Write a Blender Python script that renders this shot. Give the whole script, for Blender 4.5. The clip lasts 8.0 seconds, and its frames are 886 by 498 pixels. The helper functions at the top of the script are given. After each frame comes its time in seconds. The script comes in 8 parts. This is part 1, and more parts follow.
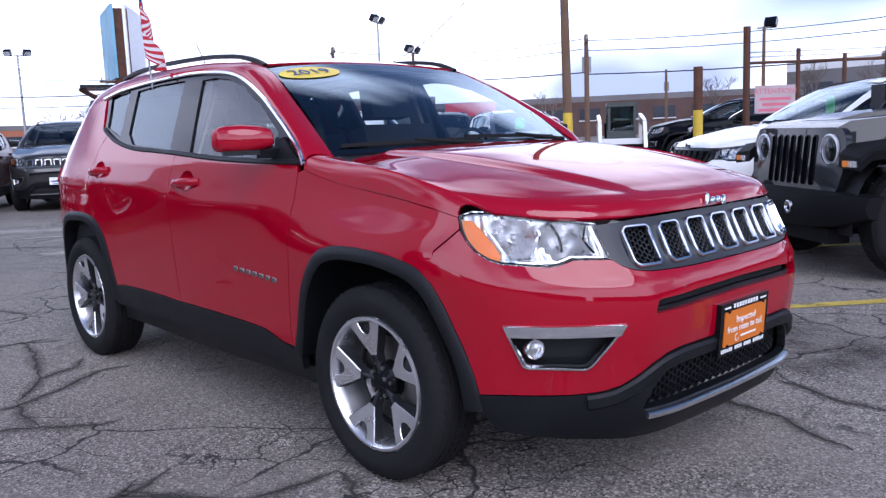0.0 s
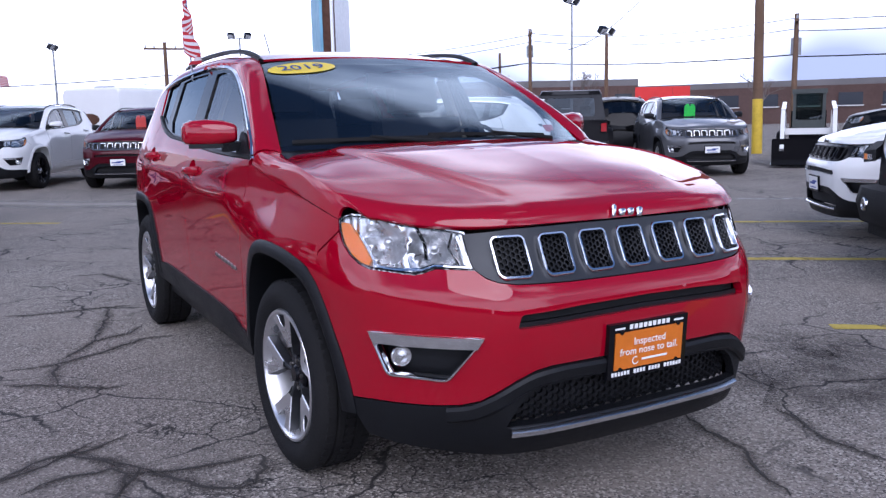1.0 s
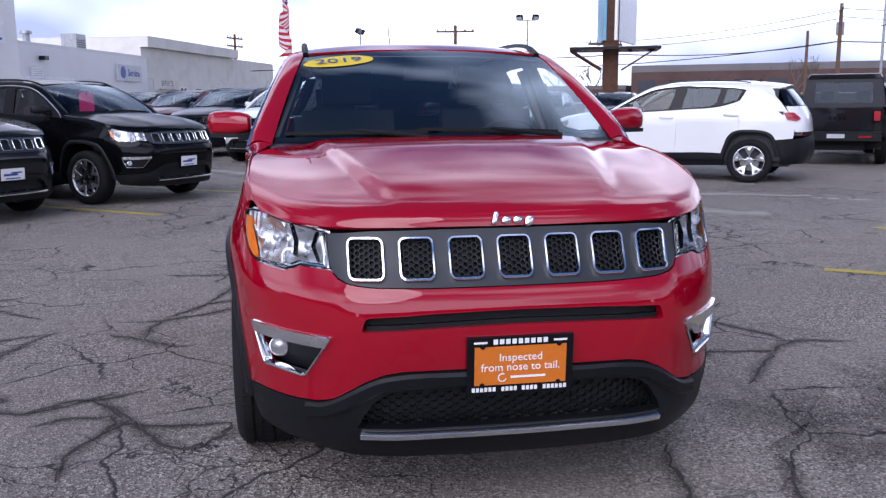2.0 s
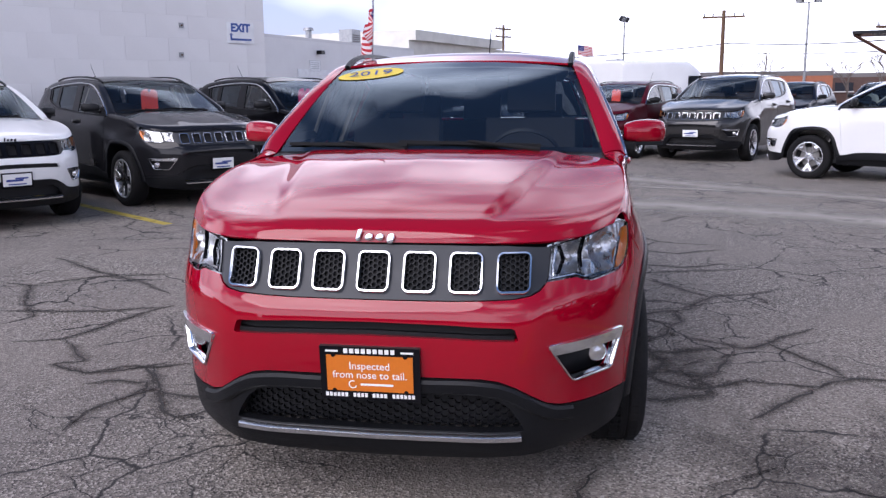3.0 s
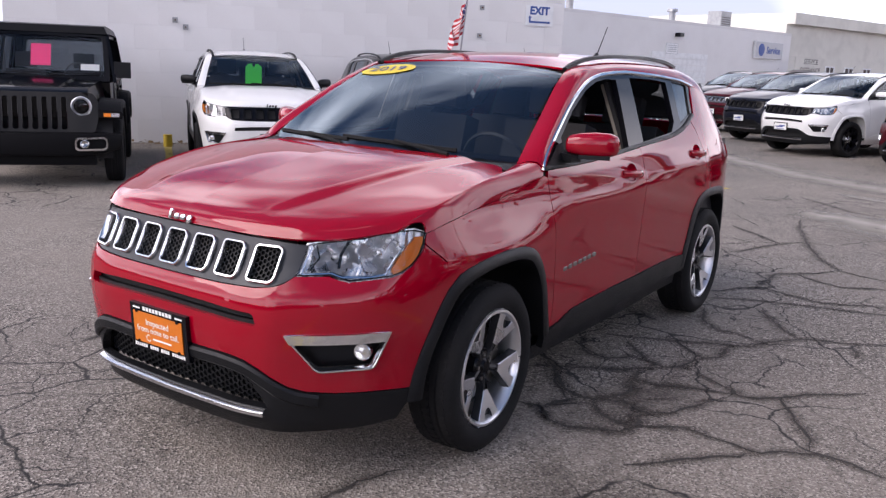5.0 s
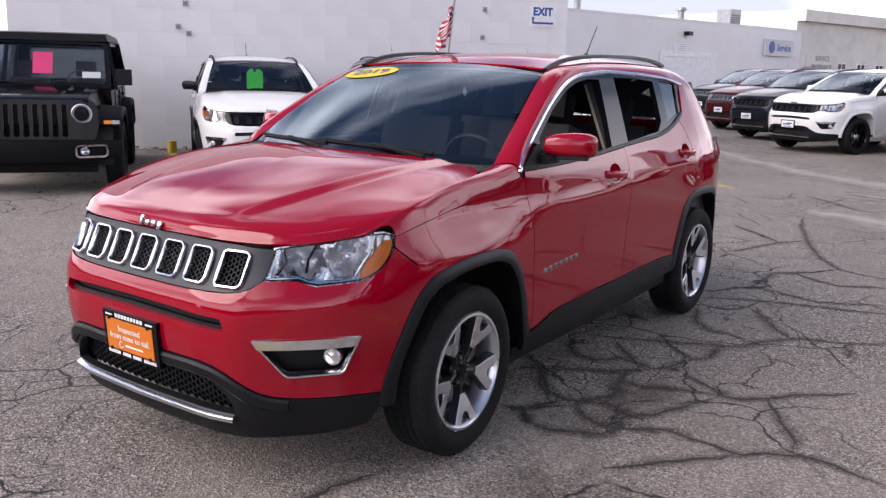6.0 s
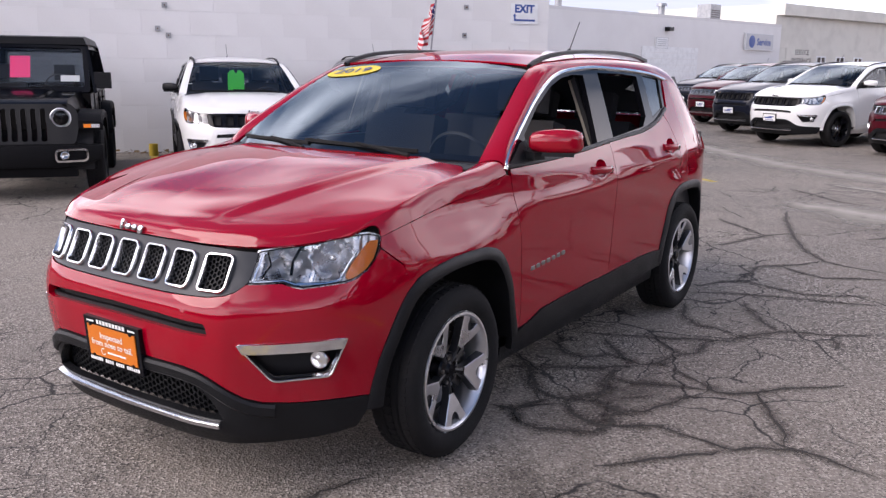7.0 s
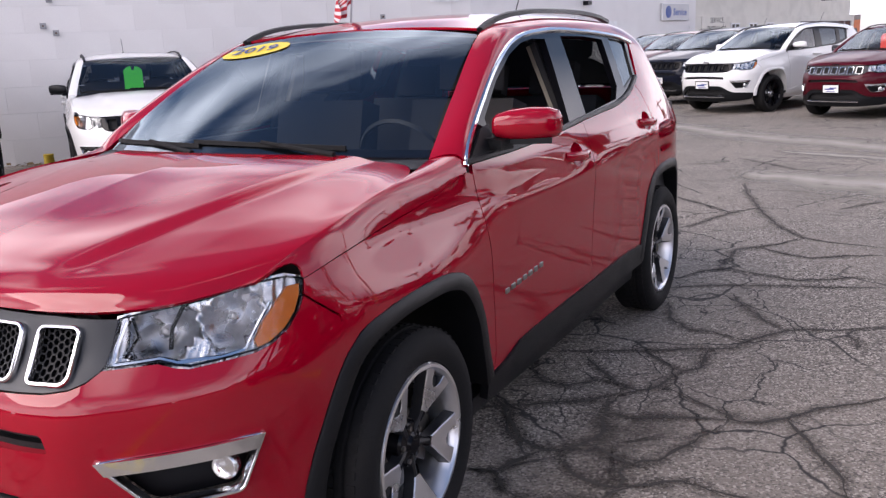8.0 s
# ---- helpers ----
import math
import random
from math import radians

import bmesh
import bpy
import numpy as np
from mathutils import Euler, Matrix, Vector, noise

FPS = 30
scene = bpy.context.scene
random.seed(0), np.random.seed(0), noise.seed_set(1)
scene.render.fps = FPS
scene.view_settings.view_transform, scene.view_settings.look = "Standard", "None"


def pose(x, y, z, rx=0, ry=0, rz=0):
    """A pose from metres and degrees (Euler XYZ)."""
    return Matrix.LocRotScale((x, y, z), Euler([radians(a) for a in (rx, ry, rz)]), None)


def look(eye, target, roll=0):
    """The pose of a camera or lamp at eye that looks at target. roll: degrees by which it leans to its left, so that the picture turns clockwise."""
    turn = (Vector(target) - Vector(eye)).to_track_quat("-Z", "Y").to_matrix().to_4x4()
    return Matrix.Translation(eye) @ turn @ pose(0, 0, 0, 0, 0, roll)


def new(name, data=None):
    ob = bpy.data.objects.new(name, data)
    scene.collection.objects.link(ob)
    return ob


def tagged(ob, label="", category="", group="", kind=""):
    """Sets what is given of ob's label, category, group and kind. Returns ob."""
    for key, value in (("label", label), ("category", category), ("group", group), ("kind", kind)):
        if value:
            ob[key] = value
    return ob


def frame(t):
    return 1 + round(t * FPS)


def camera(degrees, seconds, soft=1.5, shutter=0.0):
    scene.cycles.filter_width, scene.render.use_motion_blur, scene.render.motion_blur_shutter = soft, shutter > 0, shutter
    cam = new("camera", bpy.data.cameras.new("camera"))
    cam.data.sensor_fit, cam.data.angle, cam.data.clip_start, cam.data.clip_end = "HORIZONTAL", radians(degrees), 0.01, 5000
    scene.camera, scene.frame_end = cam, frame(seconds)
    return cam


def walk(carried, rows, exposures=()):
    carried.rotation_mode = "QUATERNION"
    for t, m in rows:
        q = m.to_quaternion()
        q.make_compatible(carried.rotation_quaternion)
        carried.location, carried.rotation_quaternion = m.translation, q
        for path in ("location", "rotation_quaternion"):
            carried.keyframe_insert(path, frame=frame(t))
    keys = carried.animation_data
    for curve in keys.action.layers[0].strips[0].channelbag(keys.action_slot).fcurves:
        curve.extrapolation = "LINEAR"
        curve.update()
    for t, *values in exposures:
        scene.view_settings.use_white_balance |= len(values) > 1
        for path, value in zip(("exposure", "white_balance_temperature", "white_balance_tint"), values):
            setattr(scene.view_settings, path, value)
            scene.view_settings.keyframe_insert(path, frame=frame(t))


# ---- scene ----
cam = camera(55.3, 8.0, soft=1.35)
PATH = [
    (0, (2.287, -2.626, 1.213), (0.832, -1.282, 0.936), -2.2),
    (0.5, (2.601, -2.293, 1.215), (1.018, -1.104, 0.93), -1.6),
    (1, (2.863, -1.802, 1.251), (1.134, -0.844, 0.945), -1.2),
    (1.3, (3.018, -1.455, 1.261), (1.199, -0.683, 0.951), -0.9),
    (1.5, (3.145, -1.239, 1.292), (1.278, -0.597, 0.972), -0.6),
    (1.7, (3.19, -0.989, 1.288), (1.284, -0.48, 0.961), -0.5),
    (2.8, (3.404, 0.383, 1.364), (1.447, 0.2, 0.996), -0.5),
    (3, (3.386, 0.629, 1.394), (1.444, 0.318, 1.031), -0.5),
    (3.5, (3.317, 1.264, 1.422), (1.438, 0.677, 1.066), -0.2),
    (4, (3.143, 1.831, 1.443), (1.358, 1.011, 1.065), -0.2),
    (4.2, (3.069, 2.051, 1.447), (1.329, 1.146, 1.056), 0.2),
    (5.3, (2.72, 2.588, 1.542), (1.122, 1.464, 1.116), 2.4),
    (5.5, (2.699, 2.622, 1.536), (1.103, 1.495, 1.113), 2.0),
    (6, (2.679, 2.629, 1.53), (1.082, 1.5, 1.11), 1.5),
    (6.5, (2.68, 2.633, 1.531), (1.081, 1.506, 1.115), 1.4),
    (7, (2.652, 2.605, 1.524), (1.036, 1.505, 1.102), 0.7),
    (7.5, (2.413, 2.324, 1.488), (0.752, 1.3, 1.05), -1.4),
    (8, (1.924, 2.06, 1.455), (0.229, 1.1, 1.001), -2.5),
]
walk(cam, [(t, look(eye, target, roll)) for t, eye, target, roll in PATH], [(0, 0.1, 5450, 20), (1.5, -0.08, 5550, 21), (3, 0.16, 6000, 21), (5.5, 0.37, 6550, 21), (8, 0.49, 6600, 21)])

import functools

# ---------------------------------------------------------------- light
world = bpy.data.worlds.new("sky")
scene.world = world
world.use_nodes = True
wt = world.node_tree
wt.nodes.clear()


def wnode(kind, **values):
    n = wt.nodes.new(kind)
    for key, v in values.items():
        n.inputs[key].default_value = v
    return n


SUN_ELEVATION, SUN_AZIMUTH = 40.0, -28.0      # degrees; the azimuth is counted from +x towards +y
sky = wnode("ShaderNodeTexSky")
sky.sky_type, sky.sun_disc = "NISHITA", False
sky.sun_elevation, sky.sun_rotation = radians(SUN_ELEVATION), radians(90 - SUN_AZIMUTH)
sky.air_density, sky.dust_density, sky.ozone_density = 1.0, 0.0, 2.0
coord = wnode("ShaderNodeTexCoord")
stretch = wnode("ShaderNodeMapping")
stretch.inputs["Scale"].default_value = (1.0, 1.0, 1.9)
stretch.inputs["Location"].default_value = (0.35, 0.15, 0.0)
clouds = wnode("ShaderNodeTexNoise", Scale=1.7, Detail=3.5, Roughness=0.45, Distortion=0.0)
cover = wnode("ShaderNodeMapRange")
for key, v in (("From Min", 0.42), ("From Max", 0.57)):
    cover.inputs[key].default_value = v
tone = wnode("ShaderNodeTexNoise", Scale=2.3, Detail=3.5, Roughness=0.45, Distortion=0.0)
tones = wt.nodes.new("ShaderNodeValToRGB")
tones.color_ramp.elements[0].position, tones.color_ramp.elements[0].color = 0.37, (2.7, 3.0, 3.9, 1)
tones.color_ramp.elements[1].position, tones.color_ramp.elements[1].color = 0.53, (9.6, 9.7, 10.2, 1)
blend = wt.nodes.new("ShaderNodeMix")
blend.data_type = "RGBA"
ground_glow = wnode("ShaderNodeBackground", Strength=0.225)
wout = wt.nodes.new("ShaderNodeOutputWorld")
wl = wt.links.new
wl(coord.outputs["Generated"], stretch.inputs["Vector"])
wl(stretch.outputs["Vector"], clouds.inputs["Vector"])
wl(stretch.outputs["Vector"], tone.inputs["Vector"])
wl(tone.outputs["Fac"], tones.inputs["Fac"])
axes = wt.nodes.new("ShaderNodeSeparateXYZ")


def wmath(kind, *values):
    n = wt.nodes.new("ShaderNodeMath")
    n.operation = kind
    for socket, v in zip(n.inputs, values):
        if isinstance(v, (int, float)):
            socket.default_value = v
        else:
            wl(v, socket)
    return n.outputs["Value"]


# the clouds thin out overhead and leave a blue gap over the yard fence
toward_gap = wt.nodes.new("ShaderNodeVectorMath")
toward_gap.operation = "DOT_PRODUCT"
toward_gap.inputs[1].default_value = (-0.40, 0.85, 0.342)
wl(coord.outputs["Generated"], toward_gap.inputs[0])
gap = wt.nodes.new("ShaderNodeMapRange")
for key, v in (("From Min", 0.90), ("From Max", 0.985), ("To Min", 0.0), ("To Max", 0.16)):
    gap.inputs[key].default_value = v
wl(toward_gap.outputs["Value"], gap.inputs["Value"])
thin = wmath("MULTIPLY_ADD", axes.outputs["Z"], -0.34, clouds.outputs["Fac"])
wl(wmath("SUBTRACT", wmath("ADD", thin, 0.165), gap.outputs["Result"]), cover.inputs["Value"])
haze = wt.nodes.new("ShaderNodeMapRange")
for key, v in (("From Min", 0.05), ("From Max", 0.26), ("To Min", 1.0), ("To Max", 0.0)):
    haze.inputs[key].default_value = v
most = wt.nodes.new("ShaderNodeMath")
most.operation = "MAXIMUM"
wl(coord.outputs["Generated"], axes.inputs["Vector"])
wl(axes.outputs["Z"], haze.inputs["Value"])
wl(haze.outputs["Result"], most.inputs[0])
wl(cover.outputs["Result"], most.inputs[1])
wl(most.outputs["Value"], blend.inputs["Factor"])
clear = wt.nodes.new("ShaderNodeVectorMath")      # the clear sky is darker than the sunlit clouds
clear.operation = "SCALE"
clear.inputs["Scale"].default_value = 0.45
wl(sky.outputs["Color"], clear.inputs[0])
wl(clear.outputs["Vector"], blend.inputs["A"])
wl(tones.outputs["Color"], blend.inputs["B"])
wl(blend.outputs["Result"], ground_glow.inputs["Color"])
wl(ground_glow.outputs["Background"], wout.inputs["Surface"])

sun = new("sun", bpy.data.lights.new("sun", "SUN"))
sun.data.energy, sun.data.angle, sun.data.color = 2.4, radians(50), (1.0, 0.94, 0.86)
_az, _el = radians(SUN_AZIMUTH), radians(SUN_ELEVATION)
sun.matrix_world = look((30 * math.cos(_az), 30 * math.sin(_az), 30 * math.tan(_el)), (0, 0, 0))


# ---------------------------------------------------------------- materials
def material(name, color, rough=0.5, metal=0.0, coat=0.0, grain=0.0, grain_scale=40.0, bump=0.0, bump_scale=200.0, wear=0.0, wear_scale=3.0,
             wear_color=None, spec=0.5, per_object=0.0):
    """A surface with colour variation at two scales (wear, grain), varying gloss and fine relief."""
    m = bpy.data.materials.new(name)
    m.use_nodes = True
    nt = m.node_tree
    b = nt.nodes["Principled BSDF"]
    b.inputs["Roughness"].default_value, b.inputs["Metallic"].default_value = rough, metal
    b.inputs["Coat Weight"].default_value, b.inputs["Coat Roughness"].default_value, b.inputs["Coat IOR"].default_value = coat, 0.02, 1.5
    b.inputs["Specular IOR Level"].default_value = spec
    b.inputs["Base Color"].default_value = (*color, 1)
    tc = nt.nodes.new("ShaderNodeTexCoord")
    out = None

    def noise_node(scale, detail=5.0):
        n = nt.nodes.new("ShaderNodeTexNoise")
        n.inputs["Scale"].default_value, n.inputs["Detail"].default_value = scale, detail
        nt.links.new(tc.outputs["Object"], n.inputs["Vector"])
        return n

    def mixed(fac, a, bcol, kind="MIX"):
        n = nt.nodes.new("ShaderNodeMix")
        n.data_type, n.blend_type = "RGBA", kind
        nt.links.new(fac, n.inputs["Factor"])
        if a is None:
            n.inputs["A"].default_value = (*color, 1)
        else:
            nt.links.new(a, n.inputs["A"])
        n.inputs["B"].default_value = (*bcol, 1)
        return n.outputs["Result"]

    def ramp(value, lo, hi, top=1.0):
        n = nt.nodes.new("ShaderNodeMapRange")
        n.inputs["From Min"].default_value, n.inputs["From Max"].default_value, n.inputs["To Max"].default_value = lo, hi, top
        nt.links.new(value, n.inputs["Value"])
        return n.outputs["Result"]

    if wear:
        n = noise_node(wear_scale, 8.0)
        out = mixed(ramp(n.outputs["Fac"], 0.42, 0.68, wear), out, wear_color or tuple(c * 0.6 for c in color))
        r = ramp(n.outputs["Fac"], 0.3, 0.7)
        rr = nt.nodes.new("ShaderNodeMapRange")
        rr.inputs["To Min"].default_value, rr.inputs["To Max"].default_value = max(rough - 0.06, 0.02), min(rough + 0.1, 1)
        nt.links.new(r, rr.inputs["Value"])
        nt.links.new(rr.outputs["Result"], b.inputs["Roughness"])
    if grain:
        n = noise_node(grain_scale, 3.0)
        out = mixed(ramp(n.outputs["Fac"], 0.4, 0.65, grain), out, tuple(c * 0.55 for c in color))
    if per_object:
        info = nt.nodes.new("ShaderNodeObjectInfo")
        out = mixed(ramp(info.outputs["Random"], 0, 1, per_object), out, tuple(c * 0.7 for c in color))
    if out is not None:
        nt.links.new(out, b.inputs["Base Color"])
    if bump:
        n = noise_node(bump_scale, 3.0)
        k = nt.nodes.new("ShaderNodeBump")
        k.inputs["Strength"].default_value, k.inputs["Distance"].default_value = bump, 0.004
        nt.links.new(n.outputs["Fac"], k.inputs["Height"])
        nt.links.new(k.outputs["Normal"], b.inputs["Normal"])
    return m


def faceted(name, color, scale=13.0, depth=0.016):
    """Bright lamp reflector pressed into many small flat facets."""
    m = material(name, color, rough=0.2, metal=1.0)
    nt = m.node_tree
    tc = nt.nodes.new("ShaderNodeTexCoord")
    v = nt.nodes.new("ShaderNodeTexVoronoi")
    v.inputs["Scale"].default_value = scale
    k = nt.nodes.new("ShaderNodeBump")
    k.inputs["Strength"].default_value, k.inputs["Distance"].default_value = 1.0, depth
    nt.links.new(tc.outputs["Object"], v.inputs["Vector"])
    nt.links.new(v.outputs["Distance"], k.inputs["Height"])
    nt.links.new(k.outputs["Normal"], nt.nodes["Principled BSDF"].inputs["Normal"])
    return m


def car_paint(name, color, metal=0.25, rough=0.32, coat=1.0, spec=0.15):
    return material(name, color, rough=rough, metal=metal, coat=coat, grain=0.12, grain_scale=900.0, wear=0.10, wear_scale=1.6, spec=spec)


def glass(name, tint, alpha, rough=0.0, sheen=(0.95, 0.97, 1.0)):
    """Car glass: a tinted pane that lets part of the light straight through and mirrors the rest."""
    m = bpy.data.materials.new(name)
    m.use_nodes = True
    nt = m.node_tree
    nt.nodes.clear()
    o = nt.nodes.new("ShaderNodeOutputMaterial")
    clear = nt.nodes.new("ShaderNodeBsdfTransparent")
    clear.inputs["Color"].default_value = (*tint, 1)
    gloss = nt.nodes.new("ShaderNodeBsdfGlossy")
    gloss.inputs["Roughness"].default_value = rough
    gloss.inputs["Color"].default_value = (*sheen, 1)
    fres = nt.nodes.new("ShaderNodeFresnel")
    fres.inputs["IOR"].default_value = alpha
    mix = nt.nodes.new("ShaderNodeMixShader")
    nt.links.new(fres.outputs["Fac"], mix.inputs["Fac"])
    nt.links.new(clear.outputs["BSDF"], mix.inputs[1])
    nt.links.new(gloss.outputs["BSDF"], mix.inputs[2])
    nt.links.new(mix.outputs["Shader"], o.inputs["Surface"])
    return m


RED = material("red_paint", (0.30, 0.0005, 0.012), rough=0.5, coat=1.0, grain=0.12, grain_scale=900.0, wear=0.10, wear_scale=1.6, spec=0.0)
RED.node_tree.nodes["Principled BSDF"].inputs["Coat IOR"].default_value = 1.57
WHITE = car_paint("white_paint", (0.80, 0.80, 0.79), metal=0.0)
BLACK = car_paint("black_paint", (0.002, 0.002, 0.003), metal=0.0, coat=0.35, spec=0.02)
GREY = car_paint("granite_paint", (0.011, 0.011, 0.013), metal=0.0, coat=0.7, spec=0.03)
SILVERGREY = car_paint("silver_grey_paint", (0.034, 0.033, 0.033), metal=0.3)
SILVER = car_paint("pewter_paint", (0.11, 0.112, 0.118), metal=0.2)
MAROON = car_paint("maroon_paint", (0.06, 0.003, 0.008), metal=0.0, coat=0.4, spec=0.04)
NAVY = car_paint("navy_paint", (0.008, 0.010, 0.019), metal=0.0, coat=0.4, spec=0.04)
PLASTIC = material("black_plastic", (0.0045, 0.005, 0.0065), rough=0.42, spec=0.28, grain=0.3, grain_scale=300, bump=0.25, bump_scale=900, wear=0.25, wear_scale=4, wear_color=(0.010, 0.011, 0.013))
TRIM = material("matt_bumper_plastic", (0.006, 0.006, 0.007), rough=0.6, spec=0.10, grain=0.3, grain_scale=200, bump=0.25, bump_scale=700)
GRILLE = material("grille_grey", (0.034, 0.036, 0.040), rough=0.42, metal=0.3, grain=0.15, grain_scale=400)
GLOSSBLACK = material("gloss_black", (0.006, 0.006, 0.008), rough=0.05, spec=0.2, grain=0.1, grain_scale=200)
DARK = material("dark_cavity", (0.006, 0.006, 0.007), rough=0.8, grain=0.3, grain_scale=60)
CHROME = material("chrome", (0.82, 0.83, 0.85), rough=0.08, metal=1.0, wear=0.2, wear_scale=12, wear_color=(0.6, 0.61, 0.64))
SATIN = material("satin_silver", (0.74, 0.75, 0.77), rough=0.26, metal=1.0, grain=0.1, grain_scale=500)
ALLOY = material("machined_alloy", (0.80, 0.80, 0.82), rough=0.30, metal=0.95, grain=0.06, grain_scale=350, wear=0.25, wear_scale=9)
ALLOYDARK = material("dark_alloy", (0.035, 0.036, 0.04), rough=0.35, metal=0.5, grain=0.2, grain_scale=80)
RUBBER = material("tyre_rubber", (0.009, 0.009, 0.010), rough=0.78, spec=0.2, grain=0.35, grain_scale=120, bump=0.3, bump_scale=700, wear=0.4, wear_scale=7, wear_color=(0.022, 0.021, 0.020))
STEEL = material("brake_steel", (0.30, 0.29, 0.28), rough=0.35, metal=1.0, wear=0.4, wear_scale=15)
SEAT = material("seat_cloth", (0.018, 0.018, 0.022), rough=0.8, grain=0.4, grain_scale=250, bump=0.3, bump_scale=900)
BEIGE = material("beige_trim", (0.42, 0.38, 0.32), rough=0.7, grain=0.2, grain_scale=200)
DASH = material("dash_plastic", (0.014, 0.014, 0.017), rough=0.55, grain=0.3, grain_scale=300, bump=0.2, bump_scale=900)
WINDSHIELD = glass("windshield_glass", (0.56, 0.64, 0.68), 1.75, sheen=(0.76, 0.90, 1.0))
PARKEDGLASS = glass("parked_windshield_glass", (0.86, 0.89, 0.92), 1.42, sheen=(0.80, 0.92, 1.0))
SIDEGLASS = glass("tinted_glass", (0.15, 0.17, 0.19), 1.62, sheen=(0.84, 0.93, 1.0))
CLEARGLASS = glass("light_glass", (0.62, 0.70, 0.68), 1.6)
LENS = glass("clear_lens", (0.90, 0.91, 0.92), 1.35)
AMBER = material("amber_reflector", (1.0, 0.27, 0.006), rough=0.3, coat=0.4, grain=0.25, grain_scale=260, bump=0.3, bump_scale=300)
TAILRED = material("tail_lamp_red", (0.35, 0.01, 0.015), rough=0.12, coat=1.0, grain=0.3, grain_scale=150)
REFLECTOR = faceted("lamp_reflector", (0.50, 0.50, 0.50))
LAMPBOWL = material("pale_lamp_bowl", (0.72, 0.73, 0.75), rough=0.35, metal=0.4, wear=0.4, wear_scale=25, wear_color=(0.3, 0.3, 0.31))
STRIPLAMP = faceted("clear_strip_lamp", (0.85, 0.86, 0.88), 28.0, 0.002)
BOWL = material("bright_lamp_bowl", (0.76, 0.76, 0.77), rough=0.27, metal=1.0, wear=0.4, wear_scale=30, wear_color=(0.22, 0.22, 0.23))
ORANGE = material("orange_card", (0.62, 0.16, 0.008), rough=0.45, grain=0.1, grain_scale=80)
YELLOW = material("yellow_vinyl", (0.70, 0.52, 0.008), rough=0.4, grain=0.08, grain_scale=60)
PRINTWHITE = material("white_print", (0.82, 0.82, 0.80), rough=0.5, grain=0.08, grain_scale=100)
PRINTBLUE = material("blue_print", (0.02, 0.05, 0.25), rough=0.5, grain=0.1, grain_scale=100)
TAGGREEN = material("green_card", (0.07, 0.90, 0.09), rough=0.6, grain=0.1, grain_scale=40)
TAGORANGE = material("coral_card", (0.95, 0.10, 0.06), rough=0.6, grain=0.1, grain_scale=40)
TAGPINK = material("pink_card", (0.95, 0.05, 0.22), rough=0.6, grain=0.1, grain_scale=40)


# ---------------------------------------------------------------- mesh tools
def part(name, bm, mat, parent=None, label="", smooth=True, bevel=0.0, segments=2):
    """Links a bmesh as one mesh object under a thing or under a part."""
    if bevel:
        sharp = [e for e in bm.edges if len(e.link_faces) == 2 and e.calc_face_angle() > 0.5]
        bmesh.ops.bevel(bm, geom=sharp, offset=bevel, segments=segments, affect="EDGES", clamp_overlap=True, profile=0.7)
    bmesh.ops.recalc_face_normals(bm, faces=bm.faces)
    me = bpy.data.meshes.new(name)
    bm.to_mesh(me)
    bm.free()
    if smooth:
        me.shade_smooth()
        me.set_sharp_from_angle(angle=radians(38))
    for m in (mat if isinstance(mat, (list, tuple)) else [mat]):
        me.materials.append(m)
    ob = new(name, me)
    ob.parent = parent
    return tagged(ob, label)


def thing(name, label, category, m=None, group="", kind=""):
    ob = new(name)
    ob.empty_display_size = 0.2
    if m is not None:
        ob.matrix_basis = m
    return tagged(ob, label, category, group, kind)


def box(bm, x0, x1, y0, y1, z0, z1, m=None, mat=0):
    """Adds a box to a bmesh."""
    vs = [bm.verts.new((x, y, z)) for x in (x0, x1) for y in (y0, y1) for z in (z0, z1)]
    if m is not None:
        for v in vs:
            v.co = m @ v.co
    for q in ((0, 1, 3, 2), (4, 6, 7, 5), (0, 4, 5, 1), (2, 3, 7, 6), (0, 2, 6, 4), (1, 5, 7, 3)):
        f = bm.faces.new([vs[i] for i in q])
        f.material_index = mat
    return vs


def boxed(name, dims, mat, parent=None, label="", bevel=0.01, m=None, segments=2):
    bm = bmesh.new()
    box(bm, *dims, m)
    return part(name, bm, mat, parent, label, bevel=bevel, segments=segments)


def tube(bm, a, b, r0, r1=None, n=10):
    """Adds a tapered round bar from a to b."""
    a, b = Vector(a), Vector(b)
    r1 = r0 if r1 is None else r1
    q = (b - a).to_track_quat("Z", "Y")
    rings = [[bm.verts.new(p + q @ Vector((r * math.cos(2 * math.pi * i / n), r * math.sin(2 * math.pi * i / n), 0))) for i in range(n)] for p, r in ((a, r0), (b, r1))]
    for i in range(n):
        bm.faces.new((rings[0][i], rings[0][(i + 1) % n], rings[1][(i + 1) % n], rings[1][i]))
    bm.faces.new(rings[0][::-1]), bm.faces.new(rings[1])


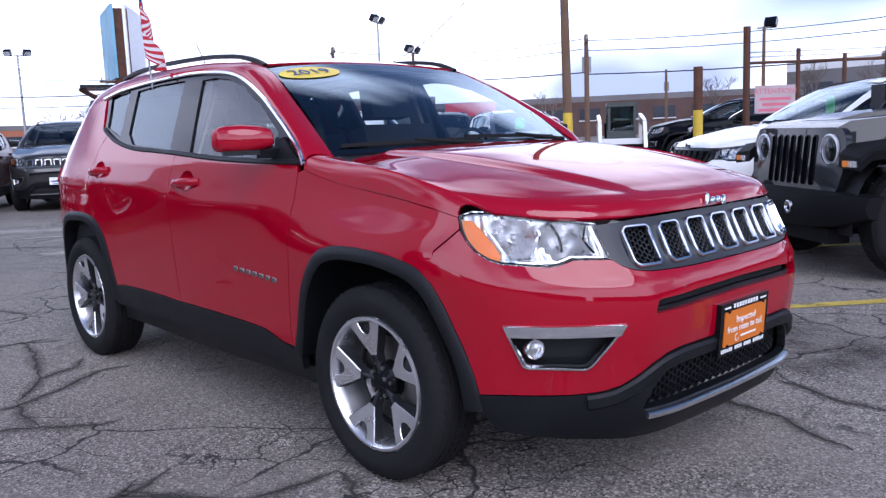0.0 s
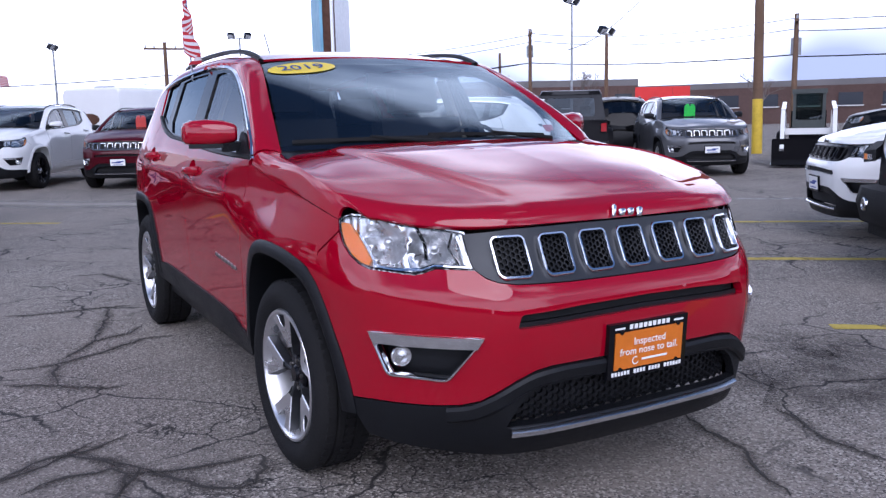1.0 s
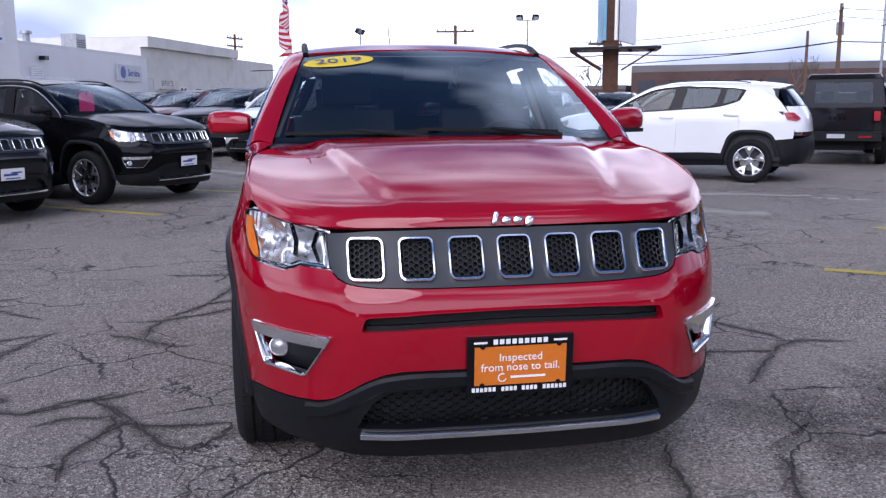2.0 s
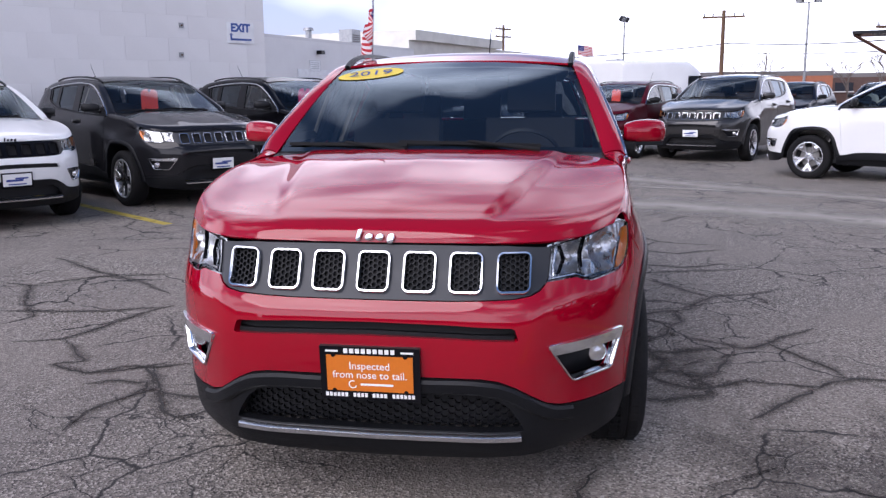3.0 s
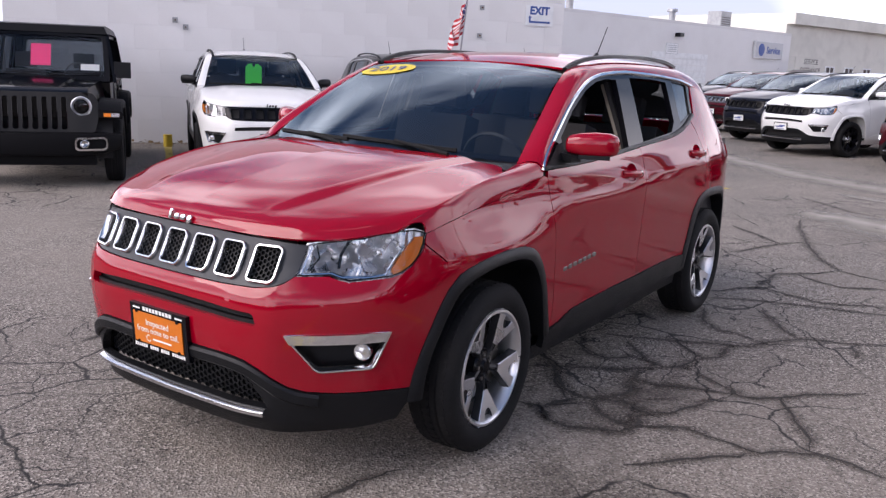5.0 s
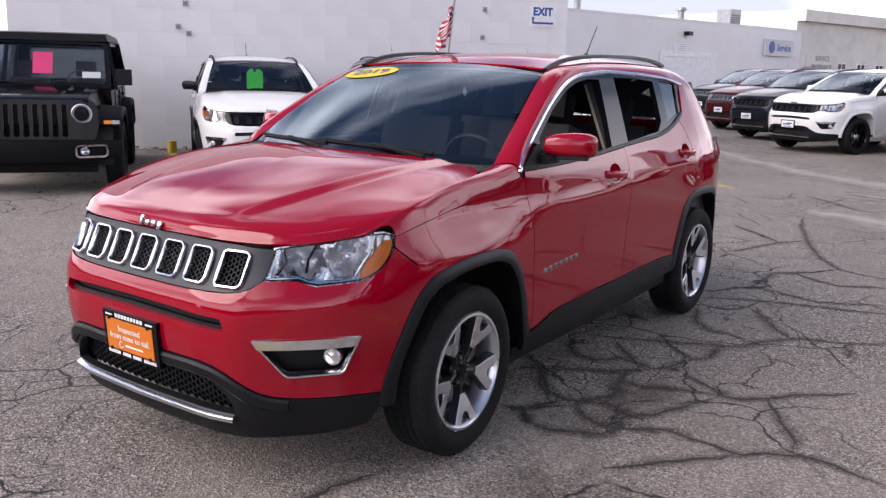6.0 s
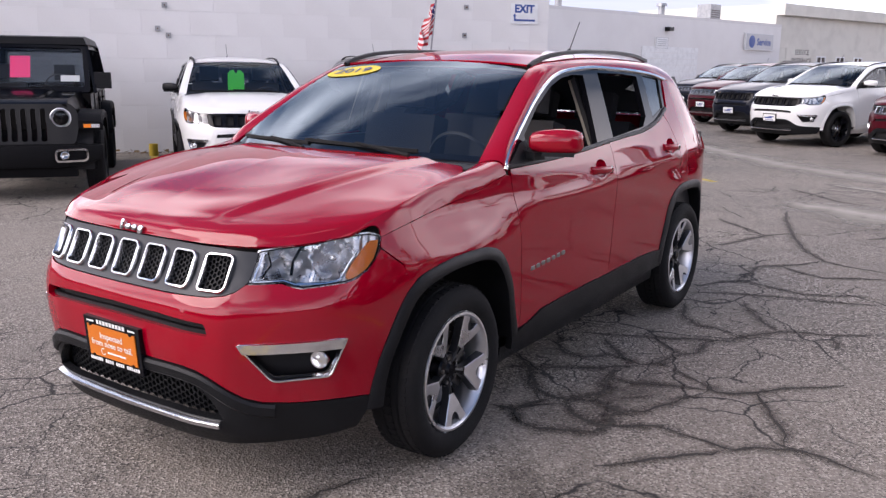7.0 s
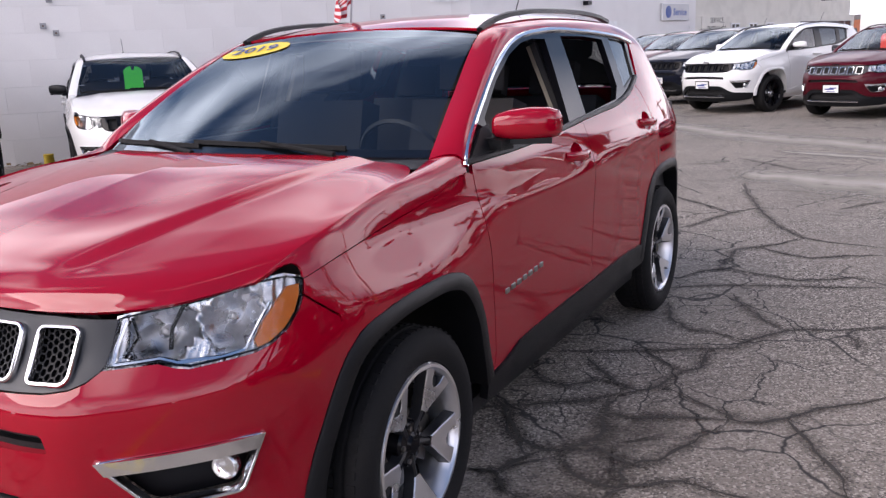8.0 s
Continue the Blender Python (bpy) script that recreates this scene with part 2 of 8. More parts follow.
def swept(bm, path, profile, closed=False, up=(0, 0, 1)):
    """Sweeps a closed profile of (across, up) pairs along a path."""
    path = [Vector(p) for p in path]
    rings = []
    n = len(path)
    for i, p in enumerate(path):
        a, b = (path[i - 1], path[(i + 1) % n]) if closed else (path[max(i - 1, 0)], path[min(i + 1, n - 1)])
        d = (b - a).normalized()
        side = d.cross(Vector(up)).normalized()
        top = side.cross(d).normalized()
        rings.append([bm.verts.new(p + side * u + top * v) for u, v in profile])
    k = len(profile)
    for i in range(n if closed else n - 1):
        for j in range(k):
            bm.faces.new((rings[i][j], rings[i][(j + 1) % k], rings[(i + 1) % n][(j + 1) % k], rings[(i + 1) % n][j]))
    if not closed:
        bm.faces.new(rings[0][::-1]), bm.faces.new(rings[-1])


def lathe(bm, profile, n=48, axis="y"):
    """Turns a profile of (radius, along) pairs round the y axis."""
    rings = []
    for r, h in profile:
        rings.append([bm.verts.new((r * math.cos(2 * math.pi * i / n), h, r * math.sin(2 * math.pi * i / n))) for i in range(n)])
    for a, b in zip(rings, rings[1:]):
        for i in range(n):
            bm.faces.new((a[i], a[(i + 1) % n], b[(i + 1) % n], b[i]))
    return rings


def round_rect(w, h, r, n=5):
    pts = []
    for cx, cy, a0 in ((w / 2 - r, h / 2 - r, 0), (-w / 2 + r, h / 2 - r, 90), (-w / 2 + r, -h / 2 + r, 180), (w / 2 - r, -h / 2 + r, 270)):
        for i in range(n):
            a = radians(a0 + 90 * i / (n - 1))
            pts.append((cx + r * math.cos(a), cy + r * math.sin(a)))
    return pts


def letters(name, text, size, mat, m, parent=None, label="", depth=0.002, align="CENTER", squash=1.0, bold=0.0):
    """Raised lettering in the built-in font, as a mesh."""
    cu = bpy.data.curves.new(name, "FONT")
    cu.body, cu.size, cu.extrude, cu.align_x, cu.align_y, cu.resolution_u = text, size, depth, align, "CENTER", 3
    cu.offset = bold
    tmp = bpy.data.objects.new(name, cu)
    scene.collection.objects.link(tmp)
    me = bpy.data.meshes.new_from_object(tmp.evaluated_get(bpy.context.evaluated_depsgraph_get()))
    bpy.data.objects.remove(tmp)
    me.transform(m @ Matrix.Diagonal((squash, 1, 1, 1)))
    me.materials.clear()
    me.materials.append(mat)
    ob = new(name, me)
    ob.parent = parent
    return tagged(ob, label)


# ---------------------------------------------------------------- car skin

def spline(pts, n):
    """Catmull-Rom through the points, centripetal enough for gentle curves."""
    p = np.array(pts, float)
    d = np.r_[0, np.cumsum(np.linalg.norm(np.diff(p, axis=0), axis=1))]
    t = np.linspace(0, d[-1], n)
    m = np.gradient(p, d, axis=0)
    i = np.clip(np.searchsorted(d, t, side="right") - 1, 0, len(d) - 2)
    h = (d[i + 1] - d[i])
    u = ((t - d[i]) / h)[:, None]
    h = h[:, None]
    return ((2*u**3 - 3*u**2 + 1) * p[i] + (u**3 - 2*u**2 + u) * h * m[i] + (-2*u**3 + 3*u**2) * p[i + 1] + (u**3 - u**2) * h * m[i + 1])

PLAN = spline([(0.915, 0), (0.910, 0.2), (0.895, 0.40), (0.865, 0.50), (0.81, 0.575), (0.72, 0.668), (0.60, 0.757), (0.48, 0.812), (0.30, 0.856),
               (0.0, 0.882), (-0.5, 0.884), (-1.3, 0.886), (-2.1, 0.886), (-2.65, 0.882), (-2.95, 0.86), (-3.2, 0.80), (-3.36, 0.70), (-3.46, 0.5), (-3.5, 0.25), (-3.51, 0)], 500)
PS = np.r_[0, np.cumsum(np.linalg.norm(np.diff(PLAN, axis=0), axis=1))]
MID = PS[int(np.argmax(PLAN[:, 1]))]
FRONT_Z, FRONT_X = (0.18, 0.25, 0.32, 0.45, 0.58, 0.68, 0.74, 0.79, 0.83, 0.90, 0.95, 1.0, 1.1), (-0.12, -0.06, -0.035, -0.02, 0, 0, -0.012, -0.045, -0.072, -0.098, -0.115, -0.15, -0.25)
REAR_Z, REAR_X = (0.2, 0.4, 0.6, 0.8, 1.0, 1.1, 1.3, 1.55), (0.12, 0.02, 0.0, 0.03, 0.06, 0.10, 0.22, 0.45)
SIDE_Z = (0.18, 0.30, 0.40, 0.52, 0.66, 0.80, 0.91, 0.950, 0.968, 1.0, 1.05, 1.10, 1.14, 1.30, 1.45, 1.55, 1.62)
SIDE_K = (0.93, 0.962, 0.978, 0.984, 0.988, 0.993, 0.9985, 1.0, 0.9985, 0.990, 0.9765, 0.962, 0.945, 0.872, 0.800, 0.745, 0.68)
NOSE_K = (0.93, 0.962, 0.978, 0.985, 0.992, 0.997, 0.974, 0.960, 0.954, 0.945, 0.938, 0.937, 0.930, 0.872, 0.800, 0.745, 0.68)   # softer towards the nose
def smooth(a, b, x):
    t = np.clip((np.asarray(x, float) - a) / (b - a), 0, 1)
    return t * t * (3 - 2 * t)


def table(zs, vs, lo=0.1, hi=1.7, n=801):
    """A smooth curve through the knots, as a table of heights and values."""
    zs, vs = np.array(zs), np.array(vs)
    m = np.gradient(vs, zs)
    t = np.linspace(lo, hi, n)
    z = np.clip(t, zs[0], zs[-1])
    i = np.clip(np.searchsorted(zs, z, side="right") - 1, 0, len(zs) - 2)
    h = zs[i + 1] - zs[i]
    u = (z - zs[i]) / h
    return t, (2*u**3 - 3*u**2 + 1) * vs[i] + (u**3 - 2*u**2 + u) * h * m[i] + (-2*u**3 + 3*u**2) * vs[i + 1] + (u**3 - u**2) * h * m[i + 1]


FRONT_T, REAR_T, SIDE_T = table(FRONT_Z, FRONT_X), table(REAR_Z, REAR_X), table(SIDE_Z, SIDE_K)
NOSE_T = table(SIDE_Z, NOSE_K)
BX = PLAN[:, 0]
NOSE_W, TAIL_W, FRONT_W = smooth(0.1, 0.75, BX), smooth(-2.6, -3.4, BX), smooth(0.0, 0.7, BX)
HAUNCH = sum(0.016 * np.exp(-((BX - c) / 0.42) ** 2) for c in (0.0, -2.636)) * smooth(0.2, 0.6, PLAN[:, 1])


def skin(s, z):
    """The body's side skin: s runs round the plan from the nose, z is the height."""
    s, z = np.asarray(s, float), np.asarray(z, float)
    rise = np.clip((-1.35 - np.interp(s, PS, BX)) / 0.95, -1, 1) * 0.05 * np.exp(-((z - 0.97) / 0.075) ** 2)   # the shoulder crease climbs to the rear
    soft = smooth(-0.75, -0.1, np.interp(s, PS, BX))
    k = np.interp(z - rise * (1 - soft), *SIDE_T) * (1 - soft) + np.interp(z, *NOSE_T) * soft
    front = np.interp(s, PS, FRONT_W)
    k = k * (1 - front) + (0.75 + 0.25 * k) * front
    x = np.interp(s, PS, BX) + np.interp(z, *FRONT_T) * np.interp(s, PS, NOSE_W) + np.interp(z, *REAR_T) * np.interp(s, PS, TAIL_W)
    t = np.clip((0.98 - z) / 0.18, 0, 1)
    y = np.interp(s, PS, PLAN[:, 1]) * k + np.interp(s, PS, HAUNCH) * t * t * (3 - 2 * t)   # with haunches over the wheels
    return x, y, z
def side_s(x, z):
    lo, hi = np.full(np.shape(x), 0.30), np.full(np.shape(x), PS[-1] - 0.3)
    for _ in range(26):
        m = (lo + hi) / 2
        far = skin(m, z)[0] > x
        lo, hi = np.where(far, m, lo), np.where(far, hi, m)
    return lo
def front_s(y, z):
    lo, hi = np.zeros(np.shape(y)), np.full(np.shape(y), MID)
    for _ in range(26):
        m = (lo + hi) / 2
        near = skin(m, z)[1] < y
        lo, hi = np.where(near, m, lo), np.where(near, hi, m)
    return lo


LENGTH = float(PS[-1])


def chart(s, z):
    """The skin over the whole girth: negative s is the right side, past LENGTH comes round the tail."""
    s = np.asarray(s, float)
    sign = np.sign(s) + (s == 0)
    a = np.abs(s)
    sign = np.where(a > LENGTH, -sign, sign)
    a = np.where(a > LENGTH, 2 * LENGTH - a, a)
    x, y, zz = skin(a, z)
    return np.stack([x, y * sign, zz], -1)


@functools.lru_cache(maxsize=None)
def at_front(y, z):
    return (float(np.sign(y)) * float(front_s(abs(y), z)) if y else 0.0, z)


@functools.lru_cache(maxsize=None)
def at_side(x, z):
    return (float(side_s(x, z)), z)


def inside(pts, poly):
    x, y = pts[:, 0], pts[:, 1]
    hit = np.zeros(len(pts), bool)
    for (x0, y0), (x1, y1) in zip(poly, np.roll(poly, -1, axis=0)):
        cross = (y0 > y) != (y1 > y)
        with np.errstate(divide="ignore", invalid="ignore"):
            hit ^= cross & (x < (x1 - x0) * (y - y0) / (y1 - y0) + x0)
    return hit


def near_edge(pts, poly, d):
    out = np.zeros(len(pts), bool)
    for a, b in zip(poly, np.roll(poly, -1, axis=0)):
        ab = b - a
        t = np.clip(((pts - a) @ ab) / max(ab @ ab, 1e-12), 0, 1)
        out |= np.linalg.norm(pts - (a + t[:, None] * ab), axis=1) < d
    return out


def dense(poly, step):
    out = []
    for a, b in zip(poly, np.roll(poly, -1, axis=0)):
        n = max(1, int(np.ceil(np.linalg.norm(b - a) / step)))
        out += [a + (b - a) * i / n for i in range(n)]
    return np.array(out)


def shrunk(poly, d):
    """The polygon moved inwards by d."""
    p = np.array(poly, float)
    area = np.sum(p[:, 0] * np.roll(p[:, 1], -1) - p[:, 1] * np.roll(p[:, 0], -1))
    a, b = p - np.roll(p, 1, axis=0), np.roll(p, -1, axis=0) - p
    na = np.stack([-a[:, 1], a[:, 0]], 1) / np.maximum(np.linalg.norm(a, axis=1), 1e-9)[:, None]
    nb = np.stack([-b[:, 1], b[:, 0]], 1) / np.maximum(np.linalg.norm(b, axis=1), 1e-9)[:, None]
    n = na + nb
    n /= np.maximum(np.linalg.norm(n, axis=1), 0.5)[:, None]
    return p + n * d * (1 if area > 0 else -1)


def rounded(poly, r, n=4):
    """Rounds the corners of a polygon."""
    p = np.array(poly, float)
    out = []
    for q, a, b in zip(p, np.roll(p, 1, axis=0), np.roll(p, -1, axis=0)):
        da, db = a - q, b - q
        la, lb = np.linalg.norm(da), np.linalg.norm(db)
        k = min(r, 0.45 * la, 0.45 * lb)
        s, e = q + da / la * k, q + db / lb * k
        for i in range(n + 1):
            t = i / n
            out.append((1 - t) ** 2 * s + 2 * t * (1 - t) * q + t * t * e)
    return np.array(out)


class Sheet:
    """Curved sheets gathered into one mesh, with true surface normals and turned-in edges."""

    def __init__(self):
        self.v, self.f, self.n = [], [], []

    def add(self, pts, faces, normals):
        o = len(self.v)
        self.v += [tuple(p) for p in pts]
        self.f += [tuple(o + i for i in f) for f in faces]
        self.n += [[tuple(normals[i]) for i in f] for f in faces]

    def rim(self, loop, normals, depth):
        o, k = len(self.v), len(loop)
        self.v += [tuple(p) for p in loop] + [tuple(p - n * depth) for p, n in zip(loop, normals)]
        for i in range(k):
            j = (i + 1) % k
            f = (o + i, o + j, o + k + j, o + k + i)
            a, b, c = (np.array(self.v[q]) for q in (f[0], f[1], f[2]))
            m = np.cross(b - a, c - a)
            m = m / max(np.linalg.norm(m), 1e-9)
            self.f.append(f)
            self.n.append([tuple(m)] * 4)

    def panel(self, poly, holes=(), surf=chart, step=0.05, depth=0.014, gap=0.0022, lift=0.0):
        """A piece of a surface inside a polygon of the chart."""
        poly = dense(shrunk(poly, gap) if gap else np.array(poly, float), step * 0.7)
        holes = [dense(np.array(h, float), step * 0.7) for h in holes]
        lo, hi = poly.min(0), poly.max(0)
        gx, gy = np.meshgrid(np.arange(lo[0] + step * 0.4, hi[0], step), np.arange(lo[1] + step * 0.4, hi[1], step))
        g = np.stack([gx.ravel(), gy.ravel()], 1)
        if len(g):
            g = g[inside(g, poly)]
        if len(g):
            g = g[~near_edge(g, poly, step * 0.35)]
        for h in holes:
            if len(g):
                g = g[~inside(g, h) & ~near_edge(g, h, step * 0.35)]
        pts, edges, loops = [], [], []
        for ring in [poly] + holes:
            o = len(pts)
            pts += list(ring)
            loops.append(range(o, len(pts)))
            edges += [(o + i, o + (i + 1) % len(ring)) for i in range(len(ring))]
        pts += list(g)
        vs, _, tris, orig, _, _ = mathutils_cdt([Vector(p) for p in pts], edges)
        q = np.array([tuple(v) for v in vs])
        tris = [t for t in tris if len(t) == 3]
        c = np.array([q[list(t)].mean(0) for t in tris])
        keep = inside(c, poly)
        for h in holes:
            keep &= ~inside(c, h)
        e = 1e-3
        p = surf(q[:, 0], q[:, 1])
        ds, dz = surf(q[:, 0] + e, q[:, 1]) - surf(q[:, 0] - e, q[:, 1]), surf(q[:, 0], q[:, 1] + e) - surf(q[:, 0], q[:, 1] - e)
        n = np.cross(ds, dz)
        n /= np.maximum(np.linalg.norm(n, axis=1), 1e-12)[:, None]
        p = p + n * lift
        faces = []
        for t, k in zip(tris, keep):
            if k:
                a, b, d = q[t[0]], q[t[1]], q[t[2]]
                faces.append(tuple(t) if (b[0] - a[0]) * (d[1] - a[1]) - (b[1] - a[1]) * (d[0] - a[0]) > 0 else (t[0], t[2], t[1]))
        self.add(p, faces, n)
        if depth:
            back = {}
            for i, o in enumerate(orig):
                for k in o:
                    back[k] = i
            for loop in loops:
                idx = [back[i] for i in loop if i in back]
                self.rim(p[idx], n[idx], depth)
        return self

    def loft(self, grid, depth=0.0, flip=False, close=False):
        """A grid of points as a smooth sheet."""
        g = np.array(grid, float)
        nu, nv = g.shape[:2]
        du, dv = np.gradient(g, axis=0), np.gradient(g, axis=1)
        n = np.cross(du, dv)
        n /= np.maximum(np.linalg.norm(n, axis=2), 1e-12)[:, :, None]
        if flip:
            n = -n
        faces = []
        for i in range(nu - 1):
            for j in range(nv - 1):
                f = (i * nv + j, (i + 1) * nv + j, (i + 1) * nv + j + 1, i * nv + j + 1)
                faces.append(f[::-1] if flip else f)
        self.add(g.reshape(-1, 3), faces, n.reshape(-1, 3))
        if depth:
            ring = [(i, 0) for i in range(nu)] + [(nu - 1, j) for j in range(1, nv)] + [(i, nv - 1) for i in range(nu - 2, -1, -1)] + [(0, j) for j in range(nv - 2, 0, -1)]
            self.rim(np.array([g[i] for i in ring]), np.array([n[i] for i in ring]), depth)
        return self

    def mirrored(self):
        m = Sheet()
        m.v = [(x, -y, z) for x, y, z in self.v]
        m.f = [f[::-1] for f in self.f]
        m.n = [[(a, -b, c) for a, b, c in ns][::-1] for ns in self.n]
        return m

    def link(self, name, mat, parent, label=""):
        me = bpy.data.meshes.new(name)
        me.from_pydata(self.v, [], self.f)
        me.shade_smooth()
        me.normals_split_custom_set([n for ns in self.n for n in ns])
        me.materials.append(mat)
        ob = new(name, me)
        ob.parent = parent
        return tagged(ob, label)


def mathutils_cdt(verts, edges):
    from mathutils.geometry import delaunay_2d_cdt
    return delaunay_2d_cdt(verts, edges, [], 0, 1e-6)


# lines of the body, on its left half
S, F = at_side, at_front
BELT = [(-0.400, 1.108), (-0.55, 1.109), (-1.165, 1.129), (-1.463, 1.149), (-1.7, 1.162), (-2.0, 1.180), (-2.222, 1.218), (-2.42, 1.283)]
DLO_TOP = [(-0.400, 1.108), (-0.430, 1.147), (-0.534, 1.223), (-0.66, 1.296), (-0.804, 1.374), (-0.948, 1.438), (-1.072, 1.482), (-1.2, 1.507), (-1.37, 1.522), (-1.53, 1.529),
           (-1.84, 1.524), (-2.16, 1.510), (-2.40, 1.490), (-2.56, 1.462)]
ARCH_OUT = [(0.47, 0.33), (0.458, 0.42), (0.432, 0.502), (0.395, 0.585), (0.351, 0.672), (0.310, 0.734), (0.262, 0.776), (0.144, 0.809), (-0.032, 0.826), (-0.177, 0.821), (-0.264, 0.797),
            (-0.332, 0.744), (-0.402, 0.643), (-0.456, 0.477), (-0.490, 0.390)]
ARCH_IN = [(0.41, 0.33), (0.402, 0.42), (0.380, 0.50), (0.345, 0.575), (0.308, 0.645), (0.272, 0.698), (0.228, 0.732), (0.128, 0.763), (-0.034, 0.780), (-0.160, 0.775), (-0.234, 0.752),
           (-0.292, 0.705), (-0.352, 0.620), (-0.402, 0.465), (-0.43, 0.370)]
REAR_OUT = [(-2.175, 0.40), (-2.197, 0.460), (-2.245, 0.600), (-2.290, 0.720), (-2.36, 0.795), (-2.45, 0.828), (-2.575, 0.838), (-2.72, 0.835), (-2.86, 0.815), (-2.95, 0.770), (-3.01, 0.68), (-3.05, 0.56), (-3.075, 0.43)]
REAR_IN = [(-2.235, 0.36), (-2.255, 0.450), (-2.30, 0.580), (-2.345, 0.685), (-2.405, 0.755), (-2.475, 0.782), (-2.58, 0.790), (-2.71, 0.787), (-2.83, 0.77), (-2.905, 0.733), (-2.958, 0.655), (-2.995, 0.55), (-3.02, 0.43)]
SILL_TOP = [(-0.490, 0.390), (-0.576, 0.404), (-0.703, 0.438), (-0.844, 0.446), (-1.148, 0.455), (-1.46, 0.458), (-1.643, 0.465), (-1.883, 0.470), (-2.08, 0.468), (-2.197, 0.460)]
HEAD_LOW = [S(0.402, 0.911), S(0.424, 0.873), S(0.458, 0.838), S(0.498, 0.814), S(0.535, 0.803), F(0.682, 0.793), F(0.660, 0.799), F(0.630, 0.812), F(0.542, 0.810)]
HEAD_TOP = [F(0.550, 0.915), F(0.600, 0.926), F(0.680, 0.938), S(0.502, 0.960), S(0.428, 0.961), S(0.389, 0.948)]
GRILLE_LOW = [F(0.540, 0.806), F(0.522, 0.788), F(0.495, 0.776), F(0.44, 0.768), F(0.25, 0.763)]
RED_LOW = [F(0.15, 0.519), F(0.345, 0.518), F(0.400, 0.508), F(0.455, 0.482), F(0.505, 0.448), F(0.545, 0.420), F(0.59, 0.404), F(0.66, 0.396), S(0.55, 0.392), S(0.462, 0.385)]
SLOTS = [0.146 * k for k in range(-3, 4)]
SHOULDER = [(0.392, 0.944), (0.30, 0.968), (0.15, 0.995), (0.0, 1.015), (-0.2, 1.042), (-0.400, 1.088)]
SEAM = [(0.502, 0.753, 0.957), (0.38, 0.784, 1.012), (0.236, 0.800, 1.052), (0.10, 0.802, 1.081), (-0.05, 0.796, 1.103), (-0.157, 0.782, 1.113)]
PILLAR = [(-0.345, 0.738, 1.132), (-0.66, 0.672, 1.330), (-0.985, 0.602, 1.508), (-1.06, 0.590, 1.535), (-1.3, 0.580, 1.566), (-1.8, 0.574, 1.588), (-2.4, 0.560, 1.574), (-2.9, 0.53, 1.532), (-3.08, 0.50, 1.500)]


def mirror_line(line):
    return [(-s, z) for s, z in line][::-1]


LAMP_BOWLS = ((0.675, 0.870), (0.835, 0.882))


def lamp_bowls(s, z):
    """The lamp's reflector: the skin pressed in twice into deep oval bowls."""
    s, z = np.asarray(s, float), np.asarray(z, float)
    hollow = np.zeros(np.shape(s))
    for s0, z0 in LAMP_BOWLS:
        hollow = np.maximum(hollow, np.clip(1 - ((s - s0) / 0.082) ** 2 - ((z - z0) / 0.062) ** 2, 0, 1))
    return skin_points(s, z, -0.014 - 0.050 * hollow ** 0.85 - 0.003 * np.sin(s * 160) * (hollow <= 0))


def blend_strip(low, high, pull=1.0, rows=9, cols=40):
    """A strip that rolls over from the side skin (x, z pairs) to a line in space."""
    a = spline(low, cols)
    b = spline(high, cols)
    s = side_s(a[:, 0], a[:, 1])
    p0 = chart(s, a[:, 1])
    t = chart(s, a[:, 1] + 0.002) - chart(s, a[:, 1] - 0.002)
    t /= np.linalg.norm(t, axis=1)[:, None]
    d = np.linalg.norm(b - p0, axis=1)[:, None]
    c = p0 + t * d * 0.62 * pull
    u = np.linspace(0, 1, rows)[:, None, None]
    return (1 - u) ** 2 * p0 + 2 * u * (1 - u) * c + u ** 2 * b


def hood_grid(nu=41, nv=33):
    u = np.linspace(-1, 1, nu)
    v = np.linspace(0, 1, nv)
    half_front = spline([(0.812, 0, 0.930), (0.806, 0.25, 0.931), (0.784, 0.42, 0.931), (0.737, 0.54, 0.931), (0.66, 0.64, 0.936), (0.502, 0.753, 0.957)], (nu + 1) // 2)
    half_back = spline([(-0.150, 0, 1.150), (-0.185, 0.3, 1.147), (-0.255, 0.55, 1.138), (-0.265, 0.70, 1.126), (-0.157, 0.782, 1.113)], (nu + 1) // 2)
    full = lambda h: np.concatenate([h[::-1] * (1, -1, 1), h[1:]])
    front, back = full(half_front), full(half_back)
    edge = spline(SEAM, nv)
    centre = spline([(0.812, 0, 0.930), (0.808, 0, 0.950), (0.797, 0, 0.968), (0.768, 0, 0.985), (0.70, 0, 1.006), (0.55, 0, 1.045), (0.30, 0, 1.095), (0.083, 0, 1.130), (-0.150, 0, 1.150)], nv * 4)
    knots = np.linspace(0, 1, nv) ** 1.35
    centre = np.stack([np.interp(knots, np.linspace(0, 1, nv * 4), centre[:, k]) for k in range(3)], 1)
    left, right = edge, edge * (1, -1, 1)
    U, V = ((u + 1) / 2)[:, None, None], v[None, :, None]
    g = (1 - V) * front[:, None] + V * back[:, None] + (1 - U) * right[None] + U * left[None]
    g = g - ((1 - U) * (1 - V) * front[0] + U * (1 - V) * front[-1] + (1 - U) * V * back[0] + U * V * back[-1])
    mid = g[nu // 2]
    w = (1 - np.abs(u) ** 3.2)[:, None, None]
    g = g + w * (centre - mid)[None]
    crease = 0.30 + 0.26 * v[None, :]
    fade = smooth(0.10, 0.40, v)[None, :]
    g[:, :, 2] += 0.013 * fade * smooth(0.040, -0.040, np.abs(g[:, :, 1]) - crease) - 0.004 * fade
    return g


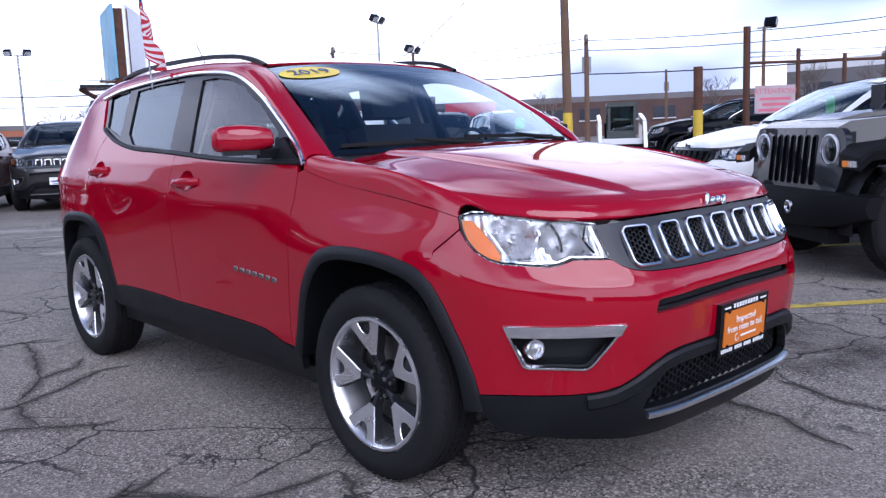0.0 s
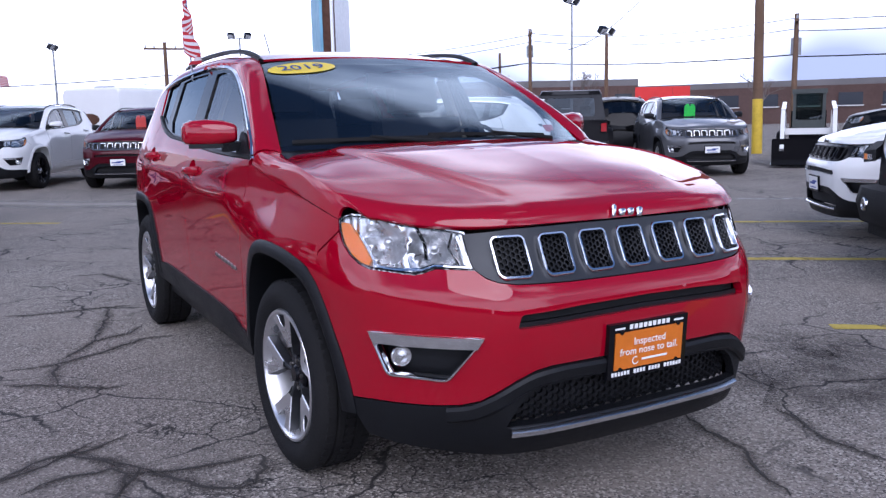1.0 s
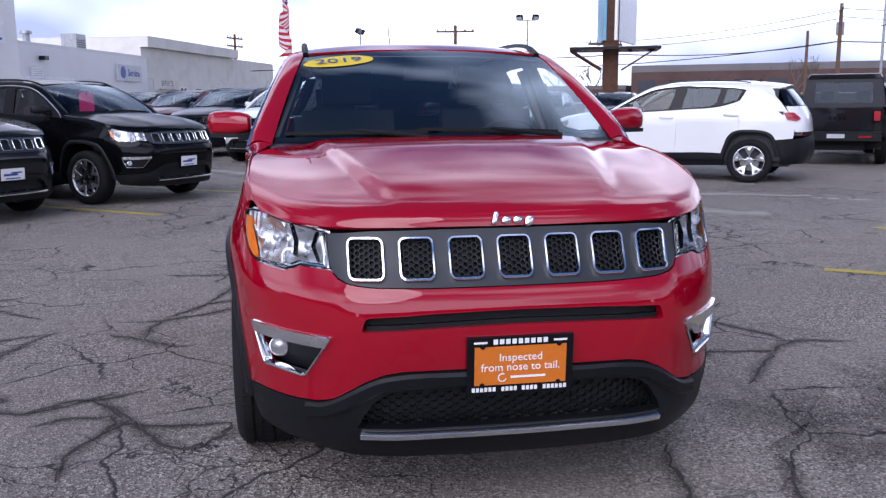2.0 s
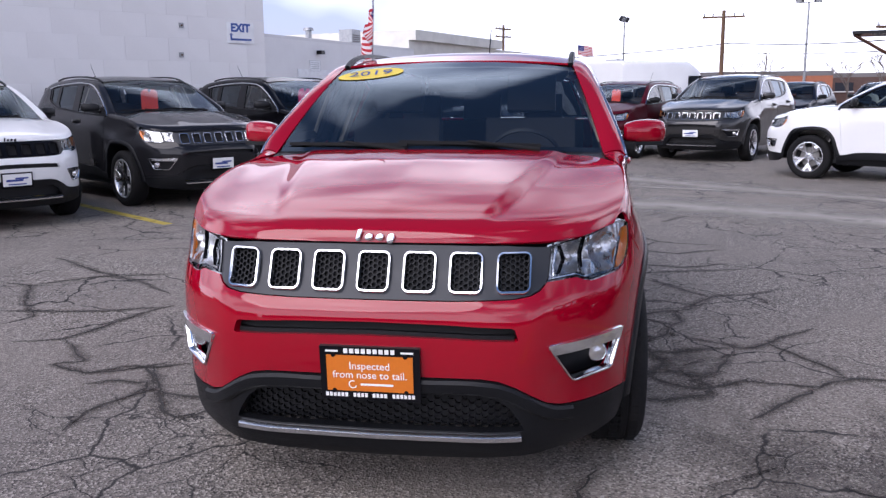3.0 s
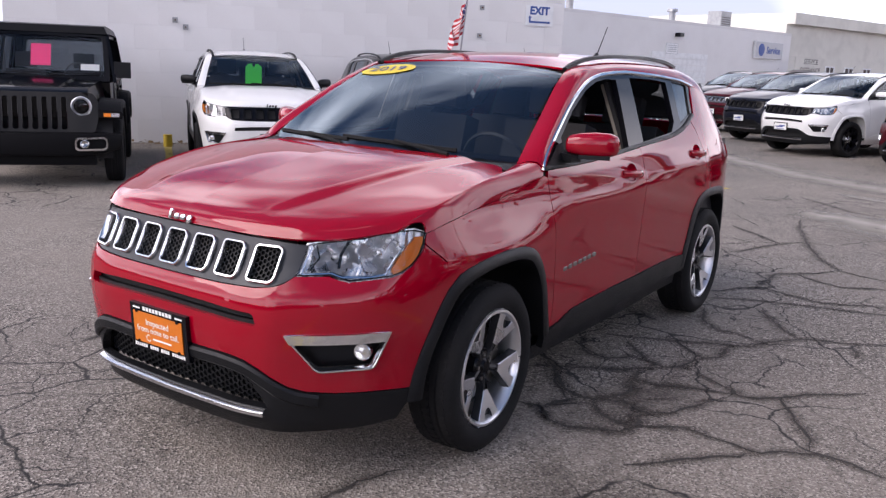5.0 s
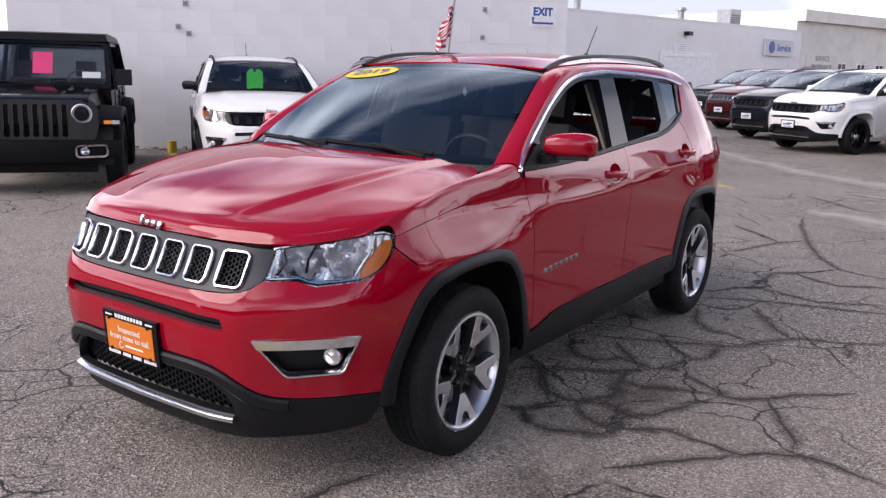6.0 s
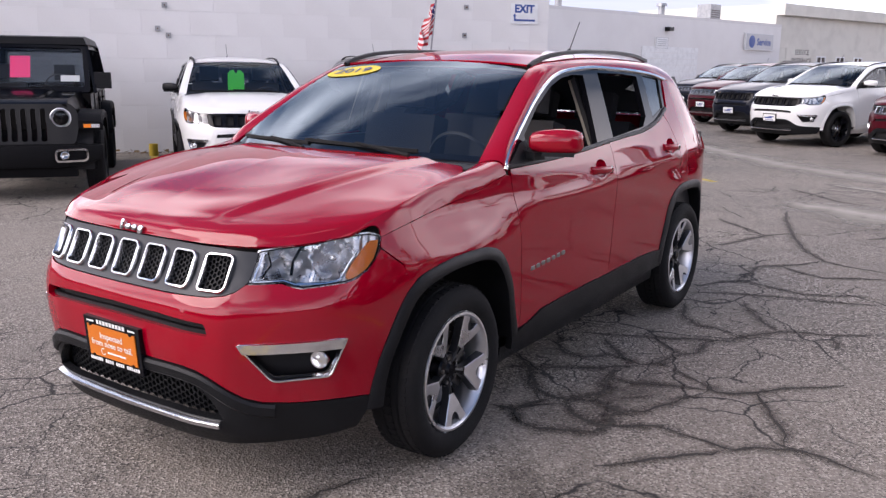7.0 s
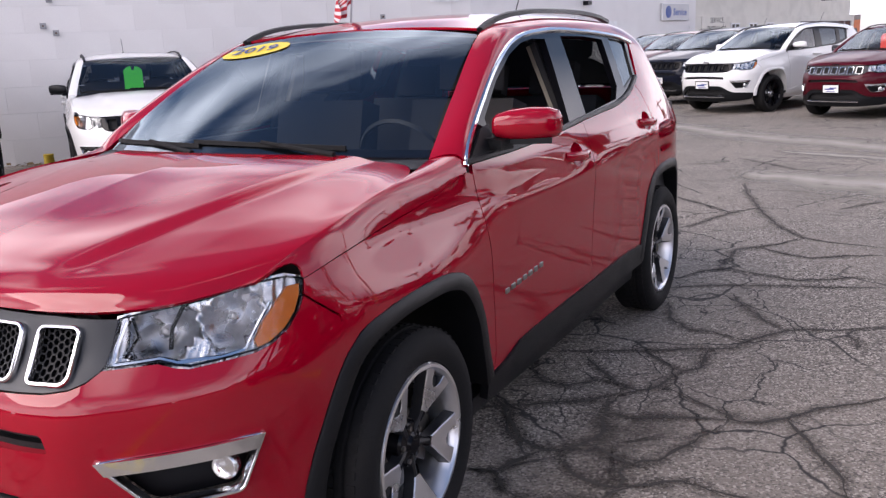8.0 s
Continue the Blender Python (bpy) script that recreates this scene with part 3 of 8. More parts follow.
def glass_grid(nu=25, nv=15):
    """The windshield: bowed across and up."""
    u, v = np.linspace(-1, 1, nu)[:, None], np.linspace(0, 1, nv)[None, :]
    yb, yt = 0.728, 0.592
    half = yb + (yt - yb) * v
    y = half * u
    x = (-0.185 - 0.175 * np.abs(u) ** 2.2) * (1 - v) + (-1.065 + 0.065 * np.abs(u) ** 2.2) * v
    z = (1.152 - 0.018 * np.abs(u) ** 2) * (1 - v) + (1.553 - 0.040 * np.abs(u) ** 2) * v
    bow = 0.022 * 4 * v * (1 - v)
    return np.stack([x + bow * 0.5, y, z + bow * 0.9], -1)


def roof_grid(nu=21, nv=25):
    u = np.linspace(-1, 1, nu)
    edge = spline(PILLAR[3:], nv)
    c = spline([(-1.075, 1.558), (-1.3, 1.597), (-1.7, 1.624), (-2.1, 1.627), (-2.5, 1.612), (-2.9, 1.575), (-3.14, 1.54)], nv)
    g = np.zeros((nu, nv, 3))
    k = np.abs(u[:, None]) ** 2.4
    g[:, :, 0] = c[None, :, 0] * (1 - k) + edge[None, :, 0] * k
    g[:, :, 1] = edge[None, :, 1] * u[:, None]
    g[:, :, 2] = c[None, :, 1] * (1 - k) + edge[None, :, 2] * k
    return g


def fore_and_aft(line):
    return [S(x, z) for x, z in line]


def honeycomb(bm, w, h, cell, s0, z0, back, depth=0.006, bar=0.0024):
    """Hexagonal cells as thin walled rings, laid over the skin round the chart place (s0, z0)."""
    rows, cols = int(h / (cell * 0.433 * 2)) + 2, int(w / (cell * 1.5)) + 2
    centres = [(c * cell * 0.75, (r + 0.5 * (c % 2)) * cell * 0.866) for r in range(-rows, rows + 1) for c in range(-cols, cols + 1)]
    centres = np.array([q for q in centres if abs(q[0]) <= w / 2 and abs(q[1]) <= h / 2])
    ang = np.radians(60 * np.arange(6))
    layers = []
    for rad, d in ((cell / 2, 0), (cell / 2 - bar, 0), (cell / 2 - bar * 1.3, -depth)):
        u, v = s0 + centres[:, :1] + rad * np.cos(ang), z0 + centres[:, 1:] + rad * np.sin(ang)
        layers.append([[bm.verts.new(p) for p in ring] for ring in skin_points(u, v, np.full(u.shape, back + d))])
    for a, b in zip(layers, layers[1:]):
        for ra, rb in zip(a, b):
            for i in range(6):
                bm.faces.new((ra[i], ra[(i + 1) % 6], rb[(i + 1) % 6], rb[i]))


def skin_points(s, z, lift=0.0):
    """Many places on the skin at once, lifted along its normal."""
    s, z, e = np.asarray(s, float), np.asarray(z, float), 1e-3
    n = np.cross(chart(s + e, z) - chart(s - e, z), chart(s, z + e) - chart(s, z - e))
    n /= np.linalg.norm(n, axis=-1, keepdims=True)
    return chart(s, z) + n * np.asarray(lift)[..., None]


def on_skin(s, z, lift=0.0):
    e = 1e-3
    p = chart(s, z)
    n = np.cross(chart(s + e, z) - chart(s - e, z), chart(s, z + e) - chart(s, z - e))
    n = n / np.linalg.norm(n)
    return Vector(p + n * lift), Vector(n)


def ring_strip(bm, loop, width, lift, thick=0.006, surf=None):
    """A moulding that follows a closed chart loop: proud, with rounded section."""
    inner = shrunk(loop, width)
    rows = []
    for ring, h in ((loop, -0.004), (loop, lift * 0.6), (shrunk(loop, width * 0.25), lift), (shrunk(loop, width * 0.75), lift), (inner, lift * 0.5), (inner, -0.02)):
        rows.append([bm.verts.new(p) for p in skin_points(np.array(ring)[:, 0], np.array(ring)[:, 1], np.full(len(ring), h))])
    n = len(loop)
    for a, b in zip(rows, rows[1:]):
        for i in range(n):
            bm.faces.new((a[i], a[(i + 1) % n], b[(i + 1) % n], b[i]))


def skin_strip(bm, line, half, lift, profile=None):
    """A moulding along an open chart line."""
    rings = []
    for i, (s, z) in enumerate(line):
        a, b = line[max(i - 1, 0)], line[min(i + 1, len(line) - 1)]
        d = np.array(b) - np.array(a)
        d = d / np.linalg.norm(d)
        nx = np.array([-d[1], d[0]])
        h = half[i] if isinstance(half, (list, tuple)) else half
        kk, ll = np.array((-1, -1, -0.6, 0.6, 1, 1)), np.array((-0.5, 0.5, 1, 1, 0.5, -0.5))
        rings.append([bm.verts.new(p) for p in skin_points(s + nx[0] * kk * h, z + nx[1] * kk * h, ll * lift)])
    for a, b in zip(rings, rings[1:]):
        for i in range(5):
            bm.faces.new((a[i], a[i + 1], b[i + 1], b[i]))
    bm.faces.new(rings[0]), bm.faces.new(rings[-1][::-1])


def wheel_meshes(tread=True, style="alloy"):
    """Meshes of a wheel at the origin, its axle along y, the outer face at +y."""
    out = []
    R = 0.345
    bm = bmesh.new()
    prof = [(0.238, 0.075), (0.246, 0.094), (0.262, 0.104), (0.285, 0.110), (0.305, 0.108), (0.322, 0.100), (0.335, 0.088), (R - 0.002, 0.075)]
    if tread:
        for y in (0.072, 0.040, 0.006):
            prof += [(R, y - 0.004), (R, y - 0.024), (R - 0.008, y - 0.0245), (R - 0.008, y - 0.0315)]
        prof += [(R, -0.03), (R, -0.072)]
    prof += [(R - 0.003, -0.076), (0.33, -0.095), (0.30, -0.108), (0.26, -0.104), (0.238, -0.08)]
    lathe(bm, prof, 72)
    out.append(("tyre", bm, RUBBER, "black tyre with worn tread"))
    bm = bmesh.new()
    if tread:
        for i in range(60):
            a = 2 * math.pi * i / 60
            for y0, y1 in ((0.050, 0.079), (-0.079, -0.052)):
                m = Matrix.Rotation(a, 4, "Y")
                box(bm, 0.330, R + 0.0012, y0, y1, -0.010, 0.010, m)
        for i in range(60):
            m = Matrix.Rotation(2 * math.pi * (i + 0.5) / 60, 4, "Y")
            box(bm, 0.33, R + 0.0025, -0.022, 0.014, -0.010, 0.010, m)
    if tread:
        out.append(("tread", bm, RUBBER, "worn tread blocks"))
    bm = bmesh.new()
    lathe(bm, [(0.238, 0.075), (0.243, 0.088), (0.239, 0.097), (0.229, 0.098), (0.222, 0.090), (0.214, 0.05), (0.205, -0.02), (0.21, -0.09), (0.238, -0.085)], 64)
    out.append(("rim", bm, ALLOY if style == "alloy" else (GLOSSBLACK if style == "black" else SATIN), "silver rim"))
    bm = bmesh.new()
    lathe(bm, [(0.0, 0.005), (0.15, 0.005), (0.155, 0.0), (0.155, -0.02)], 40)
    out.append(("brake_disc", bm, STEEL, "grey brake disc"))
    bm = bmesh.new()
    lathe(bm, [(0.0, -0.03), (0.225, -0.03), (0.23, -0.05)], 40)
    out.append(("wheel_well_back", bm, DARK, ""))
    face = ALLOY if style == "alloy" else (GLOSSBLACK if style == "black" else SATIN)
    bm = bmesh.new()
    lathe(bm, [(0.0, 0.066), (0.026, 0.066), (0.030, 0.060), (0.034, 0.056), (0.062, 0.052), (0.068, 0.044), (0.07, 0.0)], 40)
    out.append(("hub_cap", bm, GLOSSBLACK if style == "alloy" else SATIN, "gloss black hub cap"))
    lift = lambda r: 0.058 + 0.18 * max(0.0, r - 0.05)
    # half widths of the open notch and of the spoke, from the hub out to the rim
    rows = [(0.070, 0.0, 0.012), (0.098, 0.0, 0.016), (0.116, 0.0, 0.025), (0.138, 0.0, 0.039), (0.160, 0.0, 0.052), (0.172, 0.0, 0.058),
            (0.178, 0.012, 0.062), (0.192, 0.024, 0.070), (0.212, 0.030, 0.082), (0.230, 0.033, 0.092)]
    for k in range(5):
        m = Matrix.Rotation(2 * math.pi * k / 5 + 0.3, 4, "Y")
        at = lambda r, y, w: m @ Vector((r, y, w))
        bm = bmesh.new()
        for sgn in (-1, 1):      # dark painted body: flanks of the spoke and of its notch, and the pocket's floor
            for pick, slope in ((2, 1.12), (1, 0.85)):
                pts = [q for q in rows if pick == 2 or q[0] > 0.17]
                top = [bm.verts.new(at(q[0], lift(q[0]) - 0.001, sgn * q[pick])) for q in pts]
                low = [bm.verts.new(at(q[0], lift(q[0]) - 0.034, sgn * q[pick] * slope)) for q in pts]
                for a, b, c, d in zip(top, top[1:], low[1:], low):
                    bm.faces.new((a, b, c, d))
        floor = [bm.verts.new(at(r, lift(r) - d, w)) for r, d, w in ((0.172, 0.004, 0.0), (0.180, 0.006, 0.013), (0.194, 0.012, 0.024), (0.214, 0.020, 0.030), (0.214, 0.020, -0.030), (0.194, 0.012, -0.024), (0.180, 0.006, -0.013))]
        bm.faces.new(floor)
        out.append(("spoke_web", bm, ALLOYDARK if style == "alloy" else face, "dark painted spoke"))
        bm = bmesh.new()
        for sgn in (-1, 1):      # machined face, two arms that part round the notch
            strips = [[bm.verts.new(at(r, lift(r) + d, sgn * w)) for w, d in ((w0, 0.001 if not w0 else -0.003), (w0 + (0.003 if w0 else 0.0005), 0.001), (w1 - 0.004, 0.002), (w1, -0.003))] for r, w0, w1 in rows]
            for a, b in zip(strips[1:], strips[2:]):
                for i in range(3):
                    bm.faces.new((a[i], a[i + 1], b[i + 1], b[i]))
        bmesh.ops.remove_doubles(bm, verts=bm.verts, dist=0.0006)
        out.append(("spoke", bm, face, "machined silver spoke"))
        bm = bmesh.new()
        c = m @ Vector((0.047, 0, 0.022))
        tube(bm, (c.x, 0.03, c.z), (c.x, 0.060, c.z), 0.009, 0.008, 8)
        out.append(("lug_nut", bm, STEEL, ""))
        bm = bmesh.new()         # dark arm from the hub to the foot of the spoke
        tube(bm, at(0.03, 0.044, 0), at(0.105, 0.055, 0), 0.012, 0.011, 8)
        out.append(("hub_arm", bm, ALLOYDARK if style == "alloy" else face, ""))
    return out


WHEELS = {}


def wheel(parent, x, y, radius=0.345, style="alloy", tread=True, steer=0.0, spin=0.0):
    """One wheel as a part with its tyre, rim and spokes as sub-parts."""
    hub = new("wheel")
    hub.parent = parent
    hub.matrix_basis = pose(x, y, radius, 0, 0, steer) @ (pose(0, 0, 0, 0, 0, 180) if y < 0 else Matrix()) @ pose(0, 0, 0, 0, spin, 0) @ Matrix.Diagonal((radius / 0.345, 1, radius / 0.345, 1))
    key = (style, tread)
    if key not in WHEELS:
        WHEELS[key] = []
        for name, bm, mat, label in wheel_meshes(tread, style):
            bmesh.ops.recalc_face_normals(bm, faces=bm.faces)
            me = bpy.data.meshes.new(name)
            bm.to_mesh(me)
            bm.free()
            me.shade_smooth()
            me.set_sharp_from_angle(angle=radians(32))
            me.materials.append(mat)
            WHEELS[key].append((name, me, label))
    for name, me, label in WHEELS[key]:
        o = tagged(new(name, me), label, kind="stuff" if name == "tread" else "")
        o.parent = hub
    if style == "alloy":
        bm = bmesh.new()
        for k in range(5):
            box(bm, 0.100, 0.168, -0.03, 0.022, -0.022, 0.022, Matrix.Rotation(radians(180 + (-36 + 18 * k) - spin), 4, "Y"))
        part("brake_caliper", bm, STEEL, hub, "grey brake caliper", bevel=0.006)
    return hub


def seat(parent, x, y, name="front_seat"):
    """A bucket seat with its headrest."""
    s = new(name)
    s.parent = parent
    for nm, dims, m, bev in (("cushion", (-0.25, 0.27, -0.25, 0.25, -0.07, 0.07), pose(x, y, 0.62, 0, -6, 0), 0.05),
                             ("backrest", (-0.07, 0.07, -0.24, 0.24, 0.0, 0.62), pose(x - 0.24, y, 0.64, 0, -14, 0), 0.055),
                             ("headrest", (-0.05, 0.05, -0.13, 0.13, 0.0, 0.19), pose(x - 0.42, y, 1.29, 0, -8, 0), 0.045)):
        boxed(nm, dims, SEAT, s, bevel=bev, m=m, segments=3)


def suv(label, paint, group="", matrix=None, hero=False, cladding=None, grille="chrome", wheels="alloy", tag=None, plate="dealer", rails=True, scale=(1, 1, 1), name="parked_car", lower=None):
    """A five-door sport utility vehicle: nose to +x, origin on the ground below the front axle."""
    step = 0.05 if hero else 0.11
    car = thing(name, label, "car", matrix, group)
    car.scale = scale
    clad = cladding or PLASTIC
    both = lambda sheet, nm, mat, lab="": (sheet.mirrored().link(nm, mat, car, lab), sheet.link(nm, mat, car, lab))

    # painted panels of the sides
    door_gap = [S(-0.436, 1.077), S(-0.449, 0.957), S(-0.470, 0.84), S(-0.479, 0.755), S(-0.498, 0.60), S(-0.508, 0.465), S(-0.492, 0.396)]
    fender = fore_and_aft(SHOULDER) + door_gap + fore_and_aft(ARCH_OUT[5:-1][::-1]) + [S(0.318, 0.835), S(0.402, 0.908)]
    sh = Sheet().panel(fender, step=step)
    sh.loft(blend_strip(SHOULDER, SEAM + [(-0.345, 0.738, 1.130)]), depth=0.01, flip=True)
    both(sh, "front_fender", paint)
    cups = [[S(x + 0.066 * math.cos(a), z + 0.006 + 0.046 * math.sin(a)) for a in np.linspace(0, 2 * math.pi, 20, endpoint=False)] for x, z in ((-1.305, 1.026), (-2.325, 1.068))]
    both(Sheet().panel([S(-0.440, 1.106)] + [q for q in door_gap] + fore_and_aft(SILL_TOP[1:5]) + [S(-1.456, 0.459), S(-1.472, 0.62), S(-1.484, 0.90), S(-1.468, 1.147)] + fore_and_aft(BELT[1:3][::-1]), [cups[0]] if hero else [], step=step), "front_door", paint)
    both(Sheet().panel([S(-1.468, 1.150), S(-1.484, 0.90), S(-1.472, 0.62), S(-1.456, 0.459)] + fore_and_aft(SILL_TOP[6:]) + fore_and_aft(REAR_OUT[2:6]) + [S(-2.462, 0.93), S(-2.455, 1.05), S(-2.40, 1.20), S(-2.35, 1.255)]
                       + fore_and_aft(BELT[4:7][::-1]), [cups[1]] if hero else [], step=step), "rear_door", paint)
    both(Sheet().panel([S(-2.35, 1.260), S(-2.40, 1.20), S(-2.455, 1.05), S(-2.462, 0.93), S(-2.45, 0.828)] + fore_and_aft(REAR_OUT[6:11]) + [S(-3.26, 0.70), S(-3.27, 0.86), S(-3.20, 1.05), S(-3.10, 1.20), S(-2.96, 1.36), S(-2.80, 1.41),
                        S(-2.62, 1.455), S(-2.53, 1.466), S(-2.50, 1.40), S(-2.44, 1.292)], step=step), "quarter_panel", paint)
    # roof sides with the pillars, bonnet, roof
    low = [(x, z + 0.006) for x, z in DLO_TOP] + [(-2.80, 1.41), (-2.96, 1.36)]
    both(Sheet().loft(blend_strip(low, PILLAR, 0.75, rows=8, cols=60), depth=0.01, flip=True), "roof_side", paint)
    Sheet().loft(hood_grid(121, 81) if hero else hood_grid(21, 17), depth=0.012, flip=False).link("bonnet", paint, car)
    Sheet().loft(roof_grid(), depth=0.01).link("roof", paint, car)
    # tail
    tail = [S(-3.275, 0.80), (LENGTH, 0.80), (2 * LENGTH - S(-3.275, 0.80)[0], 0.80), (2 * LENGTH - S(-3.12, 1.20)[0], 1.20), (LENGTH, 1.20), S(-3.12, 1.20)]
    Sheet().panel(tail, step=0.12).link("tailgate", paint, car)
    rear_glass = [S(-3.11, 1.21), (LENGTH, 1.21), (2 * LENGTH - S(-3.11, 1.21)[0], 1.21), (2 * LENGTH - S(-2.97, 1.47)[0], 1.47), (LENGTH, 1.52), S(-2.97, 1.47)]
    Sheet().panel(rear_glass, step=0.12).link("rear_window", SIDEGLASS, car)
    rb = [S(-3.03, 0.66), S(-3.26, 0.69), (LENGTH, 0.78), (2 * LENGTH - S(-3.26, 0.69)[0], 0.69), (2 * LENGTH - S(-3.03, 0.66)[0], 0.66), (2 * LENGTH - S(-3.08, 0.30)[0], 0.30), (LENGTH, 0.30), S(-3.08, 0.30)]
    Sheet().panel(rb, step=0.1).link("rear_bumper", clad, car)
    tl = [S(-3.16, 0.99), S(-3.28, 0.97), S(-3.34, 1.00), S(-3.24, 1.10), S(-3.10, 1.10)]
    both(Sheet().panel(tl, step=0.06, lift=0.012), "tail_lamp", TAILRED, "dark red tail lamp")

    # front bumper
    slit = rounded([F(-0.462, 0.640), F(-0.25, 0.648), F(0, 0.653), F(0.25, 0.648), F(0.462, 0.640), F(0.448, 0.682), F(0.25, 0.692), F(0, 0.697), F(-0.25, 0.692), F(-0.448, 0.682)], 0.012)
    fog = rounded([F(0.543, 0.618), S(0.548, 0.616), S(0.598, 0.482), F(0.622, 0.478)], 0.02)
    half = RED_LOW + fore_and_aft(ARCH_OUT[2:6]) + [S(0.300, 0.755), S(0.318, 0.833), S(0.402, 0.905)] + HEAD_LOW[1:] + GRILLE_LOW[1:]
    red = half + mirror_line(half)
    Sheet().panel(red, [slit, fog, np.array(mirror_line(fog))], step=step * 0.9, depth=0.03).link("front_bumper", paint, car)
    intake = Sheet().panel(slit, step=0.06, lift=-0.042, depth=0, gap=-0.01).link("upper_intake", DARK, car, "black slatted intake slit")
    if hero:
        ledge = [F(-0.452, 0.640), F(0, 0.653), F(0.452, 0.640), F(0.450, 0.656), F(0, 0.668), F(-0.450, 0.656)]
        Sheet().panel(ledge, step=0.06, lift=-0.020, depth=0.02, gap=0).link("intake_ledge", PLASTIC, intake)
    mesh_half = [F(0.478, 0.336), F(0.462, 0.372), F(0.428, 0.420), F(0.392, 0.447), F(0.340, 0.458), F(0.15, 0.463)]
    mesh_hole = mesh_half + mirror_line(mesh_half)
    low_half = [F(0.18, 0.225), F(0.5, 0.235), S(0.62, 0.25), S(0.50, 0.27), S(0.465, 0.33)] + RED_LOW[::-1]
    Sheet().panel(low_half + mirror_line(low_half), [mesh_hole], step=step, depth=0.03).link("lower_bumper", lower or clad, car, "matt black lower bumper")
    grid_bm = bmesh.new()
    if hero:
        honeycomb(grid_bm, 0.95, 0.135, 0.030, 0.0, 0.398, -0.045, 0.012, 0.003)
    Sheet().panel(mesh_hole, step=0.08, lift=-0.055, depth=0, gap=-0.01).link("intake_back", DARK, car)
    if hero:
        part("intake_mesh", grid_bm, PLASTIC, car, "black honeycomb intake mesh")
    else:
        grid_bm.free()
    if hero:      # the rounded plastic brow over the intake, which runs down into the corners
        bm = bmesh.new()
        brow = spline([(0.62, 0.372), (0.560, 0.385), (0.510, 0.415), (0.455, 0.453), (0.405, 0.478), (0.345, 0.489), (0.2, 0.491), (0.0, 0.492)], 22)
        brow = [F(float(y), float(z)) for y, z in brow] + [F(-float(y), float(z)) for y, z in brow[-2::-1]]
        skin_strip(bm, brow[::-1], 0.024, 0.017)
        part("bumper_brow", bm, clad, car, "rounded black plastic brow over the intake")
    bm = bmesh.new()
    n = 31
    line = [F(-0.465 + 0.93 * i / (n - 1), 0.318) for i in range(n)]
    skin_strip(bm, line, 0.012, 0.020)
    part("chin_strip", bm, SATIN, car, "satin silver chin strip")
    # grille
    gh = GRILLE_LOW[::-1] + [F(0.546, 0.82), F(0.552, 0.912), F(0.42, 0.924), F(0.2, 0.926)]
    holes = []
    for c in SLOTS:
        holes.append(np.array([F(c + u, 0.842 + v) for u, v in round_rect(0.100, 0.118, 0.018)]))
    Sheet().panel(gh + mirror_line(gh), holes, step=step, depth=0.03, lift=-0.004).link("grille", GRILLE if grille == "chrome" else GLOSSBLACK, car, "dark grey seven-slot grille panel")
    for c, h in zip(SLOTS, holes):
        bm = bmesh.new()
        ring_strip(bm, shrunk(h, -0.004), 0.010, 0.010)
        slot = part("slot_surround", bm, CHROME if grille == "chrome" else GLOSSBLACK, car, "bright chrome slot surround" if grille == "chrome" else "black slot surround")
        bm = bmesh.new()
        if hero:
            honeycomb(bm, 0.098, 0.118, 0.0195, F(c, 0.842)[0], 0.842, -0.012, 0.010, 0.0022)
            part("slot_mesh", bm, PLASTIC, slot, "black honeycomb slot mesh")
        else:
            bm.free()
        Sheet().panel(shrunk(h, 0.002), step=0.08, lift=-0.026, depth=0, gap=0).link("slot_back", DARK, slot)
    # lamps
    head = HEAD_LOW[::-1] + HEAD_TOP[::-1]
    hl = np.array(head)
    for side in (1, -1):
        lamp = new("headlight")
        lamp.parent = car
        put = (lambda s: s) if side > 0 else (lambda s: s.mirrored())
        if hero:
            put(Sheet().panel(head, surf=lamp_bowls, step=0.016, depth=0.0, gap=-0.004)).link("reflector", BOWL, lamp, "bright reflector with two hollow bowls")
            for s0, z0 in LAMP_BOWLS:
                bm = bmesh.new()
                p, nrm = on_skin(s0, z0, -0.040)
                lathe(bm, [(0.015, -0.03), (0.015, 0.002), (0.012, 0.006), (0.001, 0.008)], 16)
                bm.transform(Matrix.Translation(p) @ Vector((0.92, 0.38, 0)).to_track_quat("Y", "Z").to_matrix().to_4x4())
                if side < 0:
                    bm.transform(Matrix.Diagonal((1, -1, 1, 1)))
                part("bulb", bm, BOWL, lamp, "small bulb cover")
        else:
            put(Sheet().panel(head, step=0.04, depth=0.0, lift=-0.016, gap=-0.004)).link("reflector", REFLECTOR, lamp, "bright faceted reflector")
        put(Sheet().panel(head, [shrunk(hl, 0.007)], step=0.03, depth=0.03, lift=-0.002, gap=0.002)).link("bezel", GLOSSBLACK, lamp, "black lamp bezel")
        amber = [S(0.403, 0.936), S(0.410, 0.910), S(0.431, 0.872), S(0.464, 0.838), S(0.505, 0.815), S(0.530, 0.810), S(0.532, 0.828), S(0.503, 0.866), S(0.468, 0.904), S(0.434, 0.936)]
        if not hero:
            amber = [S(0.403, 0.936), S(0.410, 0.910), S(0.431, 0.872), S(0.464, 0.838), S(0.480, 0.838), S(0.455, 0.876), S(0.432, 0.912), S(0.420, 0.936)]
        put(Sheet().panel(amber, step=0.03, depth=0.02, lift=-0.003)).link("amber_marker", AMBER, lamp, "orange side reflector")
        bm = bmesh.new()
        skin_strip(bm, [F(0.652, 0.928), F(0.640, 0.880), F(0.644, 0.835)], 0.005, -0.009)
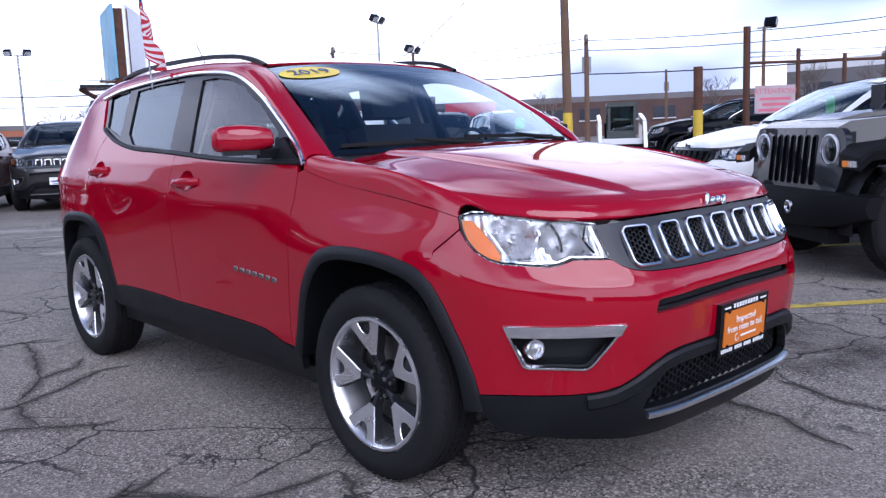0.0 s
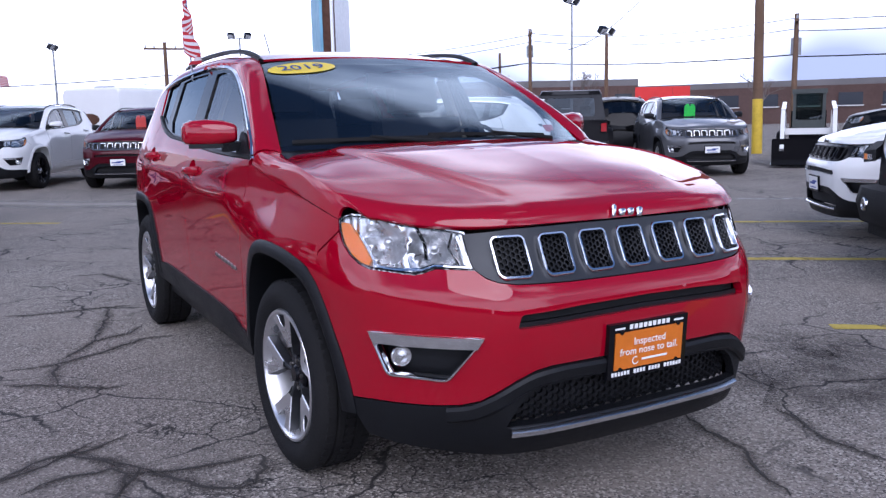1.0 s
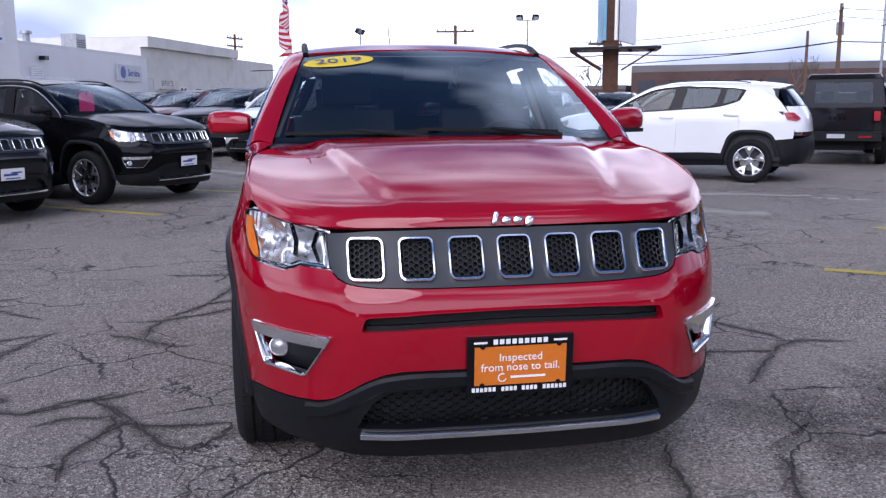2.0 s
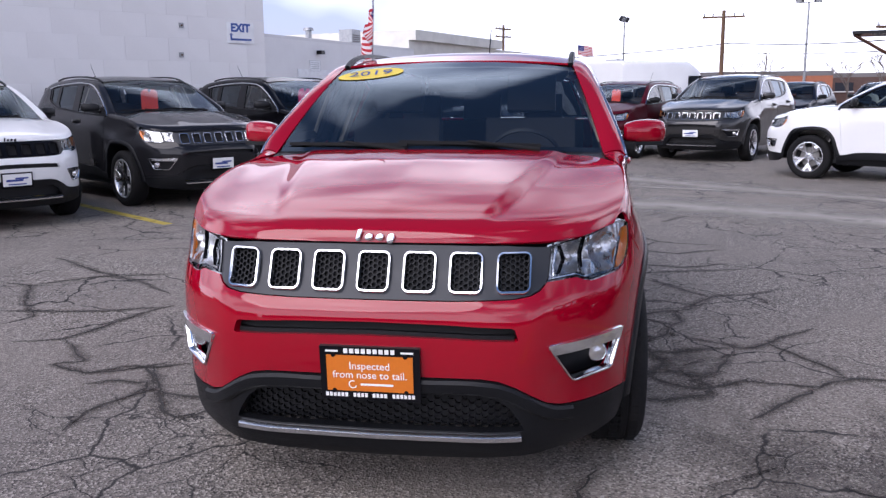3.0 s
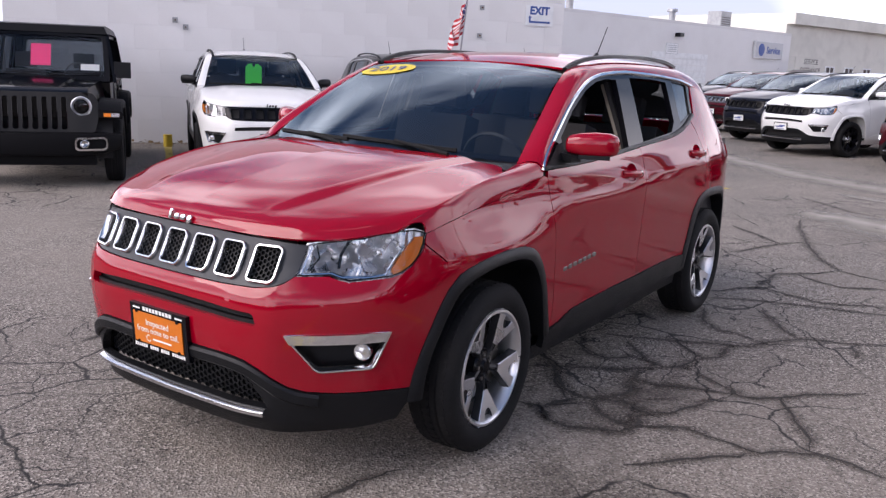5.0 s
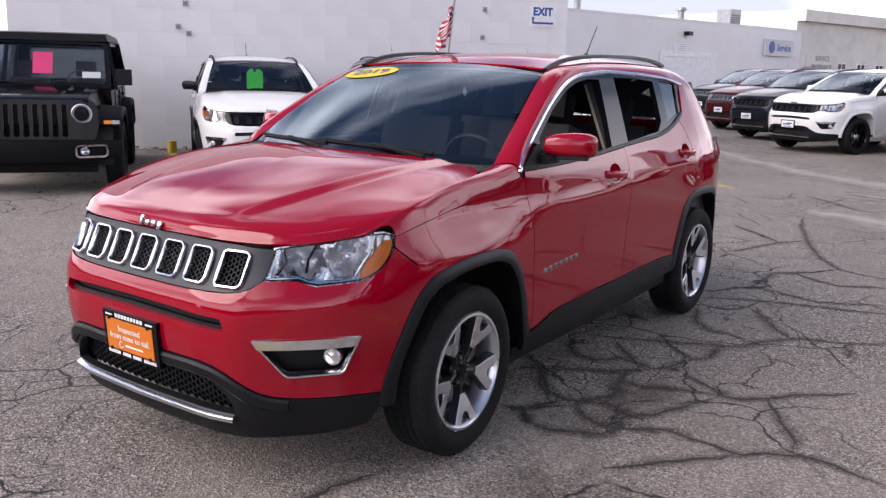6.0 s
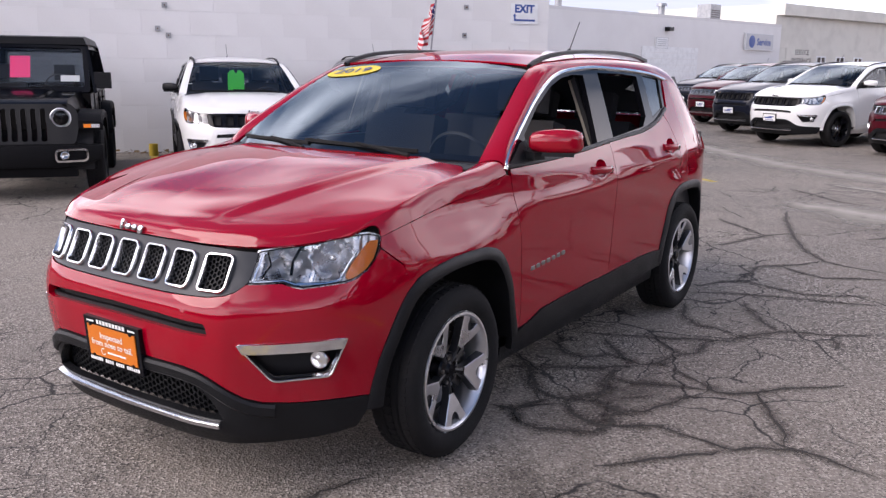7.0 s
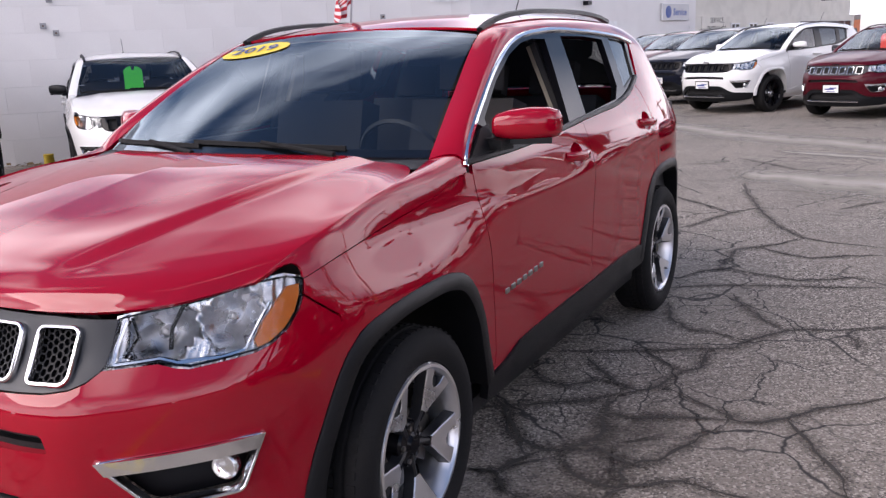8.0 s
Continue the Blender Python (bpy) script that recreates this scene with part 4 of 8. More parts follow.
        skin_strip(bm, [F(0.575, 0.912), F(0.590, 0.870), F(0.575, 0.828)], 0.003, -0.011)
        if side < 0:
            bm.transform(Matrix.Diagonal((1, -1, 1, 1)))
        part("divider", bm, GLOSSBLACK, lamp, "dark divider between the bowls")
        bm = bmesh.new()
        skin_strip(bm, [F(0.566, 0.905), F(0.556, 0.850), F(0.558, 0.818), F(0.60, 0.819), F(0.63, 0.821), F(0.66, 0.808), S(0.60, 0.806), S(0.555, 0.812), S(0.540, 0.830), S(0.511, 0.868), S(0.478, 0.908)], 0.0045, -0.005)
        if side < 0:
            bm.transform(Matrix.Diagonal((1, -1, 1, 1)))
        part("light_strip", bm, CHROME if hero else REFLECTOR, lamp, "pale daytime light strip")
        put(Sheet().panel(head, step=0.04, depth=0.004, lift=0.001, gap=0.003)).link("lens", LENS, lamp, "clear lamp lens")
        bm = bmesh.new()
        ring_strip(bm, shrunk(np.array(fog), -0.002), 0.010, 0.009)
        if side < 0:
            bm.transform(Matrix.Diagonal((1, -1, 1, 1)))
        fl = part("fog_lamp_surround", bm, CHROME, car, "chrome fog lamp surround")
        put(Sheet().panel(fog, step=0.05, lift=-0.05, depth=0, gap=-0.004)).link("pocket", PLASTIC, fl, "black lamp pocket")
        bar = [F(0.560, 0.584), S(0.566, 0.581), S(0.551, 0.615), F(0.546, 0.617)]
        put(Sheet().panel(bar, step=0.04, lift=0.0105, depth=0.03, gap=0)).link("light_bar", STRIPLAMP, fl, "clear strip lamp")
        bm = bmesh.new()
        p, nrm = on_skin(S(0.625, 0.532)[0], 0.532, -0.042)
        q = Vector((0.95, 0.3, 0)).to_track_quat("Y", "Z").to_matrix().to_4x4()
        lathe(bm, [(0.034, -0.01), (0.033, 0.010), (0.029, 0.014), (0.024, 0.013), (0.012, 0.018), (0.001, 0.019)], 24)
        bm.transform(Matrix.Translation(p) @ q)
        if side < 0:
            bm.transform(Matrix.Diagonal((1, -1, 1, 1)))
        part("fog_bulb", bm, SATIN, fl, "round fog lamp")
    # black arches and sills
    for side in (1, -1):
        flip = Matrix.Diagonal((1, side, 1, 1))
        for outer, inner, cx in ((ARCH_OUT, ARCH_IN, 0.0), (REAR_OUT, REAR_IN, -2.636)):
            bm = bmesh.new()
            a, b = spline(outer, 44), spline(inner, 44)
            rows = []
            for k, lift in ((0.0, -0.004), (0.0, 0.003), (0.12, 0.008), (0.75, 0.013), (1.0, 0.009), (1.02, -0.01)):
                pts = a + (b - a) * k
                rows.append([bm.verts.new(p) for p in skin_points(side_s(pts[:, 0], pts[:, 1]), pts[:, 1], np.full(44, lift))])
            rows.append([bm.verts.new((x, 0.56, z)) for x, z in a + (b - a) * 1.04])
            for r0, r1 in zip(rows, rows[1:]):
                for i in range(43):
                    bm.faces.new((r0[i], r0[i + 1], r1[i + 1], r1[i]))
            bm.transform(flip)
            part("wheel_arch", bm, clad, car, "black wheel arch cladding")
        sill = fore_and_aft([(-0.44, 0.37)] + SILL_TOP[0:] + [(-2.22, 0.40)]) + [S(-2.22, 0.36), S(-1.5, 0.35), S(-0.66, 0.338), S(-0.56, 0.315), S(-0.44, 0.315)]
        sh = Sheet().panel(sill, step=0.08, lift=0.008, depth=0.03, gap=0)
        lower = [S(-0.42, 0.312), S(-0.56, 0.312), S(-0.66, 0.334), S(-1.5, 0.346), S(-2.22, 0.356), S(-2.24, 0.26), S(-1.4, 0.235), S(-0.42, 0.235)]
        sh.panel(lower[::-1], step=0.08, lift=-0.035, depth=0.05, gap=0)
        (sh if side > 0 else sh.mirrored()).link("sill", clad, car, "black sill cladding")
    # glasshouse: black frames with the panes in their openings, bright line above
    f_open = [S(-0.615, 1.128), S(-1.335, 1.152), S(-1.425, 1.490), S(-1.30, 1.493), S(-1.17, 1.478), S(-1.02, 1.436), S(-0.83, 1.352), S(-0.63, 1.235)]
    r_open = [S(-1.545, 1.172), S(-2.00, 1.205), S(-2.085, 1.26), S(-2.140, 1.482), S(-1.90, 1.498), S(-1.61, 1.502)]
    q_open = [S(-2.185, 1.245), S(-2.395, 1.300), S(-2.425, 1.38), S(-2.470, 1.466), S(-2.235, 1.488)]
    frame_poly = fore_and_aft(BELT) + [S(-2.47, 1.40), S(-2.52, 1.462)] + fore_and_aft(DLO_TOP[1:-1][::-1])
    both(Sheet().panel(frame_poly, [f_open, r_open, q_open], step=step * 1.2, depth=0.03, lift=-0.004, gap=0.001), "window_frame", GLOSSBLACK, "gloss black window surround")
    bm_line = fore_and_aft([tuple(p) for p in spline(DLO_TOP, 60)])
    for side in (1, -1):
        flip = Matrix.Diagonal((1, side, 1, 1))
        bm = bmesh.new()
        skin_strip(bm, [(s, z - 0.002) for s, z in bm_line], 0.008, 0.009)
        bm.transform(flip)
        part("window_trim", bm, CHROME if grille == "chrome" else GLOSSBLACK, car, "chrome window moulding" if hero else "")
        bm = bmesh.new()
        skin_strip(bm, fore_and_aft([tuple(p) for p in spline([(x, z + 0.008) for x, z in BELT], 50)]), 0.010, 0.008)
        bm.transform(flip)
        part("belt_seal", bm, PLASTIC, car)
    put = lambda sheet, side: sheet if side > 0 else sheet.mirrored()
    for side in (1, -1):
        panes = [("quarter_window", q_open)]
        if not hero or side < 0:
            panes += [("front_window", f_open), ("rear_side_window", r_open)]
        for nm, poly in panes:
            p = put(Sheet().panel(poly, step=0.1, depth=0, lift=-0.012, gap=-0.006), side).link(nm, (CLEARGLASS if nm == "front_window" else SIDEGLASS), car)
            p.visible_shadow = False
        # door mirror
        mir = new("door_mirror")
        mir.parent = car
        flip = Matrix.Diagonal((1, side, 1, 1))
        for nm, mat, rows, lab in (("mirror_cap", paint, [(0.0, 0.040, 0.62), (0.06, 0.054, 0.80), (0.25, 0.064, 0.97), (0.55, 0.064, 1.06), (0.82, 0.053, 1.0), (0.95, 0.036, 0.82), (1.0, 0.018, 0.50)], "painted mirror cap"),):
            bm = bmesh.new()
            rings = []
            for k, d, h in rows:
                y = 0.835 + 0.195 * k
                cx = -0.640 - 0.085 * k
                cz = 1.205
                ring = []
                for a in range(24):
                    t = 2 * math.pi * a / 24
                    ux, uz = math.cos(t), math.sin(t)
                    ux, uz = math.copysign(abs(ux) ** 0.7, ux), math.copysign(abs(uz) ** 0.7, uz)
                    ring.append(bm.verts.new((cx + ux * d * (1.0 if ux > 0 else 0.75), y, cz + (uz * 0.058 * h if uz > 0 else uz * 0.046 * h))))
                rings.append(ring)
            for a, b in zip(rings, rings[1:]):
                for i in range(24):
                    bm.faces.new((a[i], a[(i + 1) % 24], b[(i + 1) % 24], b[i]))
            bm.faces.new(rings[0]), bm.faces.new(rings[-1])
            bm.transform(flip)
            part(nm, bm, paint if hero else clad, mir, lab, bevel=0.005 if hero else 0)
        bm = bmesh.new()
        box(bm, -0.036, 0.046, -0.100, 0.076, -0.010, 0.008, pose(-0.683, 0.930, 1.158, 0, 0, 23.5))
        bm.transform(flip)
        part("mirror_base", bm, PLASTIC, mir, "black mirror underside", bevel=0.012)
        bm = bmesh.new()
        box(bm, -0.045, 0.03, -0.06, 0.05, -0.018, 0.016, pose(-0.605, 0.838, 1.156, -6, 0, -10))
        bm.transform(flip)
        part("mirror_arm", bm, PLASTIC, mir, "", bevel=0.01)
        tri = [S(-0.43, 1.120), S(-0.612, 1.125), S(-0.628, 1.215), S(-0.56, 1.205)]
        put(Sheet().panel(tri, step=0.06, lift=0.004, depth=0.01), side).link("mirror_sail", PLASTIC, mir)
        # handles
        for x, z in ((-1.315, 1.026), (-2.335, 1.068)):
            bm = bmesh.new()
            p, nrm = on_skin(*S(x, z), 0.0)
            pts = [(-0.118, -0.006), (-0.098, 0.014), (-0.045, 0.030), (0.0, 0.034), (0.05, 0.030), (0.098, 0.014), (0.118, -0.006)]
            swept(bm, [(p.x + u, p.y + v, p.z + 0.006 * u / 0.1) for u, v in pts], [(0.009 * math.cos(k), 0.0185 * math.sin(k)) for k in np.linspace(0, 2 * math.pi, 10, endpoint=False)])
            bm.transform(flip)
            h = part("door_handle", bm, paint, car)
            if hero:
                bm = bmesh.new()
                rings = []
                for k in (1.03, 0.9, 0.72, 0.5, 0.25):
                    ring = [S(x + 0.010 + 0.066 * k * math.cos(a), z + 0.006 + 0.046 * k * math.sin(a)) for a in np.linspace(0, 2 * math.pi, 20, endpoint=False)]
                    rings.append([bm.verts.new(q) for q in skin_points([r[0] for r in ring], [r[1] for r in ring], np.full(20, -0.030 * (1.03 - k) ** 0.6 - 0.001))])
                for a, b in zip(rings, rings[1:]):
                    for i in range(20):
                        bm.faces.new((a[i], a[(i + 1) % 20], b[(i + 1) % 20], b[i]))
                bm.faces.new(rings[-1])
                bm.transform(flip)
                part("handle_cup", bm, paint, h, "hollow behind the handle")
        wheel(car, 0.0, side * 0.782, style=wheels, tread=hero, steer=2.0 if hero else 0, spin=(1 if side > 0 else 48))
        wheel(car, -2.636, side * 0.778, style=wheels, tread=hero, spin=37 if side > 0 else 60)
    # windshield, cowl, wipers
    g = glass_grid()
    ws = Sheet().loft(g).link("windshield", WINDSHIELD if hero else PARKEDGLASS, car, "windshield mirroring the clouds")
    ws.visible_shadow = False
    cowl = np.stack([np.array([(-0.13 - 0.14 * u ** 2, 0.74 * u, 1.132 - 0.022 * u * u), (-0.21 - 0.165 * abs(u) ** 2.2, 0.745 * u, 1.150 - 0.018 * u * u), (-0.26 - 0.165 * abs(u) ** 2.2, 0.73 * u, 1.168 - 0.018 * u * u)]) for u in np.linspace(-1, 1, 17)])
    Sheet().loft(cowl).link("cowl", PLASTIC, car, "black cowl below the windshield")
    for y0, y1, bend in ((0.47, -0.14, 0.016), (-0.10, -0.68, 0.012)):
        bm = bmesh.new()
        pts = []
        for k in np.linspace(0, 1, 9):
            y = y0 + (y1 - y0) * k
            u = y / 0.72
            pts.append((-0.205 - 0.165 * abs(u) ** 2.2 - 0.014 - bend * k, y, 1.174 - 0.016 * u * u + bend * k * 0.7))
        swept(bm, pts, [(-0.008, -0.005), (0.008, -0.005), (0.005, 0.009), (-0.005, 0.009)])
        tube(bm, (-0.17 - 0.1 * abs(y0), y0, 1.155), (pts[4][0], pts[4][1], pts[4][2] + 0.01), 0.010, 0.007, 8)
        part("wiper", bm, RUBBER, car, "black wiper blade and arm")
    for y in (-0.27, 0.265):
        bm = bmesh.new()
        box(bm, -0.014, 0.012, -0.012, 0.012, 0, 0.011)
        bm.transform(pose(0.083, y, 1.122, 0, 6, 0))
        part("washer_nozzle", bm, PLASTIC, car, bevel=0.004)
    if rails:
        for side in (1, -1):
            bm = bmesh.new()
            path = spline([(-1.04, 0.583, 1.530), (-1.11, 0.582, 1.556), (-1.22, 0.584, 1.580), (-1.4, 0.586, 1.599), (-1.8, 0.586, 1.613), (-2.2, 0.582, 1.609), (-2.42, 0.578, 1.596), (-2.57, 0.574, 1.574)], 24)
            swept(bm, [(x, y * side, z) for x, y, z in path], [(-0.015, -0.010), (0.015, -0.010), (0.012, 0.007), (0.0, 0.011), (-0.012, 0.007)])
            part("roof_rail", bm, PLASTIC, car, "black roof rail", bevel=0.004)
    bm = bmesh.new()
    tube(bm, (-2.62, 0.0, 1.605), (-2.66, 0.0, 1.64), 0.022, 0.014, 10)
    tube(bm, (-2.66, 0.0, 1.64), (-2.80, 0.0, 1.83), 0.004, 0.003, 6)
    part("antenna", bm, PLASTIC, car)
    # inside
    boxed("dashboard", (-0.72, -0.28, -0.70, 0.70, 0.72, 1.10), DASH, car, bevel=0.06, segments=3)
    boxed("cabin_floor", (-3.2, -0.3, -0.72, 0.72, 0.26, 0.40), DASH, car, bevel=0.02)
    for side in (1, -1):
        bm = bmesh.new()
        box(bm, -3.1, -0.55, side * 0.765 - 0.03, side * 0.765 + 0.03, 0.35, 1.12)
        box(bm, -3.0, -2.48, -0.015, 0.015, 0.0, 0.40, pose(0, side * 0.755, 1.10, side * 22, 0, 0))
        box(bm, -1.56, -1.40, -0.012, 0.012, 0.0, 0.40, pose(0, side * 0.790, 1.10, side * 22, 0, 0))
        part("door_card", bm, DASH, car, bevel=0.01)
    seat(car, -0.95, 0.37), seat(car, -0.95, -0.37)
    boxed("rear_bench", (-2.05, -1.55, -0.66, 0.66, 0.42, 0.66), SEAT, car, bevel=0.05)
    bm = bmesh.new()
    box(bm, -0.07, 0.07, -0.66, 0.66, 0, 0.60, pose(-2.06, 0, 0.62, 0, -16, 0))
    for y in (-0.4, 0, 0.4):
        box(bm, -0.04, 0.04, -0.12, 0.12, 0.62, 0.78, pose(-2.06, y, 0.62, 0, -16, 0))
    part("rear_backrest", bm, SEAT, car, bevel=0.035)
    bm = bmesh.new()
    lathe(bm, [(0.178, 0.0), (0.188, 0.012), (0.198, 0.0), (0.188, -0.012), (0.178, 0.0)], 32)
    box(bm, -0.18, 0.18, -0.008, 0.008, -0.02, 0.02)
    tube(bm, (0, 0.02, 0), (0, -0.03, 0), 0.055, 0.05, 14)
    bm.transform(pose(-0.80, 0.37, 1.045, 0, 0, 90) @ pose(0, 0, 0, 25, 0, 0))
    part("steering_wheel", bm, DASH, car, "black steering wheel")
    boxed("rear_view_mirror", (-0.90, -0.87, -0.12, 0.12, 1.40, 1.47), DASH, car, bevel=0.012)
    for side in (1, -1):
        boxed("pillar_trim", (-0.04, 0.04, -0.012, 0.012, -0.20, 0.24), BEIGE, car, "beige inner pillar trim", bevel=0.008, m=pose(-1.475, side * 0.70, 1.24, side * 22, 0, 0))
    Sheet().loft(roof_grid() - np.array([0, 0, 0.035])).link("headliner", BEIGE, car, "beige headliner")
    # plate
    pl = new("licence_plate")
    pl.parent = car
    lean = pose(0.925, 0, 0.532, 0, 4, 0)
    if hero:
        boxed("plate_frame", (-0.024, 0.0, -0.160, 0.160, -0.088, 0.088), GLOSSBLACK, pl, "black plate frame", bevel=0.006, m=lean)
        boxed("plate_card", (0.0005, 0.004, -0.138, 0.138, -0.058, 0.060), ORANGE, pl, "orange card", bevel=0.001, m=lean)
        up = lean @ pose(0.005, 0, 0, 90, 0, 90)
        letters("plate_text", "Inspected", 0.034, PRINTWHITE, up @ pose(0, 0.026, 0), pl, "white printed words", 0.0006)
        letters("plate_text", "from nose to tail.", 0.034, PRINTWHITE, up @ pose(0, -0.004, 0), pl, "white printed words", 0.0006)
        boxed("plate_line", (0.005, 0.0056, -0.030, 0.075, -0.038, -0.031), PRINTWHITE, pl, bevel=0, m=lean)
        bm = bmesh.new()
        for y in np.linspace(-0.075, 0.075, 9):
            box(bm, 0.0005, 0.0016, y - 0.007, y + 0.006, 0.067, 0.082, lean)
        for y0, y1 in ((-0.145, -0.066), (-0.056, -0.004), (0.006, 0.058), (0.070, 0.145)):
            for y in np.arange(y0, y1 - 0.006, 0.0125):
                box(bm, 0.0005, 0.0016, y, y + 0.009, -0.079, -0.066, lean)
        for y in (-0.12, 0.12):
            box(bm, 0.0005, 0.0016, y - 0.02, y + 0.02, 0.070, 0.076, lean)
        tagged(part("plate_print", bm, PRINTWHITE, pl, "rows of small white print"), kind="stuff")
        bm = bmesh.new()
        for y in (-0.115, 0.115):
            for z in (-0.058, 0.062):
                tube(bm, lean @ Vector((0.002, y, z)), lean @ Vector((0.007, y, z)), 0.008, 0.007, 10)
        tagged(part("plate_screws", bm, GLOSSBLACK, pl), kind="stuff")
        bm = bmesh.new()
        for k in range(10):
            a0, a1 = radians(60 + 28 * k), radians(60 + 28 * (k + 1))
            p = [Vector((0.0055, -0.055 + r * math.cos(a), -0.035 + r * math.sin(a))) for r, a in ((0.010, a0), (0.014, a0), (0.014, a1), (0.010, a1))]
            bm.faces.new([bm.verts.new(lean @ q) for q in p])
        part("plate_mark", bm, PRINTWHITE, pl)
    elif plate == "dealer":
        boxed("plate_frame", (-0.024, 0.0, -0.155, 0.155, -0.080, 0.080), GLOSSBLACK, pl, "black plate frame", bevel=0.006, m=lean)
        boxed("plate_card", (0.0, 0.001, -0.142, 0.142, -0.060, 0.066), PRINTWHITE, pl, "white dealer plate", bevel=0, m=lean)
        bm = bmesh.new()
        box(bm, 0.0015, 0.003, -0.11, 0.06, -0.012, 0.010, lean)
        box(bm, 0.0015, 0.003, -0.02, 0.11, 0.012, 0.028, lean)
        box(bm, 0.0015, 0.003, -0.09, 0.09, -0.048, -0.036, lean)
        part("plate_print", bm, PRINTBLUE, pl, "blue emblem bars")
    # bonnet emblem: four rounded shapes in bright metal
    bm = bmesh.new()
    for y, w, h, dz in ((-0.052, 0.015, 0.040, 0.0), (-0.019, 0.026, 0.023, -0.006), (0.016, 0.026, 0.023, -0.006), (0.051, 0.024, 0.033, -0.010)):
        pts = [(u + 0.22 * v, v) for u, v in round_rect(w, h, min(w, h) * 0.45, 5)]
        a = [bm.verts.new((0.0, y + u, dz + v)) for u, v in pts]
        b = [bm.verts.new((0.005, y + u * 0.92, dz + v * 0.92)) for u, v in pts]
        c = [bm.verts.new((0.007, y + u * 0.6, dz + v * 0.6)) for u, v in pts]
        for p, q in ((a, b), (b, c)):
            for i in range(len(p)):
                bm.faces.new((p[i], p[(i + 1) % len(p)], q[(i + 1) % len(p)], q[i]))
        bm.faces.new(c)
    bm.transform(pose(0.8140, 0, 0.953, 0, -12, 0))
    part("bonnet_emblem", bm, CHROME if hero else GLOSSBLACK, car, "bright chrome emblem of four rounded shapes")
    if hero:
        for side in (1, -1):
            badge = new("door_badge")
            badge.parent = car
            for k in range(7):
                bm = bmesh.new()
                x = -0.60 - 0.050 * k
                s, z = S(x, 0.652 + 0.003 * k)
                pts = [(s + u, z + v) for u, v in round_rect(0.036, 0.021, 0.006, 4)]
                a = [bm.verts.new(on_skin(u, v, 0.0)[0]) for u, v in pts]
                b = [bm.verts.new(on_skin(s + (u - s) * 0.8, z + (v - z) * 0.8, 0.004)[0]) for u, v in pts]
                for i in range(len(a)):
                    bm.faces.new((a[i], a[(i + 1) % len(a)], b[(i + 1) % len(a)], b[i]))
                bm.faces.new(b)
                bm.transform(Matrix.Diagonal((1, side, 1, 1)))
                part("badge_bar", bm, STEEL, badge, "silver badge bar")
        flap = rounded([S(-2.90, 0.92), S(-3.05, 0.92), S(-3.06, 1.06), S(-2.91, 1.07)], 0.03)
        Sheet().panel(flap, step=0.05, lift=0.0012, depth=0.003, gap=0).mirrored().link("fuel_flap", paint, car)
    if tag:
        bm = bmesh.new()      # a tag that hangs from the inner mirror
        shape = [(-0.115, 1.165), (0.105, 1.165), (0.108, 1.395), (0.065, 1.435), (0.022, 1.440), (0.012, 1.400), (-0.014, 1.400), (-0.024, 1.445), (-0.075, 1.435), (-0.112, 1.395)]
        a, b = ([bm.verts.new((x + 0.02 * math.sin(9 * y), y - 0.04, z)) for y, z in shape] for x in (-0.835, -0.839))
        bm.faces.new(a), bm.faces.new(b[::-1])
        for i in range(len(a)):
            bm.faces.new((a[i], a[(i + 1) % len(a)], b[(i + 1) % len(a)], b[i]))
        part("window_card", bm, tag, car, "bright coloured price tag behind the glass", smooth=False)
    return car


